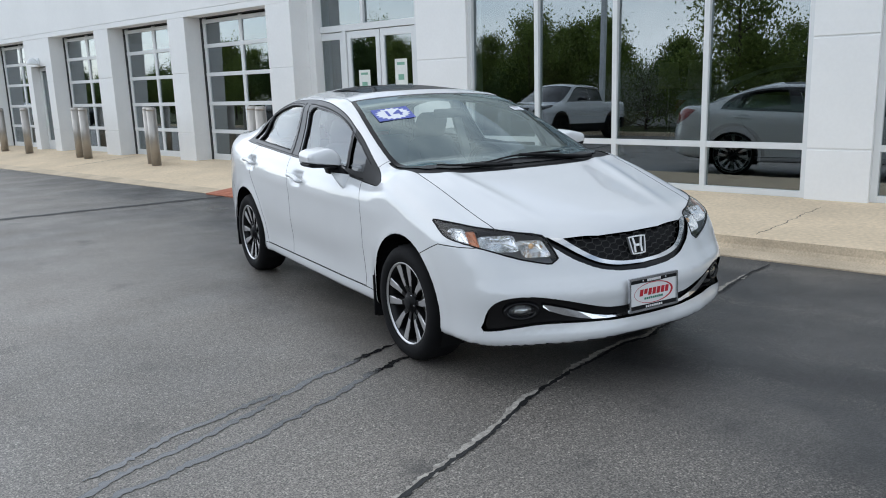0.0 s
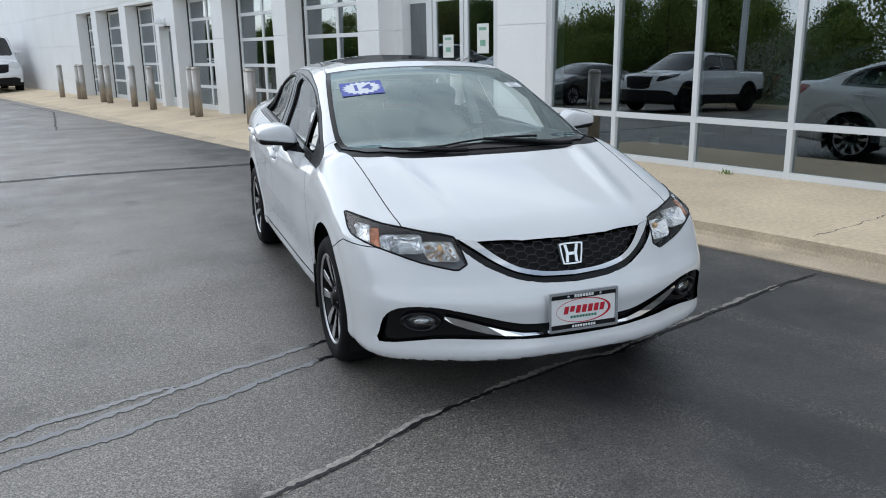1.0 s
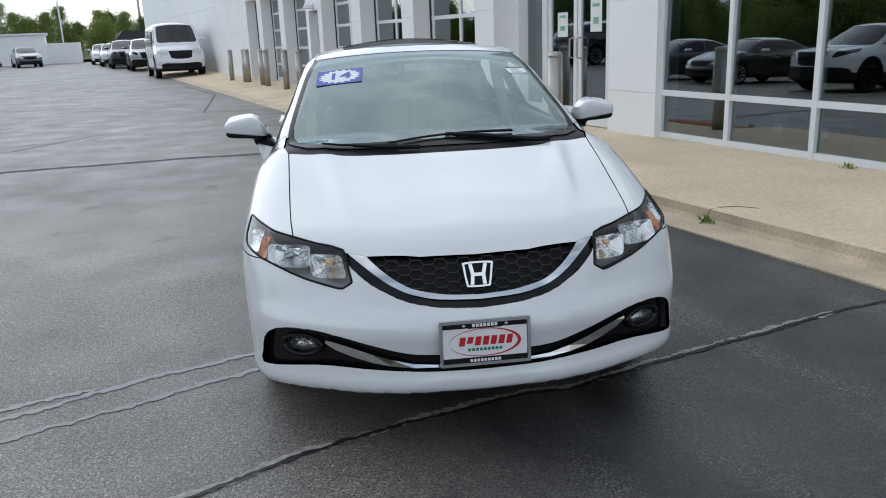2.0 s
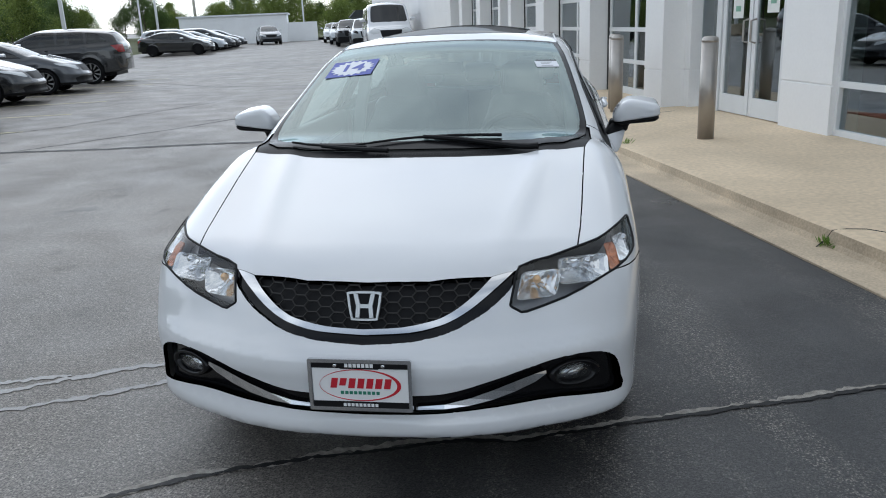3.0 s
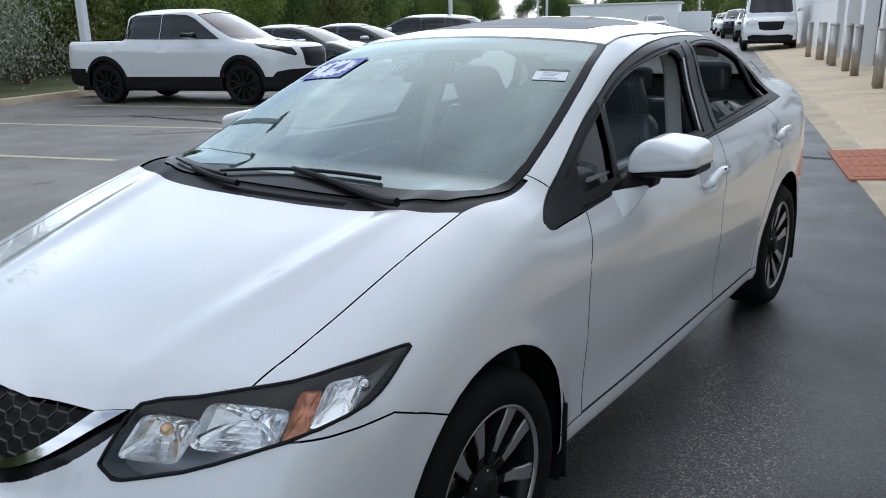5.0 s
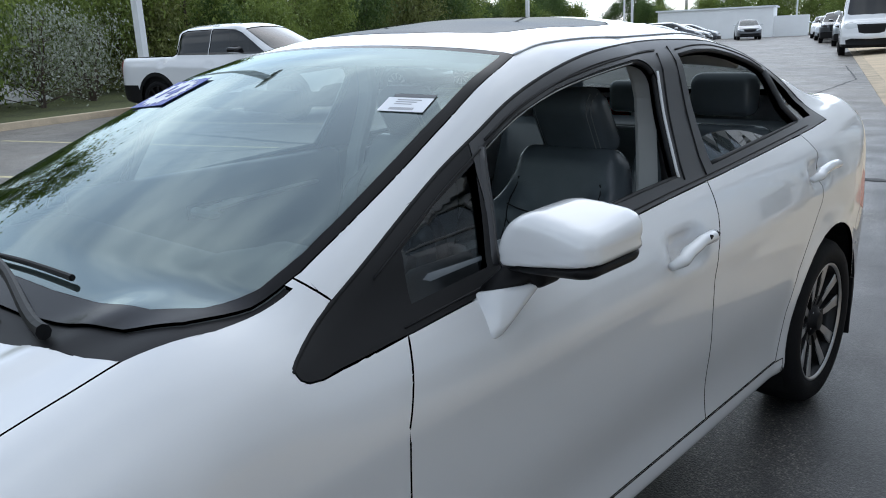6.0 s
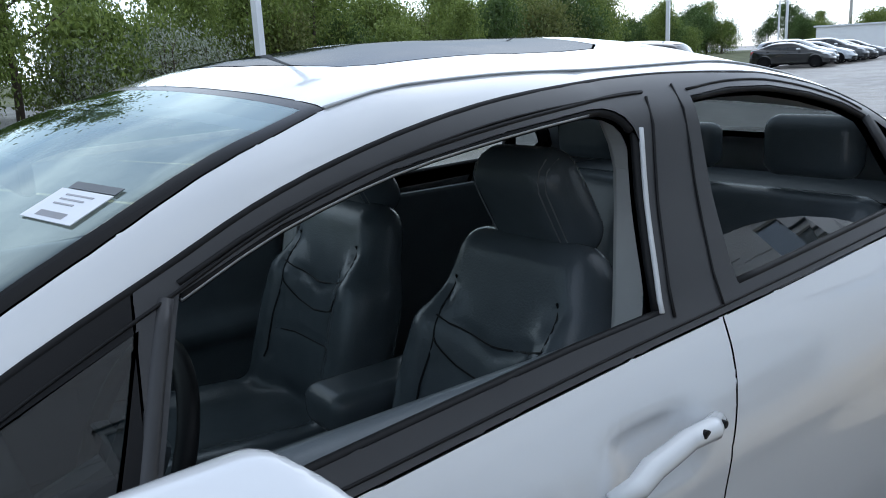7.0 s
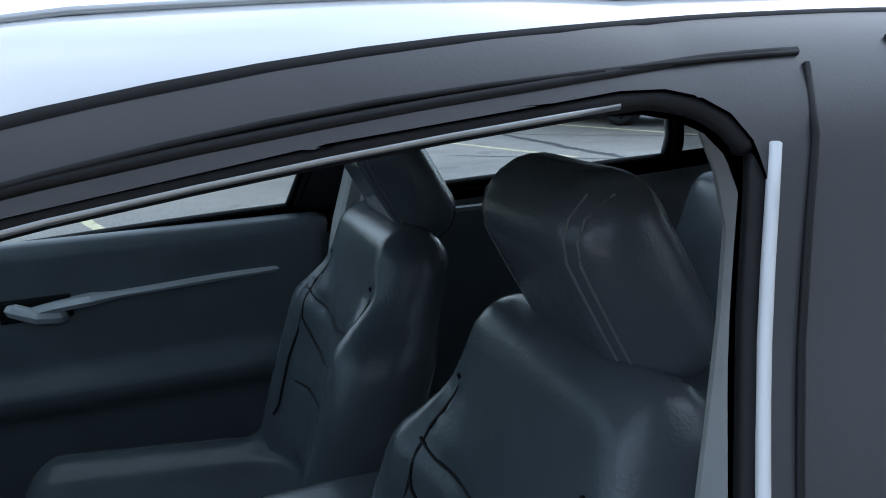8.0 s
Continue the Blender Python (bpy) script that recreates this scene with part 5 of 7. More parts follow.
part("grille_mesh", hexes, GRILLE_EDGE, grille)

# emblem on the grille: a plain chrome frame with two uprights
em = front_point(shape, 0, 0.652, -0.004)
EM = Matrix.Translation(em) @ pose(0, 0, 0, 76, 0, 0)


def ring_shape(bm, outer, inner_pts, depth, m):
    n = len(outer)
    o0 = [bm.verts.new(m @ Vector((x, y, 0))) for x, y in outer]
    o1 = [bm.verts.new(m @ Vector((x, y, depth))) for x, y in outer]
    i0 = [bm.verts.new(m @ Vector((x, y, 0))) for x, y in inner_pts]
    i1 = [bm.verts.new(m @ Vector((x, y, depth))) for x, y in inner_pts]
    for k in range(n):
        j = (k + 1) % n
        bm.faces.new((o1[k], o1[j], i1[j], i1[k]))
        bm.faces.new((o0[k], o0[j], o1[j], o1[k]))
        bm.faces.new((i1[k], i1[j], i0[j], i0[k]))
    return bm


frame_pts = smooth_outline([(-0.046, 0.045), (0.046, 0.045), (0.054, 0.030), (0.044, -0.034), (0.034, -0.044), (-0.034, -0.044), (-0.044, -0.034), (-0.054, 0.030)], 3)
badge = part("badge", prism(bmesh.new(), [(x * 0.94, y * 0.94) for x, y in frame_pts], 0.006, EM), BLACK, car, "black badge with a chrome frame")
part("badge_frame", ring_shape(bmesh.new(), frame_pts, [(x * 0.86, y * 0.86) for x, y in frame_pts], 0.014, EM), BADGE_METAL, badge)
for s in (-1, 1):
    part("badge_upright", prism(bmesh.new(), [(s * 0.034, 0.038), (s * 0.021, 0.038), (s * 0.013, 0.004), (s * 0.016, -0.036), (s * 0.029, -0.036), (s * 0.026, 0.0)][::s], 0.013, EM), BADGE_METAL, badge)
part("badge_bar", prism(bmesh.new(), [(-0.015, -0.006), (0.015, -0.006), (0.015, 0.006), (-0.015, 0.006)], 0.012, EM), BADGE_METAL, badge)

# headlamps: lens, bezel, reflectors
for s, me in ((1, panel_mesh("headlamp", body, N["headlamp"], LAMP_GREY, side=1, offset=-0.085, inset=0, depth=0.0)), (-1, panel_mesh("headlamp", body, N["headlamp"], LAMP_GREY, side=-1, offset=-0.085, inset=0, depth=0.0))):
    lamp = part("headlamp", me, None, car, "headlamp with clear lens, bright reflectors and an amber side")
    part("lens", panel_mesh("lens", body, N["headlamp"], LAMP_LENS, side=s, inset=0.002, depth=0.0), None, lamp)
    rim_line = [(t0, z0) for t0, z0 in LAMP]
    path = []
    for t0, z0 in smooth_outline(rim_line + rim_line[:1], 2, False):
        p, n = on_body(shape, (t0 * 0.70711 + 1.6, t0 * 0.70711 - 1.6, z0), (-1, 1, 0), 1.8)
        path.append(Vector((p.x * s, p.y, p.z)))
    part("lamp_seal", tube(bmesh.new(), path, 0.0042, 6), BLACK, lamp, smooth=True)

    def bowl(t0, z0, w, hgt, depth, mat, name, skew=0.35):
        """An open reflector dish of rounded square outline, fluted, just behind the lens."""
        bm = bmesh.new()
        n_rim = 20
        rim_pts = []
        for k in range(n_rim):
            ang = (k + 0.5) * math.tau / n_rim
            du = math.copysign(abs(math.cos(ang)) ** 0.30, math.cos(ang))
            dv = math.copysign(abs(math.sin(ang)) ** 0.30, math.sin(ang))
            tt, zz = t0 + du * w + dv * hgt * skew, z0 + dv * hgt
            p, n = on_body(shape, (tt * 0.70711 + 1.6, tt * 0.70711 - 1.6, zz), (-1, 1, 0), 1.8)
            rim_pts.append(p - n * 0.012)
        c = sum(rim_pts, Vector()) / n_rim
        inward = Vector((-0.45, 0.89, 0))
        rings = [rim_pts]
        for f, g in ((0.92, 0.25), (0.80, 0.5), (0.62, 0.75), (0.40, 0.93), (0.2, 1.0)):
            rings.append([c + (p - c) * f + inward * (depth * g + (0.0025 if k % 2 else 0)) for k, p in enumerate(rim_pts)])
        vs = [[bm.verts.new((p.x * s, p.y, p.z)) for p in r] for r in rings]
        for a, b in zip(vs, vs[1:]):
            for k in range(n_rim):
                bm.faces.new((a[k], a[(k + 1) % n_rim], b[(k + 1) % n_rim], b[k]))
        bm.faces.new(vs[-1])
        return part(name, bm, mat, lamp)

    bowl(-1.055, 0.688, 0.062, 0.038, 0.050, LAMP_BOWL, "main_reflector", 0.75)
    bowl(-0.895, 0.716, 0.084, 0.036, 0.050, LAMP_BOWL, "dip_reflector", 0.6)
    bowl(-0.772, 0.738, 0.024, 0.035, 0.020, AMBER, "amber_reflector", 0.6)
    bowl(-0.700, 0.750, 0.042, 0.031, 0.030, LAMP_BOWL, "side_reflector", 0.7)
    for t0, z0 in ((-1.05, 0.69), (-0.87, 0.725), (-0.66, 0.755)):
        p, n = on_body(shape, (t0 * 0.70711 + 1.6, t0 * 0.70711 - 1.6, z0), (-1, 1, 0), 1.8)
        p = p + Vector((-0.45, 0.89, 0)) * 0.035
        bulb = bmesh.new()
        bmesh.ops.create_uvsphere(bulb, u_segments=12, v_segments=8, radius=0.014, matrix=Matrix.Translation((p.x * s, p.y, p.z)))
        part("bulb", bulb, BULB_WARM if t0 < -1 else CHROME, lamp, smooth=True)

# fog lamps and the bright strip across the intake
for s in (1, -1):
    p = front_point(shape, 0.655, 0.405, -0.028)
    n = Vector((0.42 * s, -0.90, 0.05)).normalized()
    m = Matrix.Translation((p.x * s, p.y, p.z)) @ n.to_track_quat("Z", "Y").to_matrix().to_4x4() @ Matrix.Diagonal((1.45, 0.72, 1, 1))
    fog = part("fog_lamp", lathe(bmesh.new(), [(0.062, -0.004), (0.060, 0.016), (0.052, 0.022), (0.044, 0.014), (0.041, 0.004)], 32, m, False), GLOSS_BLACK, intake, "oval fog lamp in a black bezel", smooth=True)
    dish = part("fog_dish", lathe(bmesh.new(), [(0.042, 0.006), (0.032, -0.014), (0.014, -0.022)], 28, m), LAMP_BOWL, intake, "bright fog lamp reflector", smooth=True)
    part("fog_lens", lathe(bmesh.new(), [(0.042, 0.008), (0.03, 0.014), (0.012, 0.017)], 28, m), LAMP_LENS, intake, smooth=True)
    strip = bmesh.new()
    rows = []
    for x, z0, z1 in ((0.16, 0.346, 0.338), (0.25, 0.352, 0.340), (0.33, 0.366, 0.346), (0.40, 0.386, 0.358), (0.47, 0.408, 0.376), (0.53, 0.424, 0.398), (0.565, 0.431, 0.422)):
        a, b = front_point(shape, x, z0, -0.016), front_point(shape, x, z1, -0.012)
        rows.append([strip.verts.new((q.x * s, q.y, q.z)) for q in (a, b, b + Vector((0, 0.02, -0.003)))])
    for a, b in zip(rows, rows[1:]):
        for k in range(2):
            strip.faces.new((a[k], b[k], b[k + 1], a[k + 1]) if s > 0 else (a[k + 1], b[k + 1], b[k], a[k]))
    part("bright_strip", strip, CHROME, intake, "chrome strip swept over the intake")

# number plate: plain bars stand for the dealer's lettering
PLATE_WHITE = material("plate_white", (0.78, 0.78, 0.78), 0.35)
PLATE_RED = material("plate_red", (0.50, 0.015, 0.03), 0.4)
PLATE_GREEN = material("plate_green", (0.03, 0.20, 0.13), 0.4)
PM = Matrix.Translation((0, -2.262, 0.438)) @ pose(0, 0, 0, 88, 0, 0) @ Matrix.Translation((0, 0, 0.012))
plate = part("number_plate", boxes(((-0.150, -0.076, -0.006), (0.150, 0.076, 0.004)), bevel=0.002), PLATE_WHITE, car, "white dealer plate with a red oval in a chrome frame", m=PM)
outer = smooth_outline([(-0.158, 0.084), (0.158, 0.084), (0.162, 0.080), (0.162, -0.080), (0.158, -0.084), (-0.158, -0.084), (-0.162, -0.080), (-0.162, 0.080)], 1)
part("plate_frame", ring_shape(bmesh.new(), outer, [(x * 0.935, y * 0.86) for x, y in outer], 0.012, Matrix.Translation((0, 0, -0.004))), CHROME, plate)
part("plate_band", boxes(((-0.150, -0.0745, 0.004), (0.150, -0.054, 0.0062)), ((-0.150, 0.055, 0.004), (-0.06, 0.0745, 0.0062)), ((0.06, 0.055, 0.004), (0.150, 0.0745, 0.0062)), ((-0.06, 0.053, 0.004), (0.06, 0.0745, 0.0062))), BLACK, plate)
oval = [(0.128 * math.cos(k * math.tau / 40), 0.052 * math.sin(k * math.tau / 40)) for k in range(40)]
part("red_oval", ring_shape(bmesh.new(), oval, [(x * (0.972 if x < 0 else 0.93) - 0.003, y * 0.945) for x, y in oval], 0.0055, Matrix()), PLATE_RED, plate)
for k in range(7):
    x0, z0 = -0.094 + k * 0.028, -0.010 if k != 1 else -0.002
    part("red_bar", prism(bmesh.new(), [(x0, z0), (x0 + 0.020, z0), (x0 + 0.026, 0.022), (x0 + 0.006, 0.022)], 0.0018, Matrix.Translation((0, 0, 0.004))), PLATE_RED, plate)
small = bmesh.new()
for k in range(9):
    box(small, (-0.062 + k * 0.014, -0.030, 0.004), (-0.062 + k * 0.014 + 0.010, -0.020, 0.0055))
part("green_bars", small, PLATE_GREEN, plate)
white = bmesh.new()
for k in range(9):
    box(white, (-0.055 + k * 0.0125, -0.0695, 0.0062), (-0.055 + k * 0.0125 + 0.009, -0.0595, 0.0072))
part("white_bars", white, PLATE_WHITE, plate)
white = bmesh.new()
for k in range(7):
    box(white, (-0.045 + k * 0.0132, 0.0585, 0.0062), (-0.045 + k * 0.0132 + 0.0098, 0.0705, 0.0072))
part("white_bars", white, PLATE_WHITE, plate)
for x in (-0.075, 0.075):
    part("plate_screw", lathe(bmesh.new(), [(0.006, 0.006), (0.006, 0.010), (0.003, 0.0115)], 12, Matrix.Translation((x, 0.064, 0))), CHROME, plate)

# mirrors
def mirror_field(x, y, z):
    u, w = x - 0.949, z - 1.046
    f = rounded((x, y, z), (0.949, -0.475, 1.046), (0.110, 0.098, 0.068), 0.040)
    f = smax(f, 0.24 * u + 0.96 * w - 0.10 * (y + 0.475) - 0.060, 0.03)
    f = smax(f, -0.72 * u + 0.69 * w - 0.078, 0.03)
    f = f + 0.003 * bell(z, 1.027 + 0.14 * u, 0.005)
    f = smax(f, 0.978 + 0.13 * u - z, 0.022)
    return smax(f, y + 0.405 - 0.35 * u, 0.012)


mirror_cap = solid("mirror_cap", lambda x, y, z: smax(mirror_field(x, y, z), 1.010 + 0.14 * (x - 0.949) - z, 0.006), (0.80, -0.62, 0.94), (1.09, -0.33, 1.15), 0.009, PAINT)
mirror_base = solid("mirror_base", lambda x, y, z: smin(smax(mirror_field(x, y, z) + 0.004, z - 1.007 - 0.14 * (x - 0.949), 0.005), rounded((x, y, z), (0.868, -0.475, 0.972), (0.045, 0.040, 0.028), 0.018), 0.03), (0.74, -0.62, 0.90), (1.09, -0.33, 1.03), 0.009, BLACK)


def foot_plate(points, mat, name):
    """A smooth-edged fin: the hull of a few corners, bevelled."""
    bm = bmesh.new()
    for p in points:
        bm.verts.new(p)
    made = bmesh.ops.convex_hull(bm, input=bm.verts)
    bmesh.ops.dissolve_limit(bm, angle_limit=0.05, verts=bm.verts, edges=bm.edges)
    bmesh.ops.bevel(bm, geom=list(bm.edges), offset=0.008, segments=3, affect="EDGES", profile=0.5)
    bmesh.ops.recalc_face_normals(bm, faces=bm.faces)
    return mesh_of(name, bm, mat, True)


mirror_foot = foot_plate([(0.825, -0.60, 0.855), (0.872, -0.592, 0.862), (0.800, -0.590, 0.938), (0.852, -0.565, 0.950), (0.905, -0.505, 0.958), (0.885, -0.455, 0.955), (0.80, -0.44, 0.93), (0.815, -0.47, 0.875)], PAINT, "mirror_foot")
mirror_shoe = foot_plate([(0.795, -0.585, 0.934), (0.85, -0.562, 0.948), (0.905, -0.506, 0.955), (0.886, -0.452, 0.953), (0.80, -0.44, 0.935), (0.84, -0.52, 0.992), (0.895, -0.50, 0.990), (0.885, -0.455, 0.990), (0.83, -0.45, 0.990)], BLACK, "mirror_shoe")
mirror_glass = boxes(((0.885, -0.402, 1.000), (1.010, -0.398, 1.070)), bevel=0.001)
glass_me = mesh_of("mirror_glass", mirror_glass, CHROME)
for s in (1, -1):
    flip = Matrix.Diagonal((s, 1, 1, 1))
    holder = part("door_mirror", mirror_cap, None, car, "white door mirror with black underside", m=flip)
    part("mirror_base", mirror_base, None, holder)
    part("mirror_foot", mirror_foot, None, holder)
    part("mirror_shoe", mirror_shoe, None, holder)
    part("mirror_glass", glass_me, None, holder)

# door handles
def grip(y0, y1, z0, z1):
    path = [side_point(shape, y0 + (y1 - y0) * t, z0 + (z1 - z0) * t, 0.012 + 0.026 * math.sin(math.pi * t) ** 0.6 + (0.006 if 0 < t < 1 else 0)) for t in (0, 0.12, 0.3, 0.5, 0.7, 0.88, 1)]
    return tube(bmesh.new(), path, [0.012, 0.018, 0.0195, 0.0185, 0.0180, 0.0190, 0.015], 14, 0.85)


for y0, y1, z0, z1 in ((0.060, 0.305, 0.842, 0.874), (1.075, 1.32, 0.893, 0.916)):
    me = mesh_of("door_handle", grip(y0, y1, z0, z1), PAINT, True)
    for s in (1, -1):
        hnd = part("door_handle", me, None, car, "white pull handle", m=Matrix.Diagonal((s, 1, 1, 1)))
        if y0 < 1 and s > 0:
            for y2, r2 in ((0.262, 0.0085), (0.292, 0.006)):
                q = side_point(shape, y2, 0.842 + 0.1306 * (y2 - 0.06), 0.050 if y2 < 0.28 else 0.036)
                part("key_lock", lathe(bmesh.new(), [(r2, -0.02), (r2, 0.003), (r2 * 0.6, 0.004)], 14, Matrix.Translation(q) @ pose(0, 0, 0, 0, 90, 0)), BLACK, hnd)

# wipers
for path, sizes in (([(0.51, -1.240), (0.40, -1.222), (0.20, -1.178), (0.03, -1.152)], (0.012, 0.008)), ([(-0.25, -1.205), (-0.05, -1.166), (0.15, -1.142), (0.355, -1.126)], (0.004, 0.006)),
                    ([(-0.10, -1.262), (-0.25, -1.238), (-0.40, -1.198)], (0.010, 0.007)), ([(-0.54, -1.160), (-0.38, -1.196), (-0.20, -1.225)], (0.004, 0.006))):
    line = smooth_outline(path, 4, False)
    widths = [sizes[0] + (sizes[1] - sizes[0]) * k / (len(line) - 1) for k in range(len(line))]
    part("wiper", tube(bmesh.new(), [top_point(shape, x, y, 0.011) for x, y in line], widths, 8, 1.1), BLACK, car, "black windscreen wiper")

slots = bmesh.new()
for k in range(40):
    x = -0.16 + k * 0.0125
    a, b = top_point(shape, x, -1.300 + 0.18 * x * x + 0.016, -0.0045), top_point(shape, x, -1.300 + 0.18 * x * x + 0.034, -0.0045)
    tube(slots, [a, b], 0.0022, 4)
part("cowl_grid", slots, RUBBER, car, "fine slots in the cowl")

# stickers on the windscreen
STICKER_BLUE = material("sticker_blue", (0.09, 0.12, 0.44), 0.5)
STICKER_WHITE = material("sticker_white", (0.80, 0.82, 0.86), 0.5)
SM = frame_at(shape, -0.438, -0.465, -5, 0.0015)
sticker = thing("year_sticker", SM, "blue windscreen sticker with a white starburst and the figures 14", "sticker")
part("sticker_back", boxes(((-0.122, -0.086, 0), (0.122, 0.086, 0.001))), STICKER_BLUE, sticker)
burst = [((0.116 if k % 2 == 0 else 0.094) * math.cos(k * math.tau / 36), (0.083 if k % 2 == 0 else 0.066) * math.sin(k * math.tau / 36)) for k in range(36)]
part("starburst", prism(bmesh.new(), burst, 0.0012, Matrix.Translation((0, 0, 0.0012))), STICKER_WHITE, sticker)
text = bpy.data.curves.new("figures", "FONT")
text.body, text.size, text.align_x, text.align_y, text.extrude, text.offset = "14", 0.105, "CENTER", "CENTER", 0.0005, 0.0022
text.materials.append(STICKER_BLUE)
ob = new("figures", text)
ob.parent, ob.matrix_basis = sticker, Matrix.Translation((0, 0, 0.0034)) @ Matrix.Diagonal((1.25, 1, 1, 1))
LM = frame_at(shape, 0.525, -0.455, 14, 0.0015)
label_ob = thing("stock_label", LM, "small white stock label with black bars on the windscreen", "label")
part("label_sheet", boxes(((-0.055, -0.034, 0), (0.055, 0.026, 0.001))), STICKER_WHITE, label_ob)
part("label_header", boxes(((-0.045, 0.028, 0), (0.055, 0.042, 0.001))), TRIM, label_ob)
PRINT = material("faint_print", (0.42, 0.42, 0.44), 0.8)
for k in range(3):
    part("print_line", boxes(((-0.028, 0.014 - k * 0.009, 0.001), (0.030 - 0.008 * k, 0.0165 - k * 0.009, 0.0018))), PRINT, label_ob)
code = bmesh.new()
for k in range(14):
    box(code, (-0.03 + k * 0.0042, -0.028, 0.001), (-0.03 + k * 0.0042 + 0.0022, -0.018, 0.0018))
part("bar_code", code, PRINT, label_ob)

# wheels, arches, flaps
kit = wheel_meshes()
for sx in (1, -1):
    for cy in (-1.335, 1.335):
        add_wheel(car, kit, sx * 0.762, cy, 0.315, sx, turn=(8 if cy < 0 else -14) * sx)
        liner = bmesh.new()
        rows = []
        for k in range(25):
            a = math.radians(-25 + 230 * k / 24)
            rows.append([liner.verts.new((sx * x, cy + 0.385 * math.cos(a), 0.325 + 0.385 * math.sin(a))) for x in (0.862, 0.50)])
        for a, b in zip(rows, rows[1:]):
            liner.faces.new((a[0], a[1], b[1], b[0]))
        liner.faces.new([r[1] for r in rows])
        part("wheel_arch", liner, BLACK, car, "black wheel arch liner")
        y0 = cy + (0.375 if cy < 0 else 0.345)
        part("mud_flap", boxes(((min(sx * 0.68, sx * 0.868), y0, 0.16), (max(sx * 0.68, sx * 0.868), y0 + 0.012, 0.40)), bevel=0.004), BLACK, car, "black mud flap")

# ---- cabin ----
part("cabin_floor", boxes(((-0.76, -1.05, 0.26), (0.76, 1.5, 0.30)), ((-0.74, -1.04, 0.30), (0.74, -1.0, 0.90)), ((-0.70, 1.42, 0.30), (0.70, 1.46, 1.0))), TRIM, car, "dark cabin floor and bulkheads")
part("parcel_shelf", boxes(((-0.66, 1.40, 0.985), (0.66, 1.80, 1.0)), bevel=0.004), TRIM, car, "dark rear parcel shelf")
lining = panel_mesh("headliner", body, N["roof_panel"], CLOTH, side=0, offset=-0.045, inset=-0.03, depth=-0.02)
part("headliner", lining, None, car, "grey cloth headliner")
dash = solid("dashboard", lambda x, y, z: smin(rounded((x, y, z), (0, -0.86, 0.80), (0.735, 0.20, 0.14), 0.06), smin(rounded((x, y, z), (0.36, -0.66, 0.905), (0.20, 0.12, 0.05), 0.045), rounded((x, y, z), (0.0, -0.66, 0.66), (0.15, 0.10, 0.22), 0.05), 0.05), 0.05), (-0.8, -1.15, 0.40), (0.8, -0.48, 1.02), 0.03, DASH)
part("dashboard", dash, None, car, "dark moulded dashboard")
part("centre_screen", boxes(((-0.10, -0.565, 0.74), (0.10, -0.556, 0.85)), bevel=0.003), GLOSS_BLACK, car, "dark glossy centre display")

WM = Matrix.Translation((0.36, -0.395, 0.86)) @ pose(0, 0, 0, 64, 0, 0)
wheel_rim = bmesh.new()
tube(wheel_rim, [WM @ Vector((0.182 * math.cos(k * math.tau / 40), 0.178 * math.sin(k * math.tau / 40), 0)) for k in range(41)], 0.0155, 10)
steering = part("steering_wheel", wheel_rim, BLACK, car, "black leather steering wheel", smooth=True)
part("hub", boxes(((-0.075, -0.055, -0.03), (0.075, 0.055, 0.012)), bevel=0.02), TRIM, steering, m=WM)
for ang in (0, 180, 250, 290):
    a = radians(ang)
    part("spoke", tube(bmesh.new(), [WM @ Vector((0.05 * math.cos(a), 0.04 * math.sin(a), -0.005)), WM @ Vector((0.18 * math.cos(a), 0.176 * math.sin(a), 0))], 0.014, 8, 0.5), SILVER if ang > 200 else TRIM, steering)
part("column", tube(bmesh.new(), [(0.36, -0.42, 0.84), (0.36, -0.72, 0.74)], 0.045, 12), TRIM, steering)


def seat_field(x, y, z):
    p = (x, y, z)
    cushion = rounded(p, (0, -0.045, 0.470), (0.235, 0.275, 0.075), 0.055, -0.10)
    cushion = smin(cushion, rounded(p, (0.215, -0.04, 0.505), (0.045, 0.25, 0.06), 0.04, -0.10), 0.05)
    cushion = smin(cushion, rounded(p, (-0.215, -0.04, 0.505), (0.045, 0.25, 0.06), 0.04, -0.10), 0.05)
    taper = np.clip((z - 0.70) / 0.34, 0, 1)
    ax = np.abs(x) * (1 + 0.32 * taper ** 2)
    back = rounded((ax, y, z), (0, 0.335, 0.785), (0.245, 0.064, 0.285), 0.062, -0.30)
    bolster = rounded((ax, y, z), (0.205, 0.262, 0.705), (0.045, 0.058, 0.18), 0.042, -0.30)
    f = smin(back, bolster, 0.11)
    f = f + 0.008 * bell(z - 0.35 * np.abs(x), 0.83, 0.012) * bell(x, 0, 0.16) + 0.006 * bell(z + 0.0 * x, 0.70, 0.010) * bell(x, 0, 0.15)
    f = f + 0.008 * bell(np.abs(x), 0.155, 0.012) * ((z > 0.62) & (z < 0.96))
    return smin(f, cushion, 0.05)


def rest_field(x, y, z):
    ax = np.abs(x) * (1 + 0.12 * np.clip((z - 1.10) / 0.16, 0, 1) ** 2)
    f = rounded((ax, y, z), (0, 0.400, 1.128), (0.130, 0.060, 0.122), 0.058, 0.50)
    return f + 0.003 * bell(np.abs(x), 0.098, 0.005)


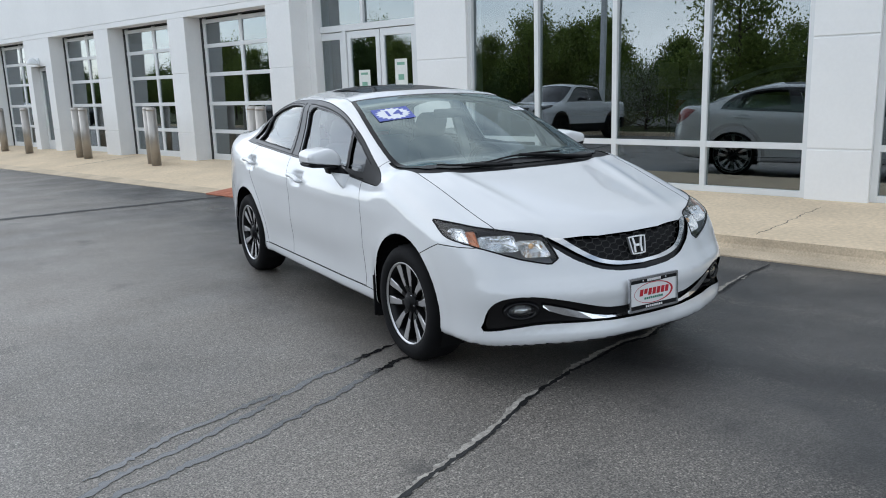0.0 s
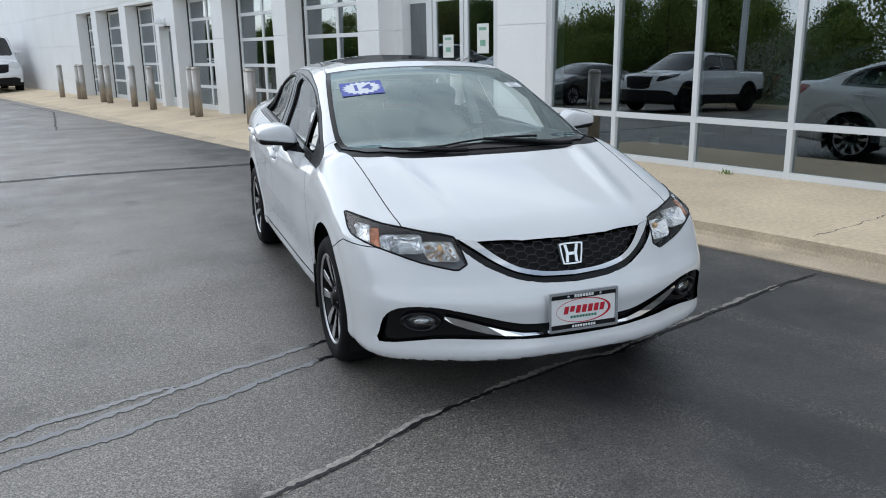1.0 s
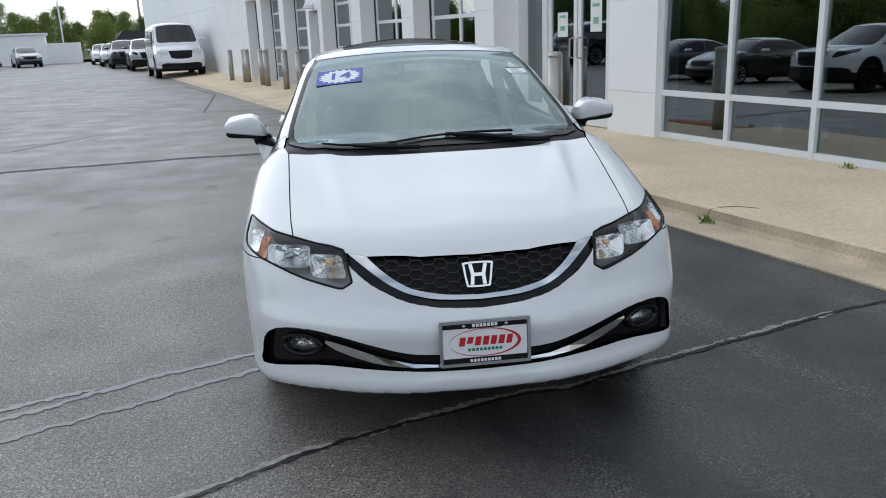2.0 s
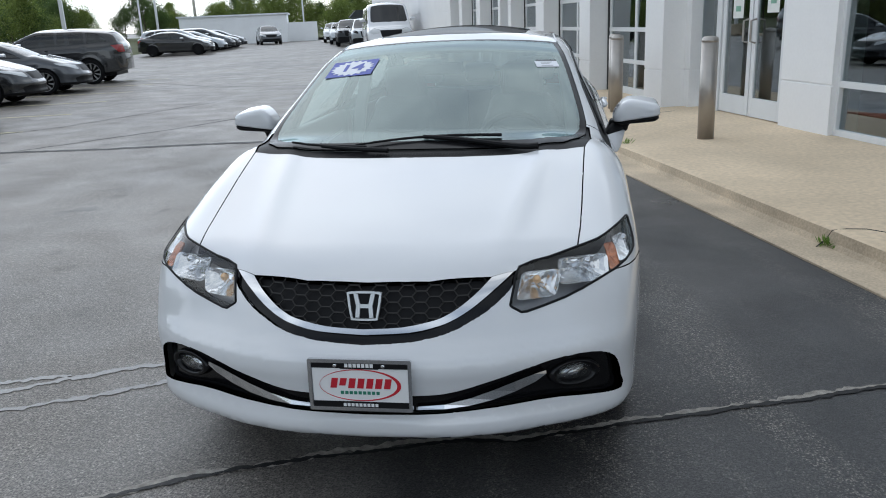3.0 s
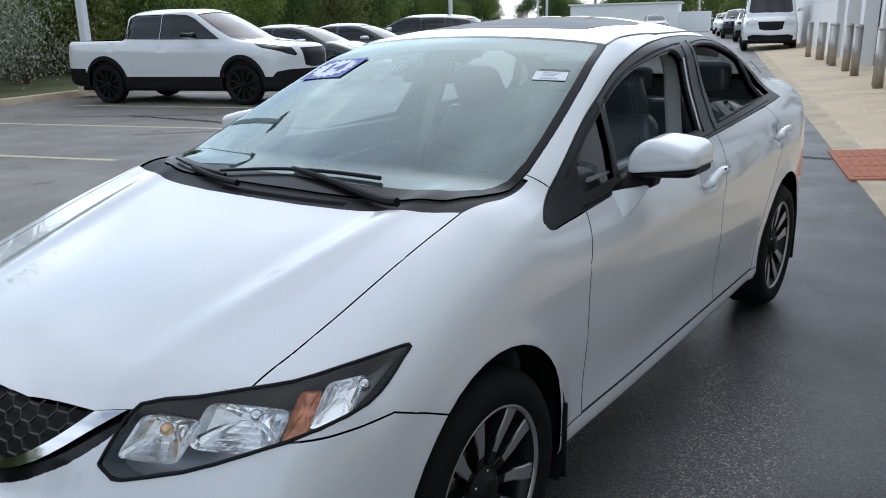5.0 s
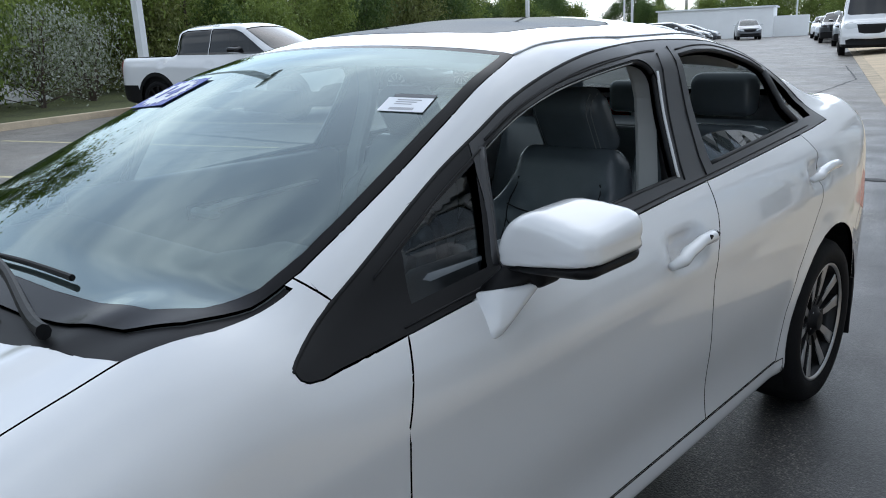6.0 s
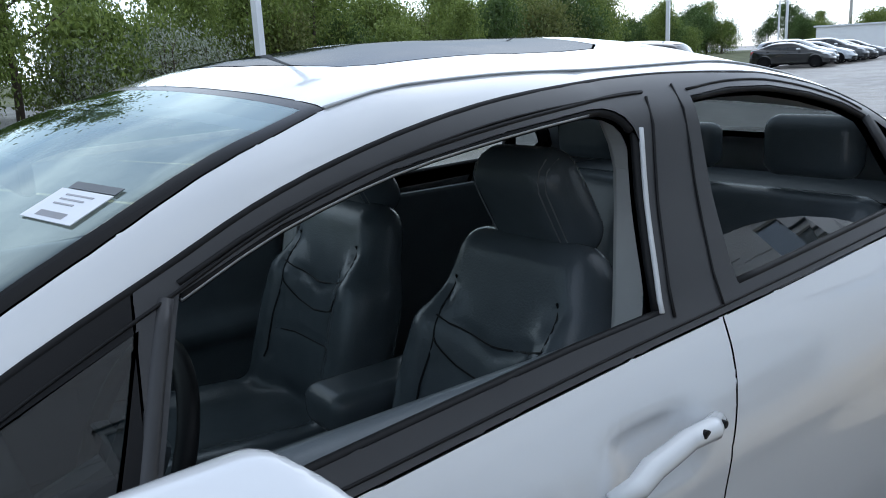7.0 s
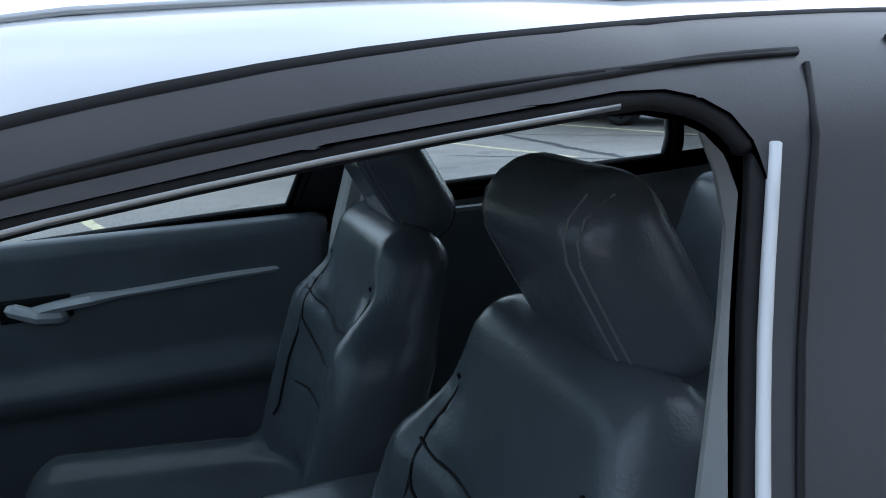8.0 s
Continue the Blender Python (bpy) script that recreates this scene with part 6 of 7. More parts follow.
seat_me = solid("seat", seat_field, (-0.34, -0.42, 0.36), (0.34, 0.56, 1.12), 0.016, LEATHER)
rest_me = solid("headrest", rest_field, (-0.18, 0.24, 0.96), (0.18, 0.56, 1.3), 0.012, LEATHER)
STITCH = material("grey_stitching", (0.16, 0.17, 0.18), 0.7)
for x0, y0, who in ((0.355, 0.028, "driver's"), (-0.355, 0.025, "front passenger's")):
    seat = part("seat", seat_me, None, car, "black leather " + who + " seat with stitched panels", m=Matrix.Translation((x0, y0, 0)))
    part("headrest", rest_me, None, seat, m=Matrix.Translation((0, 0.02, 0)))
    for dx in (-0.055, 0.055):
        part("headrest_post", tube(bmesh.new(), [(dx, 0.475, 0.98), (dx, 0.482, 1.08)], 0.0065, 10), CHROME, seat)
        part("post_collar", lathe(bmesh.new(), [(0.018, 0.0), (0.018, 0.012), (0.010, 0.016)], 14, Matrix.Translation((dx, 0.475, 1.022))), TRIM, seat)
    for dx in (-0.104, -0.092, 0.092, 0.104):
        seam = [on_body(rest_field, (dx, 0.1, zz), (0, 1, 0), 0.6)[0] for zz in np.linspace(1.04, 1.225, 10)]
        part("stitching", tube(bmesh.new(), [p + Vector((0, -0.0005, 0)) for p in seam], 0.0016, 5), STITCH, seat, m=Matrix.Translation((0, 0.02, 0)))
    for pts in ([(-0.16, 0.885), (-0.08, 0.858), (0, 0.850), (0.08, 0.858), (0.16, 0.885)], [(-0.15, 0.70), (0, 0.695), (0.15, 0.70)]):
        seam = [on_body(seat_field, (px_, -0.2, pz_), (0, 1, 0), 0.8)[0] for px_, pz_ in smooth_outline(pts, 4, False)]
        part("seam", tube(bmesh.new(), [p + Vector((0, -0.0012, 0)) for p in seam], 0.0026, 5), RUBBER, seat)
    for sx in (-1, 1):
        for pts in ([(0.150, 0.965), (0.158, 0.90), (0.150, 0.84), (0.162, 0.74), (0.160, 0.62)], [(0.150, 0.84), (0.09, 0.79), (0.0, 0.775)]):
            seam = [on_body(seat_field, (sx * px_, -0.2, pz_), (0, 1, 0), 0.8)[0] for px_, pz_ in smooth_outline(pts, 4, False)]
            part("seam", tube(bmesh.new(), [p + Vector((0, -0.0012, 0)) for p in seam], 0.0026, 5), RUBBER, seat)
part("console", boxes(((-0.10, -0.55, 0.30), (0.10, 0.42, 0.56)), bevel=0.02), TRIM, car, "dark centre console")
arm = solid("armrest", lambda x, y, z: rounded((x, y, z), (0, 0.27, 0.655), (0.085, 0.175, 0.05), 0.035), (-0.13, 0.05, 0.58), (0.13, 0.48, 0.74), 0.014, LEATHER)
part("armrest", arm, None, car, "black leather centre armrest")
bench_me = solid("rear_bench", lambda x, y, z: smin(rounded((x, y, z), (0, 1.0, 0.46), (0.62, 0.26, 0.10), 0.07), smin(rounded((x, y, z), (0.36, 1.30, 0.76), (0.28, 0.085, 0.28), 0.07, -0.36), rounded((x, y, z), (-0.36, 1.30, 0.76), (0.28, 0.085, 0.28), 0.07, -0.36), 0.03), 0.05), (-0.72, 0.68, 0.32), (0.72, 1.58, 1.08), 0.028, LEATHER)
bench = part("rear_bench", bench_me, None, car, "black leather rear bench")
rear_rest = solid("rear_headrest", lambda x, y, z: rounded((x, y, z), (0, 0, 0.07), (0.135, 0.05, 0.085), 0.045), (-0.19, -0.1, -0.06), (0.19, 0.1, 0.2), 0.018, LEATHER)
for x0, k in ((0.40, 1.0), (-0.40, 1.0), (0.0, 0.8)):
    part("rear_headrest", rear_rest, None, bench, m=Matrix.Translation((x0, 1.44, 1.07)) @ Matrix.Diagonal((k, 1, k, 1)))

for s in (1, -1):
    flip = Matrix.Diagonal((s, 1, 1, 1))
    card = solid("door_card", lambda x, y, z: smin(rounded((x, y, z), (0.745, -0.15, 0.655), (0.028, 0.54, 0.345), 0.02), rounded((x, y, z), (0.73, -0.05, 0.665), (0.045, 0.36, 0.032), 0.025), 0.04), (0.66, -0.75, 0.3), (0.86, 0.45, 1.05), 0.025, CARD) if s > 0 else card
    c = part("door_card", card, None, car, "dark moulded inner door panel", m=flip)
    part("door_trim", tube(bmesh.new(), smooth_outline([(0.728, -0.26, 0.852), (0.722, -0.17, 0.864), (0.722, 0.0, 0.873), (0.724, 0.15, 0.880), (0.73, 0.28, 0.882)], 4, False), [0.008] + [0.028] * 5 + [0.018] * 10 + [0.006], 8, 0.55), DOOR_SILVER, c)
    part("door_pull", tube(bmesh.new(), [(0.735, -0.30, 0.868), (0.715, -0.28, 0.862), (0.708, -0.24, 0.845), (0.715, -0.20, 0.838), (0.735, -0.18, 0.842)], 0.0165, 8), DOOR_SILVER, c)
    part("pull_cup", boxes(((0.712, -0.31, 0.835), (0.724, -0.17, 0.885)), bevel=0.005), BLACK, c)
    rear_card = part("rear_door_card", boxes(((0.685, 0.42, 0.32), (0.712, 1.22, 0.985)), bevel=0.012), TRIM, car, "dark inner rear door panel", m=flip)
    # inside of the middle pillar, with the belt
    pil = bmesh.new()
    rows = []
    for x, y, z in ((0.535, 0.395, 1.335), (0.545, 0.412, 1.302), (0.555, 0.428, 1.255), (0.561, 0.435, 1.212), (0.572, 0.424, 1.14), (0.588, 0.404, 1.06), (0.602, 0.386, 0.99), (0.62, 0.352, 0.80), (0.63, 0.33, 0.40)):
        rows.append([pil.verts.new((x + dx, y + dy, z)) for dx, dy in ((0.07, 0.002), (0.012, 0.0), (0.0, 0.006), (0.0, 0.034), (0.02, 0.05))])
    for a, b in zip(rows, rows[1:]):
        for k in range(4):
            pil.faces.new((a[k], b[k], b[k + 1], a[k + 1]))
    part("pillar_trim", pil, GREY_TRIM, car, "grey inner pillar trim", m=flip)
    belt = [(0.60, 0.47, 1.24), (0.635, 0.46, 1.10), (0.665, 0.45, 0.95), (0.69, 0.44, 0.55)]
    part("seat_belt", tube(bmesh.new(), smooth_outline(belt, 5, False), 0.022, 6, 0.12), BELT_WEB, car, "dark seat belt", m=flip)
part("rear_view_mirror", boxes(((-0.115, -0.44, 1.235), (0.115, -0.415, 1.295)), bevel=0.01), BLACK, car, "black inner mirror")
body.bm.free()


# ---- parked vehicles ----
class WagonShape(SedanShape):
    """A tall five-door car."""
    deck = curve([(-2.3, 0.68), (-2.14, 0.77), (-1.9, 0.835), (-1.6, 0.895), (-1.3, 0.95), (-1.1, 0.975), (-0.9, 0.965), (0.0, 0.985), (0.6, 1.0), (1.3, 1.02), (1.75, 1.03), (2.25, 1.04)])
    roof = curve([(-1.4, 1.39), (-0.25, 1.395), (0.0, 1.424), (0.35, 1.437), (0.9, 1.432), (1.5, 1.40), (2.0, 1.34)])
    backlight = curve([(0.85, 2.27), (1.05, 2.20), (1.25, 2.06), (1.37, 1.92), (1.45, 1.7)])
    narrow = curve([(-1.3, 0.012), (-0.4, 0.0), (0.6, 0.0), (1.4, 0.02), (1.9, 0.05)])


class PickupShape(SedanShape):
    """A crew-cab pickup with a flat-sided bed."""
    deck = curve([(-2.3, 0.84), (-2.16, 0.895), (-1.9, 0.925), (-1.6, 0.945), (-1.3, 0.96), (-1.1, 0.965), (-0.9, 0.955), (0.0, 0.955), (0.6, 0.965), (0.9, 0.985), (2.3, 0.995)])
    nose_lean = curve([(0.15, 0.03), (0.25, 0.0), (0.5, 0.0), (0.7, 0.0), (0.8, 0.012), (0.9, 0.05)])
    roof = curve([(-1.4, 1.42), (-0.5, 1.43), (-0.25, 1.45), (0.35, 1.465), (0.7, 1.46), (1.1, 1.44)])
    screen = curve([(0.9, -1.45), (0.99, -1.30), (1.1, -1.07), (1.25, -0.77), (1.40, -0.44), (1.5, -0.2)])
    backlight = curve([(0.8, 1.12), (1.0, 1.09), (1.25, 1.05), (1.40, 1.02), (1.5, 0.97)])
    narrow = curve([(-1.3, 0.0), (1.9, 0.0)])
    tail_lean = curve([(0.2, 0.06), (0.4, 0.0), (1.1, 0.0)])
    tail = curve([(0, 2.22), (0.6, 2.21), (0.76, 2.18), (0.84, 2.10), (0.9, 1.9)])
    plan = curve([(-2.2, 0.87), (-1.335, 0.88), (2.2, 0.87)])


class VanShape(SedanShape):
    """A delivery van with a short bonnet."""
    deck = curve([(-2.3, 0.70), (-2.14, 0.80), (-1.9, 0.86), (-1.6, 0.90), (-1.3, 0.92), (2.3, 0.93)])
    roof = curve([(-1.8, 1.50), (-1.0, 1.56), (-0.4, 1.60), (0.5, 1.61), (2.2, 1.60)])
    screen = curve([(0.85, -1.80), (0.99, -1.62), (1.2, -1.35), (1.4, -1.10), (1.55, -0.90), (1.65, -0.7)])
    backlight = curve([(0.8, 2.28), (1.6, 2.24), (1.7, 2.2)])
    lean = curve([(0.8, 0.85), (1.0, 0.83), (1.3, 0.79), (1.55, 0.73), (1.65, 0.68)])
    narrow = curve([(-1.8, 0.03), (-0.8, 0.0), (2.2, 0.02)])


GREY_PAINT = material("dark_grey_car_paint", (0.055, 0.060, 0.068), 0.3, metal=0.4, coat=1.0)
BLACK_PAINT = material("black_car_paint", (0.010, 0.011, 0.012), 0.25, coat=1.0)
SILVER_PAINT = material("silver_car_paint", (0.42, 0.45, 0.48), 0.3, metal=0.5, coat=1.0)
LAMP_FLAT = material("lamp_glass_bright", (0.55, 0.57, 0.58), 0.15, coat=1.0)
SEDAN_WIN = [[(-0.86, 0.955), (-0.692, 1.06), (-0.40, 1.19), (-0.166, 1.275), (0.145, 1.335), (0.40, 1.345), (0.42, 1.0), (-0.237, 0.965)], [(0.50, 1.345), (0.874, 1.335), (1.15, 1.27), (1.42, 1.14), (1.47, 1.06), (0.703, 1.015), (0.48, 1.005)]]
WAGON_WIN = [[(-0.86, 0.97), (-0.692, 1.06), (-0.40, 1.19), (-0.166, 1.275), (0.145, 1.335), (0.40, 1.345), (0.42, 1.01), (-0.237, 0.985)], [(0.50, 1.345), (0.95, 1.345), (1.18, 1.33), (1.22, 1.04), (0.48, 1.015)], [(1.27, 1.325), (1.55, 1.29), (1.80, 1.15), (1.83, 1.08), (1.30, 1.045)]]
PICKUP_WIN = [[(-0.93, 0.985), (-0.80, 1.06), (-0.58, 1.19), (-0.40, 1.30), (-0.25, 1.355), (0.05, 1.375), (0.233, 1.375), (0.236, 0.995)], [(0.244, 1.375), (0.78, 1.37), (0.88, 1.33), (0.97, 1.01), (0.247, 0.995)]]
PICKUP_SCREEN = [(x, -1.31 + (y + 1.222) * 0.83) for x, y in SCREEN]
VAN_WIN = [[(-1.35, 0.97), (-1.2, 1.12), (-0.95, 1.36), (-0.80, 1.42), (-0.45, 1.44), (-0.45, 0.98)]]
VAN_SCREEN = [(-0.1, -1.60), (0, -1.60), (0.35, -1.55), (0.60, -1.47), (0.70, -1.38), (0.69, -1.25), (0.66, -0.98), (0.62, -0.86), (0.3, -0.92), (0, -0.945), (-0.1, -0.945)]
BODIES = {}


def vehicle_parts(kind):
    """Panels of one kind of vehicle, in its own unscaled frame, made once."""
    if kind in BODIES:
        return BODIES[kind]
    cls, wins, scr, back = {"sedan": (SedanShape, SEDAN_WIN, SCREEN, BACK), "wagon": (WagonShape, WAGON_WIN, SCREEN, None), "pickup": (PickupShape, PICKUP_WIN, PICKUP_SCREEN, None), "van": (VanShape, VAN_WIN, VAN_SCREEN, None)}[kind]
    field = cls()
    b = Body(field, (0, -2.4, 0.12), (1.0, 2.45, 1.70), 0.05)
    n = 1
    out = []

    def take(name, mat, view, poly, region, both, offset=-0.008):
        nonlocal n
        b.cut(n, view, poly, region)
        out.append((name, mat, n, both, offset))
        n += 1

    take("windscreen", VEHICLE_GLASS, TOPVIEW, scr, lambda c, m: c.z > 0.93 and m.z > 0.2 and c.y < 0.2, False)
    if back:
        take("rear_window", VEHICLE_GLASS, TOPVIEW, back, lambda c, m: c.z > 1.05 and m.z > 0.2, False)
    elif kind == "wagon":
        take("rear_window", VEHICLE_GLASS, FRONT, [(-0.1, 1.06), (0.58, 1.06), (0.50, 1.30), (-0.1, 1.32)], lambda c, m: c.y > 1.5 and m.y > 0.2, False)
    for w in wins:
        take("side_window", VEHICLE_GLASS, SIDE, w, lambda c, m: c.x > 0.45 and m.x > 0.25, True)
    high_nose = 0.11 if kind == "pickup" else 0.05 if kind in ("pickup", "van") else 0.0
    lamp_poly = [(u, z + high_nose) for u, z in LAMP] if kind != "van" else [(-1.2, 0.70), (-0.95, 0.66), (-0.78, 0.72), (-0.85, 0.84), (-1.1, 0.80)]
    take("headlamp", GLOSS_BLACK if kind == "pickup" else LAMP_FLAT, CORNER, lamp_poly, lambda c, m: c.y < -1.4 and c.x > 0.3 and (m.y < -0.1 or m.x > 0.3), True, -0.004)
    grille_poly = [(-0.1, 0.73 + high_nose), (0.42, 0.73 + high_nose), (0.36, 0.58), (0.2, 0.55), (-0.1, 0.545)]
    take("grille", BLACK, FRONT, grille_poly, lambda c, m: c.y < -1.9 and m.y < -0.3, False)
    take("lower_intake", BLACK, FRONT, [(-0.1, 0.42), (0.55, 0.44), (0.72, 0.40), (0.70, 0.30), (-0.1, 0.29)], lambda c, m: c.y < -1.7 and m.y < -0.1, False)
    take("tail_lamp", RED_LENS, SIDE, [(1.95, 0.98), (2.4, 1.0), (2.4, 0.80), (2.15, 0.80)] if kind != "pickup" else [(2.08, 0.96), (2.4, 0.96), (2.4, 0.70), (2.12, 0.70)], lambda c, m: c.x > (0.45 if kind != "pickup" else 0.70), True, 0.002)
    take("sill_trim", BLACK, SIDE, [(-2.5, 0.05), (2.5, 0.05), (2.5, 0.30), (-2.5, 0.30)] if kind != "pickup" else [(-2.5, 0.05), (2.5, 0.05), (2.5, 0.43), (-2.5, 0.43)], lambda c, m: c.z < 0.5, False, 0.001)
    if kind == "pickup":
        take("bed_cover", BLACK, TOPVIEW, [(-0.1, 1.08), (0.72, 1.08), (0.72, 2.12), (-0.1, 2.12)], lambda c, m: m.z > 0.6 and c.z > 0.9, False, -0.06)
    if kind == "pickup":
        for cy in (-1.335, 1.335):
            take("arch_trim", BLACK, SIDE, circle(cy, 0.325, 0.435, 28), lambda c, m: c.x > 0.55, True, 0.004)
        take("bumper_trim", BLACK, SIDE, [(-2.6, 0.40), (-1.85, 0.40), (-1.95, 0.50), (-2.1, 0.53), (-2.6, 0.53)], lambda c, m: c.z < 0.6, False, 0.003)
        take("bumper_trim", BLACK, SIDE, [(2.6, 0.40), (1.72, 0.40), (1.76, 0.56), (2.6, 0.57)], lambda c, m: c.z < 0.62, False, 0.003)
    for cy in (-1.335, 1.335):
        b.cut(REMOVE, SIDE, circle(cy, 0.325, 0.375, 24), lambda c, m: c.x > 0.55)
    b.bm.verts.index_update()
    made = [("body", None, panel_mesh("body", b, 0, PAINT, inset=0.0, depth=0.02))]
    for name, mat, tag, both, off in out:
        if not b.faces(tag):
            continue
        for s in ((1, -1) if both else (0,)):
            made.append((name, mat, panel_mesh(name, b, tag, mat, side=s, inset=0.0, depth=0.0, offset=off)))
    b.bm.free()
    for cy in (-1.335, 1.335):
        made.append(("wheel_arch", BLACK, mesh_of("wheel_arch", boxes(((-0.80, cy - 0.37, 0.2), (0.80, cy + 0.37, 0.72))), BLACK)))
    made.append(("underbody", BLACK, mesh_of("underbody", boxes(((-0.70, -1.9, 0.20), (0.70, 2.0, 0.42))), BLACK)))
    BODIES[kind] = made
    return made


black_mirror = mirror_cap.copy()
black_mirror.materials.clear()
black_mirror.materials.append(GLOSS_BLACK)
KITS = {}


def vehicle(kind, m, paint, label, scale=(1, 1, 1), wheel_r=0.33, dark_wheels=False, group="parked vehicles", kit_spokes=10, near=True):
    """A parked vehicle with its panels and wheels; m stands at the ground midway between its axles."""
    v = thing({"sedan": "car", "wagon": "suv", "pickup": "pickup_truck", "van": "van"}[kind], m, label, {"sedan": "car", "wagon": "suv", "pickup": "pickup truck", "van": "van"}[kind], group)
    size = Matrix.Diagonal((*scale, 1))
    for name, mat, me in vehicle_parts(kind):
        if name == "body":
            me = me.copy()
            me.materials.clear()
            me.materials.append(paint)
        part(name, me, None, v, m=size)
    key = (wheel_r, dark_wheels)
    if key not in KITS:
        KITS[key] = wheel_meshes(wheel_r, 0.23, wheel_r - 0.095, 10, DARK_ALLOY if dark_wheels else ALLOY)
    for s in (1, -1):
        for cy in (-1.335, 1.335):
            if near:
                add_wheel(v, KITS[key], s * (0.87 * scale[0] - 0.105), cy * scale[1], wheel_r, s, detail=False)
            else:
                part("wheel", KITS[key]["tyre"], None, v, m=Matrix.Translation((s * (0.87 * scale[0] - 0.105), cy * scale[1], wheel_r)))
                part("hub_cap", KITS[key]["rim_back"], None, v, m=Matrix.Translation((s * (0.87 * scale[0] - 0.01), cy * scale[1], wheel_r)))
        mm = mirror_cap
        part("door_mirror", mm if kind != "pickup" else black_mirror, None, v, m=Matrix.Diagonal((s * scale[0] * 1.03, scale[1], scale[2], 1)) @ (Matrix.Translation((0, -0.42, 0.03)) if kind == "van" else Matrix()))
    return v


def bay(u, v, turn=0.0, z=0.0):
    """Standing in a bay across the lane, nose towards the building (turn 180: away from it)."""
    return SITE @ Matrix.Translation((v, u, z)) @ pose(0, 0, 0, 0, 0, 90 + turn)


vehicle("pickup", bay(11.05, -9.3), PAINT, "white crew-cab pickup with black wheels, parked nose out", (1.14, 1.19, 1.25), 0.385, True)
vehicle("sedan", bay(16.0, -9.6), BLACK_PAINT, "black saloon parked beside the white pickup", (1.06, 1.06, 1.02), 0.34)
vehicle("sedan", bay(19.3, -9.4, 2), GREY_PAINT, "dark grey saloon parked in the row", (1.06, 1.06, 1.02), 0.34)
vehicle("wagon", bay(23.3, -9.2, 180), BLACK_PAINT, "black sport utility parked with its tail out", (1.11, 1.08, 1.19), 0.37)
vehicle("sedan", bay(50.2, -9.6), BLACK_PAINT, "black saloon at the end of the far row", (1.04, 1.04, 1.02), 0.33, near=False)
vehicle("wagon", bay(53.2, -10.0), SILVER_PAINT, "silver sport utility in the far row", (1.08, 1.06, 1.16), 0.35, near=False)
vehicle("sedan", bay(56.3, -9.4), SILVER_PAINT, "silver saloon in the far row", (1.04, 1.04, 1.02), 0.33, near=False)
vehicle("wagon", bay(59.5, -9.2), GREY_PAINT, "grey sport utility in the far row", (1.08, 1.06, 1.16), 0.35, near=False)
vehicle("sedan", bay(62.7, -9.0), BLACK_PAINT, "black saloon far down the row", (1.04, 1.04, 1.02), 0.33, near=False)
vehicle("sedan", bay(66.0, -8.8), GREY_PAINT, "dark grey saloon far down the row", (1.04, 1.04, 1.02), 0.33, near=False)
vehicle("wagon", bay(72.0, -5.0, -80), GREY_PAINT, "dark sport utility standing far down the lane", (1.08, 1.06, 1.16), 0.35, near=False)
vehicle("van", bay(35.2, 2.65, -90), PAINT, "white delivery van parked along the building", (1.20, 1.3, 1.50), 0.36, group="vehicles along the wall")
vehicle("pickup", bay(47.5, 2.4, -90), SILVER_PAINT, "silver pickup parked behind the van", (1.14, 1.19, 1.25), 0.385, near=False, group="vehicles along the wall")
vehicle("pickup", bay(55.0, 1.7, -90), GREY_PAINT, "grey pickup parked along the wall", (1.14, 1.19, 1.25), 0.385, near=False, group="vehicles along the wall")
vehicle("wagon", bay(62.0, 1.3, -90), SILVER_PAINT, "silver sport utility parked along the wall", (1.08, 1.06, 1.16), 0.35, near=False, group="vehicles along the wall")
vehicle("wagon", bay(69.5, 0.9, -90), PAINT, "white sport utility parked far along the wall", (1.08, 1.06, 1.16), 0.35, near=False, group="vehicles along the wall")
# Added car: at this spot the glass only mirrors the white saloon.
vehicle("sedan", SITE @ Matrix.Translation((6.75, -1.3, 0.135)) @ pose(0, 0, 0, 0, 0, 4), SILVER_PAINT, "silver grey saloon added behind the glass, where the white saloon is mirrored", (1.05, 1.05, 1.02), 0.335, group="showroom")


# ---- showroom and yard ----
WOOD = material("desk_wood", (0.24, 0.12, 0.05), 0.5, vary=0.2, scale=4)
SHADE = material("lamp_shade", (0.55, 0.48, 0.34), 0.9)
ORANGE = material("orange_upholstery", (0.45, 0.14, 0.04), 0.8)
BOXCARD = material("grey_box", (0.35, 0.34, 0.32), 0.8, vary=0.1, scale=6)
for v0, u0 in ((8.2, 1.6), (9.2, 2.6)):
    lamp = thing("floor_lamp", SITE @ Matrix.Translation((v0, u0, 0.13)), "tall floor lamp with a cream drum shade in the showroom", "floor lamp", "showroom lamps")
    part("base", lathe(bmesh.new(), [(0.16, 0), (0.16, 0.02), (0.03, 0.035)], 20), BLACK, lamp)
    part("pole", lathe(bmesh.new(), [(0.014, 0.03), (0.014, 1.25)], 10), STEEL, lamp)
    part("shade", lathe(bmesh.new(), [(0.20, 1.10), (0.155, 1.55)], 24, close=False), SHADE, lamp, smooth=True)
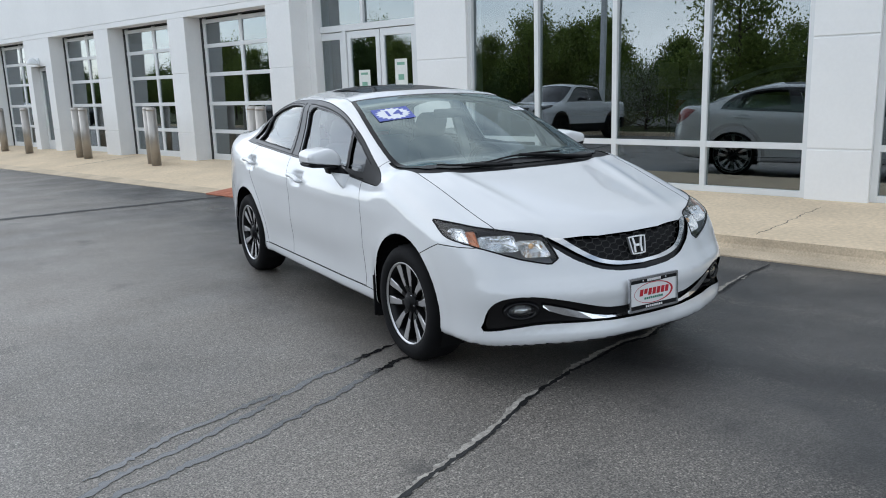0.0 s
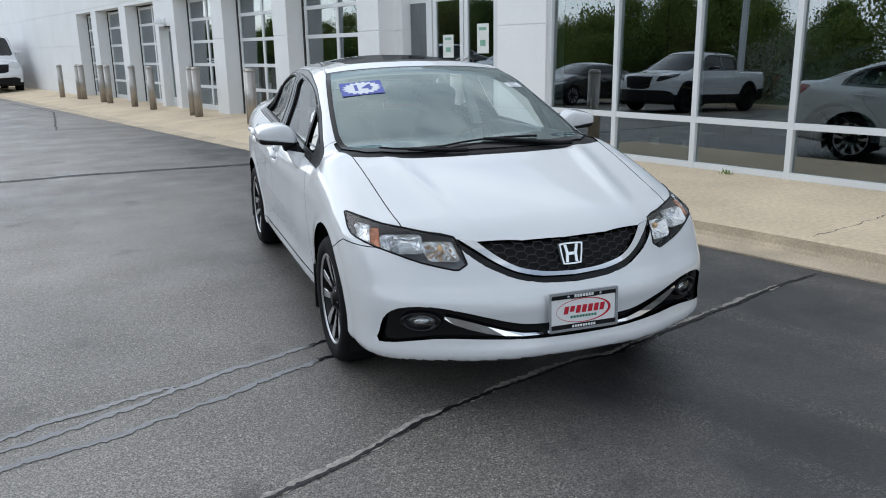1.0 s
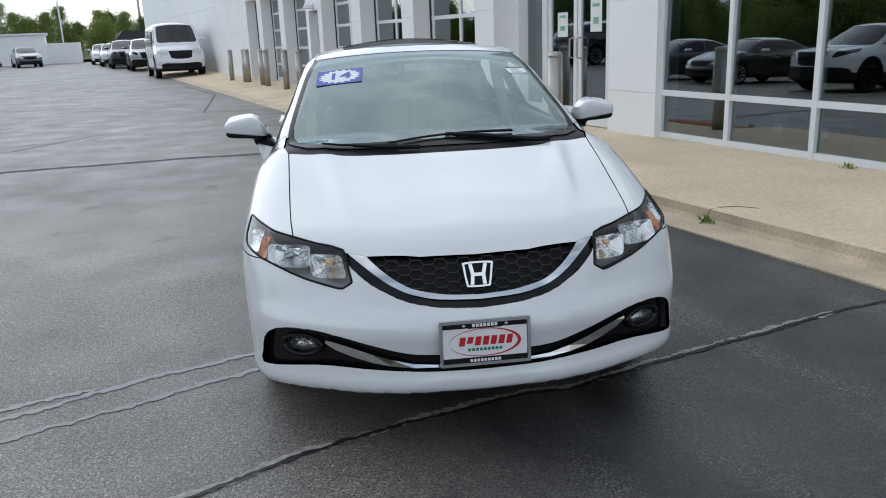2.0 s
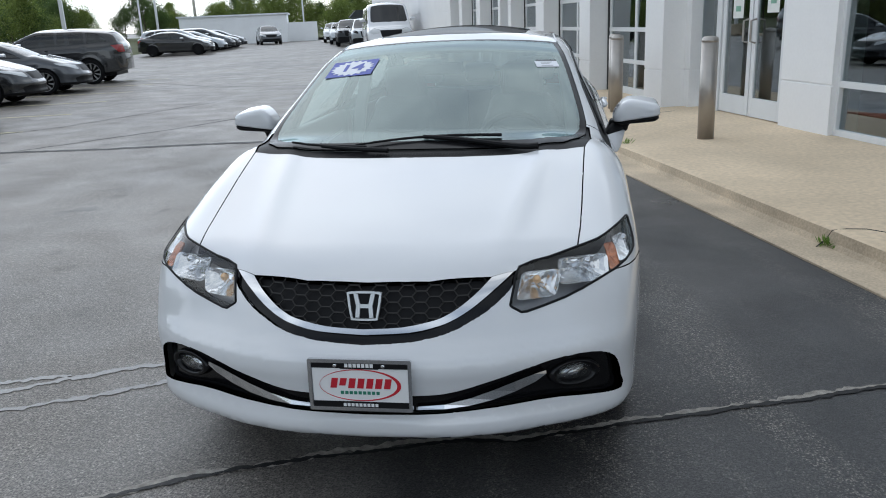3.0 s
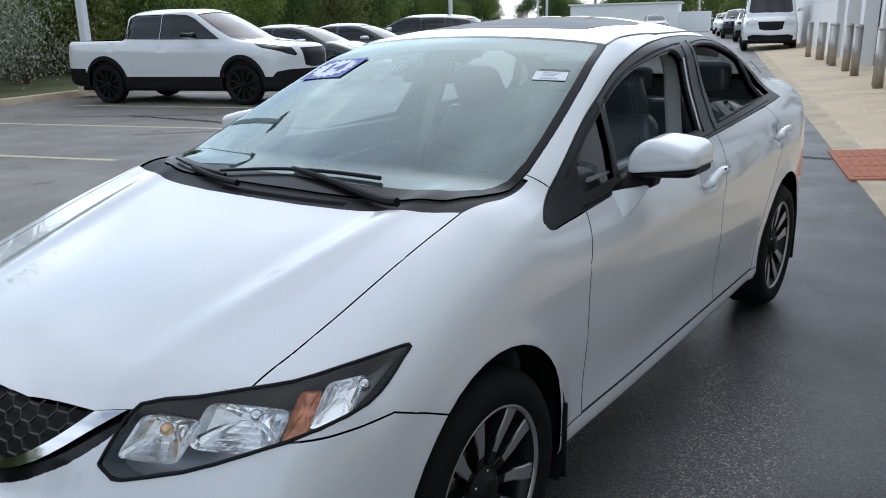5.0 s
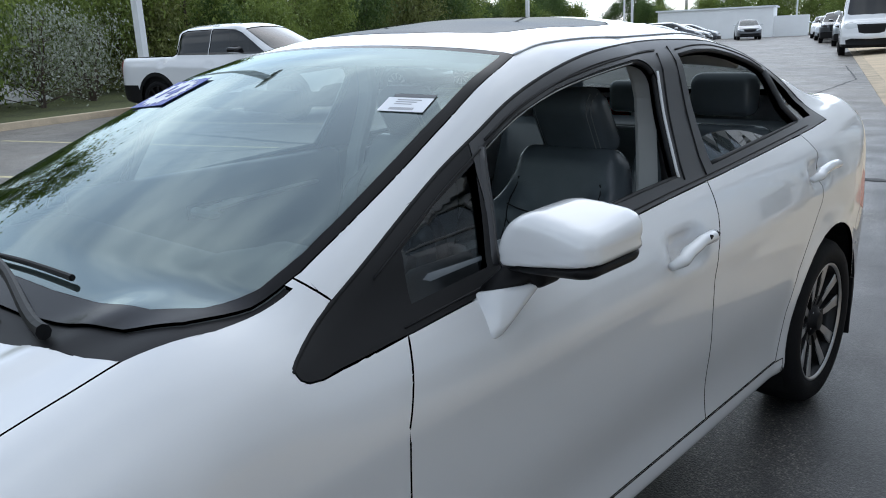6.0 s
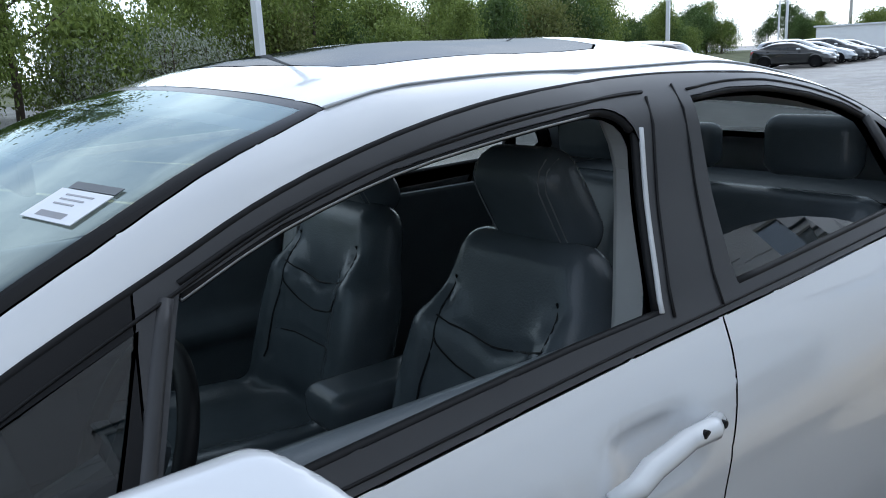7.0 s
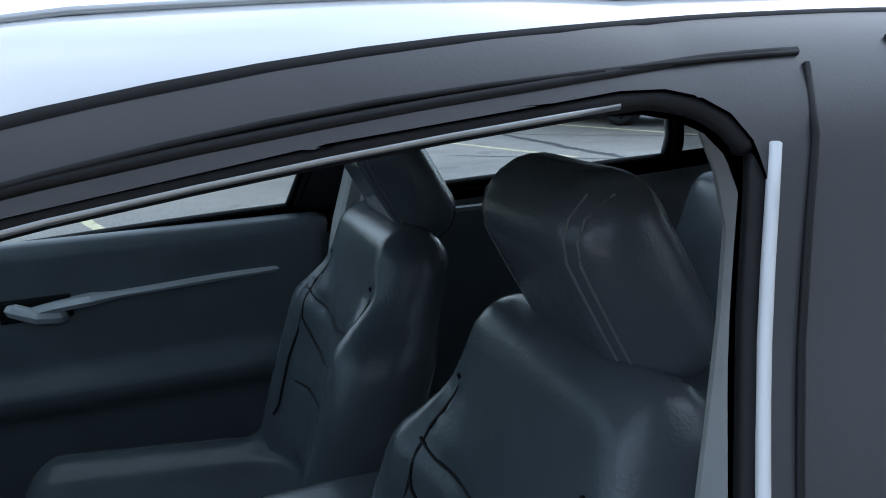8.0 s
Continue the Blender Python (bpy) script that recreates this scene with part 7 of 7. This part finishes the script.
for v0, u0 in ((8.9, 0.5), (9.4, -0.4)):
    chair = thing("armchair", SITE @ Matrix.Translation((v0, u0, 0.13)) @ pose(0, 0, 0, 0, 0, 90), "orange upholstered armchair in the showroom", "armchair", "showroom chairs")
    part("seat", boxes(((-0.32, -0.3, 0.22), (0.32, 0.3, 0.44)), bevel=0.05), ORANGE, chair)
    part("backrest", boxes(((-0.32, 0.22, 0.40), (0.32, 0.36, 0.85)), bevel=0.05), ORANGE, chair)
    for x in (-0.36, 0.36):
        part("arm", boxes(((x - 0.05, -0.3, 0.22), (x + 0.05, 0.34, 0.62)), bevel=0.03), ORANGE, chair)
    for x in (-0.28, 0.28):
        for y in (-0.25, 0.25):
            part("leg", lathe(bmesh.new(), [(0.02, 0), (0.025, 0.24)], 10, Matrix.Translation((x, y, 0))), BLACK, chair)
desk = thing("desk", SITE @ Matrix.Translation((7.9, 3.3, 0.13)), "brown wooden desk in the showroom", "desk")
part("desktop", boxes(((-0.4, -0.8, 0.71), (0.4, 0.8, 0.75)), bevel=0.006), WOOD, desk)
for y in (-0.74, 0.74):
    part("side_panel", boxes(((-0.36, y - 0.02, 0), (0.36, y + 0.02, 0.71)), bevel=0.004), WOOD, desk)
for v0, u0, w, hgt in ((5.25, 2.05, 0.22, 0.34), (5.35, 1.6, 0.42, 0.30)):
    cb = thing("carton", SITE @ Matrix.Translation((v0, u0, 0.13)), "grey carton on the floor behind the window", "carton", "cartons by the window")
    part("carton_body", boxes(((0, -w / 2, 0), (0.3, w / 2, hgt)), bevel=0.006), BOXCARD, cb)
    part("print_bar", boxes(((-0.003, -w * 0.3, hgt * 0.4), (-0.001, w * 0.3, hgt * 0.7))), NOTICE, cb)

GRASS = material("rough_grass", (0.085, 0.095, 0.035), 0.95, vary=0.4, scale=0.7, fine=0.35, bump=0.6, bump_scale=25)
PALE = material("pale_bank_ground", (0.42, 0.42, 0.40), 0.9, vary=0.25, scale=1.2, fine=0.4)
lawn = part("lawn", sweep([(-13.2, 0.0), (-13.22, 0.11), (-13.36, 0.12), (-13.40, 0.10), (-16.0, 0.12), (-20, 0.35), (-30, 0.5), (-120, 0.9)], -70, 46, 30), [GRASS], m=SITE)
tagged(lawn, "rough grass bank behind the parking row", "grass", kind="structure")
edge_kerb = part("lot_kerb", sweep([(-13.0, 0.0), (-13.02, 0.13), (-13.17, 0.135), (-13.19, 0.10)], -70, 46, 60), KERB, m=SITE)
tagged(edge_kerb, "concrete kerb at the edge of the lot", "kerb", kind="structure")
far_lawn = part("lawn", sweep([(-13.6, 0.0), (-14.0, 0.15), (-30, 0.5), (-120, 0.9)], 46.5, 160, 20), GRASS, m=SITE)
tagged(far_lawn, "rough grass beyond the far row", "grass", kind="structure")
end_lawn = part("lawn", sweep([(-14, 0.02), (-10, 0.25), (0, 0.25), (60, 0.5)], 84, 260, 20), GRASS, m=SITE)
tagged(end_lawn, "rough grass beyond the end of the lot", "grass", kind="structure")
bank = part("pale_bank", sweep([(-17.5, 0.22), (-18.5, 0.55), (-22, 0.75), (-22.2, 0.1)], -8, 13, 12), PALE, m=SITE)
tagged(bank, "pale bank behind the shrubs", "bank", kind="structure")
far_house = thing("outbuilding", SITE @ Matrix.Translation((-7.5, 80, 0)), "low white outbuilding at the far end of the lot", "building")
part("wall", boxes(((-6.5, 0, 0), (4.0, 6, 2.7)), bevel=0.02), WALL, far_house)
part("roof", boxes(((-6.7, -0.2, 2.7), (4.2, 6.2, 2.85)), bevel=0.02), ALU, far_house)
part("wall", boxes(((4.0, 1.5, 0), (7.0, 6, 1.9)), bevel=0.02), WALL, far_house)
shed = thing("shed", SITE @ Matrix.Translation((3.5, 92, 0)), "small dark shed beyond the lot", "shed")
part("wall", boxes(((0, 0, 0), (4.0, 4, 2.2)), bevel=0.03), GREY_PAINT, shed)
part("roof", prism(bmesh.new(), [(-0.2, 2.2), (4.2, 2.2), (3.4, 3.0), (0.6, 3.0)], 4.2, pose(0, 4.1, 0, 90, 0, 0)), DARK_ROOM, shed)

POLE = material("white_pole_paint", (0.70, 0.71, 0.72), 0.5, vary=0.04, scale=3)
for u, v, hgt in ((11.5, -12.6, 9.0), (38, -12.8, 9.0), (66, -13.5, 9.0), (46, -26, 9.5), (92, -20, 10.0), (95, -2, 10.0)):
    pole = thing("light_pole", SITE @ Matrix.Translation((v, u, 0.1)), "white square light pole at the edge of the lot", "light pole", "light poles")
    part("footing", lathe(bmesh.new(), [(0.30, 0), (0.30, 0.5), (0.28, 0.52)], 20), KERB, pole)
    part("shaft", boxes(((-0.085, -0.085, 0.52), (0.085, 0.085, hgt)), bevel=0.012), POLE, pole)
    part("head", boxes(((-0.2, -0.5, hgt), (0.2, 0.5, hgt + 0.12)), bevel=0.02), POLE, pole)
for u, v in ((150, -22), (165, 12)):
    mast = thing("power_mast", SITE @ Matrix.Translation((v, u, 0)), "distant grey power mast", "mast", "power masts")
    part("shaft", tube(bmesh.new(), [(0, 0, 0), (0, 0, 16)], [0.35, 0.15], 8), STEEL, mast)
    for z in (12.5, 14.5):
        part("cross_arm", boxes(((-2.4, -0.1, z), (2.4, 0.1, z + 0.2))), STEEL, mast)

# ---- trees ----
BARK = material("grey_brown_bark", (0.085, 0.065, 0.05), 0.95, vary=0.3, scale=9, bump=0.5, bump_scale=50)


def leaf_material(name, a, b):
    m = material(name, a, 0.55)
    nodes, links = m.node_tree.nodes, m.node_tree.links
    geo, ramp_node = nodes.new("ShaderNodeNewGeometry"), nodes.new("ShaderNodeMixRGB")
    ramp_node.inputs[1].default_value, ramp_node.inputs[2].default_value = (*a, 1), (*b, 1)
    links.new(geo.outputs["Random Per Island"], ramp_node.inputs["Fac"])
    links.new(ramp_node.outputs["Color"], nodes["Principled BSDF"].inputs["Base Color"])
    thin = nodes.new("ShaderNodeBsdfTranslucent")
    links.new(ramp_node.outputs["Color"], thin.inputs["Color"])
    mixs = nodes.new("ShaderNodeMixShader")
    mixs.inputs["Fac"].default_value = 0.35
    links.new(nodes["Principled BSDF"].outputs["BSDF"], mixs.inputs[1])
    links.new(thin.outputs["BSDF"], mixs.inputs[2])
    links.new(mixs.outputs["Shader"], nodes["Material Output"].inputs["Surface"])
    return m


LEAF_SPRING = leaf_material("spring_leaves", (0.115, 0.165, 0.03), (0.25, 0.31, 0.075))
LEAF_DARK = leaf_material("dark_leaves", (0.045, 0.090, 0.02), (0.11, 0.165, 0.04))
LEAF_DUN = leaf_material("dun_leaves", (0.11, 0.135, 0.032), (0.21, 0.225, 0.07))
LEAF_PALE = leaf_material("pale_leaves", (0.16, 0.20, 0.09), (0.50, 0.52, 0.46))


def tree_meshes(seed, height, spread, leaves, leaf_size, mat, low=0.25, stems=1, gap=0.5):
    """Trunk with limbs, and a loose crown of separate small leaves hung about the twigs."""
    rnd = random.Random(seed)
    wood = bmesh.new()
    twigs = []
    for s in range(stems):
        lean = Vector((rnd.uniform(-0.5, 0.5), rnd.uniform(-0.5, 0.5), 0)) * (0.25 if stems == 1 else 0.9)
        top = height * rnd.uniform(0.85, 1.0)
        trunk = [Vector((0, 0, -0.1)) + lean * (k / 6) + Vector((rnd.uniform(-0.05, 0.05), rnd.uniform(-0.05, 0.05), top * k / 6)) for k in range(7)]
        tube(wood, trunk, [0.016 * height * (1 - 0.82 * k / 6) for k in range(7)], 6)
        for k in range(16):
            t = low + (0.97 - low) * (k + rnd.random()) / 16
            i = min(int(t * 6), 5)
            root = trunk[i].lerp(trunk[i + 1], t * 6 - i)
            a = rnd.uniform(0, math.tau)
            reach = spread * (1.05 - 0.75 * t) * rnd.uniform(0.55, 1.15)
            tip = root + Vector((math.cos(a) * reach, math.sin(a) * reach, reach * rnd.uniform(0.25, 0.8)))
            mid_p = root.lerp(tip, 0.5) + Vector((0, 0, -0.05 * reach))
            tube(wood, [root, mid_p, tip], [0.006 * height * (1 - t * 0.6), 0.004 * height * (1 - t * 0.6), 0.0012 * height], 4)
            for f in (0.45, 0.65, 0.85, 1.0):
                twigs.append((root.lerp(tip, f), 0.20 * spread * rnd.uniform(0.6, 1.2)))
        twigs.append((trunk[-1], 0.22 * spread))
    verts, faces = [], []
    for _ in range(leaves):
        c, r = rnd.choice(twigs)
        if rnd.random() < gap * 0.2:
            r *= 1.8
        p = c + Vector((rnd.gauss(0, r), rnd.gauss(0, r), rnd.gauss(0, r * 0.8)))
        e = Euler((rnd.uniform(0, 6.3), rnd.uniform(0, 6.3), rnd.uniform(0, 6.3))).to_matrix()
        w = leaf_size * rnd.uniform(0.6, 1.3)
        n = len(verts)
        verts += [p + e @ Vector(q) for q in ((-w, 0, 0), (0, -0.45 * w, 0.12 * w), (w, 0, 0), (0, 0.45 * w, 0.12 * w))]
        faces.append((n, n + 1, n + 2, n + 3))
    me = bpy.data.meshes.new("crown")
    me.from_pydata([v[:] for v in verts], [], faces)
    me.materials.append(mat)
    return mesh_of("trunk", wood, BARK), me


KINDS = {
    "young": (tree_meshes(1, 4.9, 1.7, 6500, 0.075, LEAF_SPRING), "young tree with fresh green leaves"),
    "round": (tree_meshes(2, 4.7, 2.0, 7500, 0.080, LEAF_DARK, 0.18), "full dark green tree"),
    "shrub": (tree_meshes(3, 3.4, 1.9, 9500, 0.080, LEAF_SPRING, 0.05, 4), "loose green shrub"),
    "dun": (tree_meshes(4, 3.1, 1.8, 8000, 0.070, LEAF_DUN, 0.05, 4), "thin dun-coloured shrub"),
    "pale": (tree_meshes(5, 2.0, 1.4, 3000, 0.040, LEAF_PALE, 0.05, 4), "low shrub with pale leaves"),
    "tall": (tree_meshes(6, 6.0, 1.9, 7000, 0.075, LEAF_SPRING, 0.2), "tall slender green tree"),
}


def plant(kind, u, v, k=1.0, turn=0.0, z=0.2):
    (wood, crown), words = KINDS[kind]
    tree = thing("tree" if kind in ("young", "round", "tall") else "shrub", SITE @ Matrix.Translation((v, u, z)) @ pose(0, 0, 0, 0, 0, turn), words + " on the grass bank", "tree" if kind in ("young", "round", "tall") else "shrub", "trees round the lot")
    size = Matrix.Diagonal((k, k, k, 1))
    part("trunk", wood, None, tree, m=size)
    part("crown", crown, None, tree, m=size)
    return tree


rnd = random.Random(8)
for k in range(84):                                        # the belt behind the parking row
    u = -42 + k * 1.04 + rnd.uniform(-0.8, 0.8)
    kind = rnd.choice(("young", "shrub", "shrub", "dun", "dun", "young", "round"))
    plant(kind, u, -rnd.uniform(18.5, 26), rnd.uniform(0.85, 1.15) * (0.84 if -12 < u < 18 else 1.02), rnd.uniform(0, 360), 0.3)
for u, v, kind, s in ((4.6, -16.4, "dun", 0.7), (9.3, -16.2, "pale", 1.0), (11.4, -16.0, "pale", 1.2), (7.2, -16.5, "young", 0.72), (13.2, -16.3, "pale", 1.1), (8.3, -17.2, "tall", 1.2), (18.2, -17.4, "tall", 0.82), (15.6, -17.6, "young", 0.95), (19.8, -20, "tall", 0.95), (20.8, -21, "young", 1.1), (0.6, -16.9, "shrub", 1.0), (10.0, -17.0, "shrub", 0.9), (-1.6, -16.4, "dun", 0.8), (-4.0, -16.8, "young", 0.7),
                      (13.9, -17.6, "young", 0.75), (16.5, -17.5, "dun", 1.0), (19.0, -17.0, "round", 0.65), (22.5, -17.2, "shrub", 0.8), (26, -17.0, "young", 0.75), (29.5, -17.5, "round", 0.9), (33, -17.2, "dun", 1.2), (37, -17.5, "round", 1.0), (41, -18, "young", 1.0),
                      (-7.5, -17.0, "tall", 1.0), (-11, -16.2, "round", 1.15), (-14.5, -17.2, "tall", 1.05), (-18, -17.0, "young", 1.2), (-3.2, -18.6, "tall", 0.9), (-22, -17, "tall", 1.0), (-27, -17, "round", 1.2)):
    plant(kind, u, v, s, u * 37 % 360, 0.12)
for k in range(46):                                        # distance beyond the far row and the lot's end
    a = k / 45
    plant(rnd.choice(("round", "young", "shrub", "round")), 50 + 60 * a + rnd.uniform(-3, 3), -22 - 16 * rnd.random() - 10 * a, rnd.uniform(0.8, 1.35), rnd.uniform(0, 360), 0.3)
for k in range(44):
    plant(rnd.choice(("round", "young", "shrub", "round")), rnd.uniform(112, 150), -48 + 75 * k / 43, rnd.uniform(1.0, 1.7), rnd.uniform(0, 360), 0.2)

# weeds in the gutter
WEED = leaf_material("weed_leaves", (0.11, 0.22, 0.03), (0.22, 0.33, 0.07))
for u, v, n in ((0.02, 2.37, 46), (4.0, 2.60, 22), (0.55, 4.55, 26)):
    bm_pts, bm_faces = [], []
    wr = random.Random(int(u * 100) + 5)
    for k in range(n):
        a, ln, up = wr.uniform(0, math.tau), wr.uniform(0.02, 0.075), wr.uniform(0.01, 0.07)
        c = Vector((wr.gauss(0, 0.02), wr.gauss(0, 0.035), 0.002))
        tip = c + Vector((math.cos(a) * ln, math.sin(a) * ln, up))
        side = Vector((-math.sin(a), math.cos(a), 0)) * 0.009
        i = len(bm_pts)
        bm_pts += [c[:], (c.lerp(tip, 0.6) + side)[:], tip[:], (c.lerp(tip, 0.6) - side)[:]]
        bm_faces.append((i, i + 1, i + 2, i + 3))
    me = bpy.data.meshes.new("weed_leaves")
    me.from_pydata(bm_pts, [], bm_faces)
    me.materials.append(WEED)
    tagged(part("weed", me, None, m=SITE @ Matrix.Translation((v, u, ramp(v, u, 0.13) if v > 2.4 else 0.018))), "small green weed growing from a joint in the concrete", "weed")
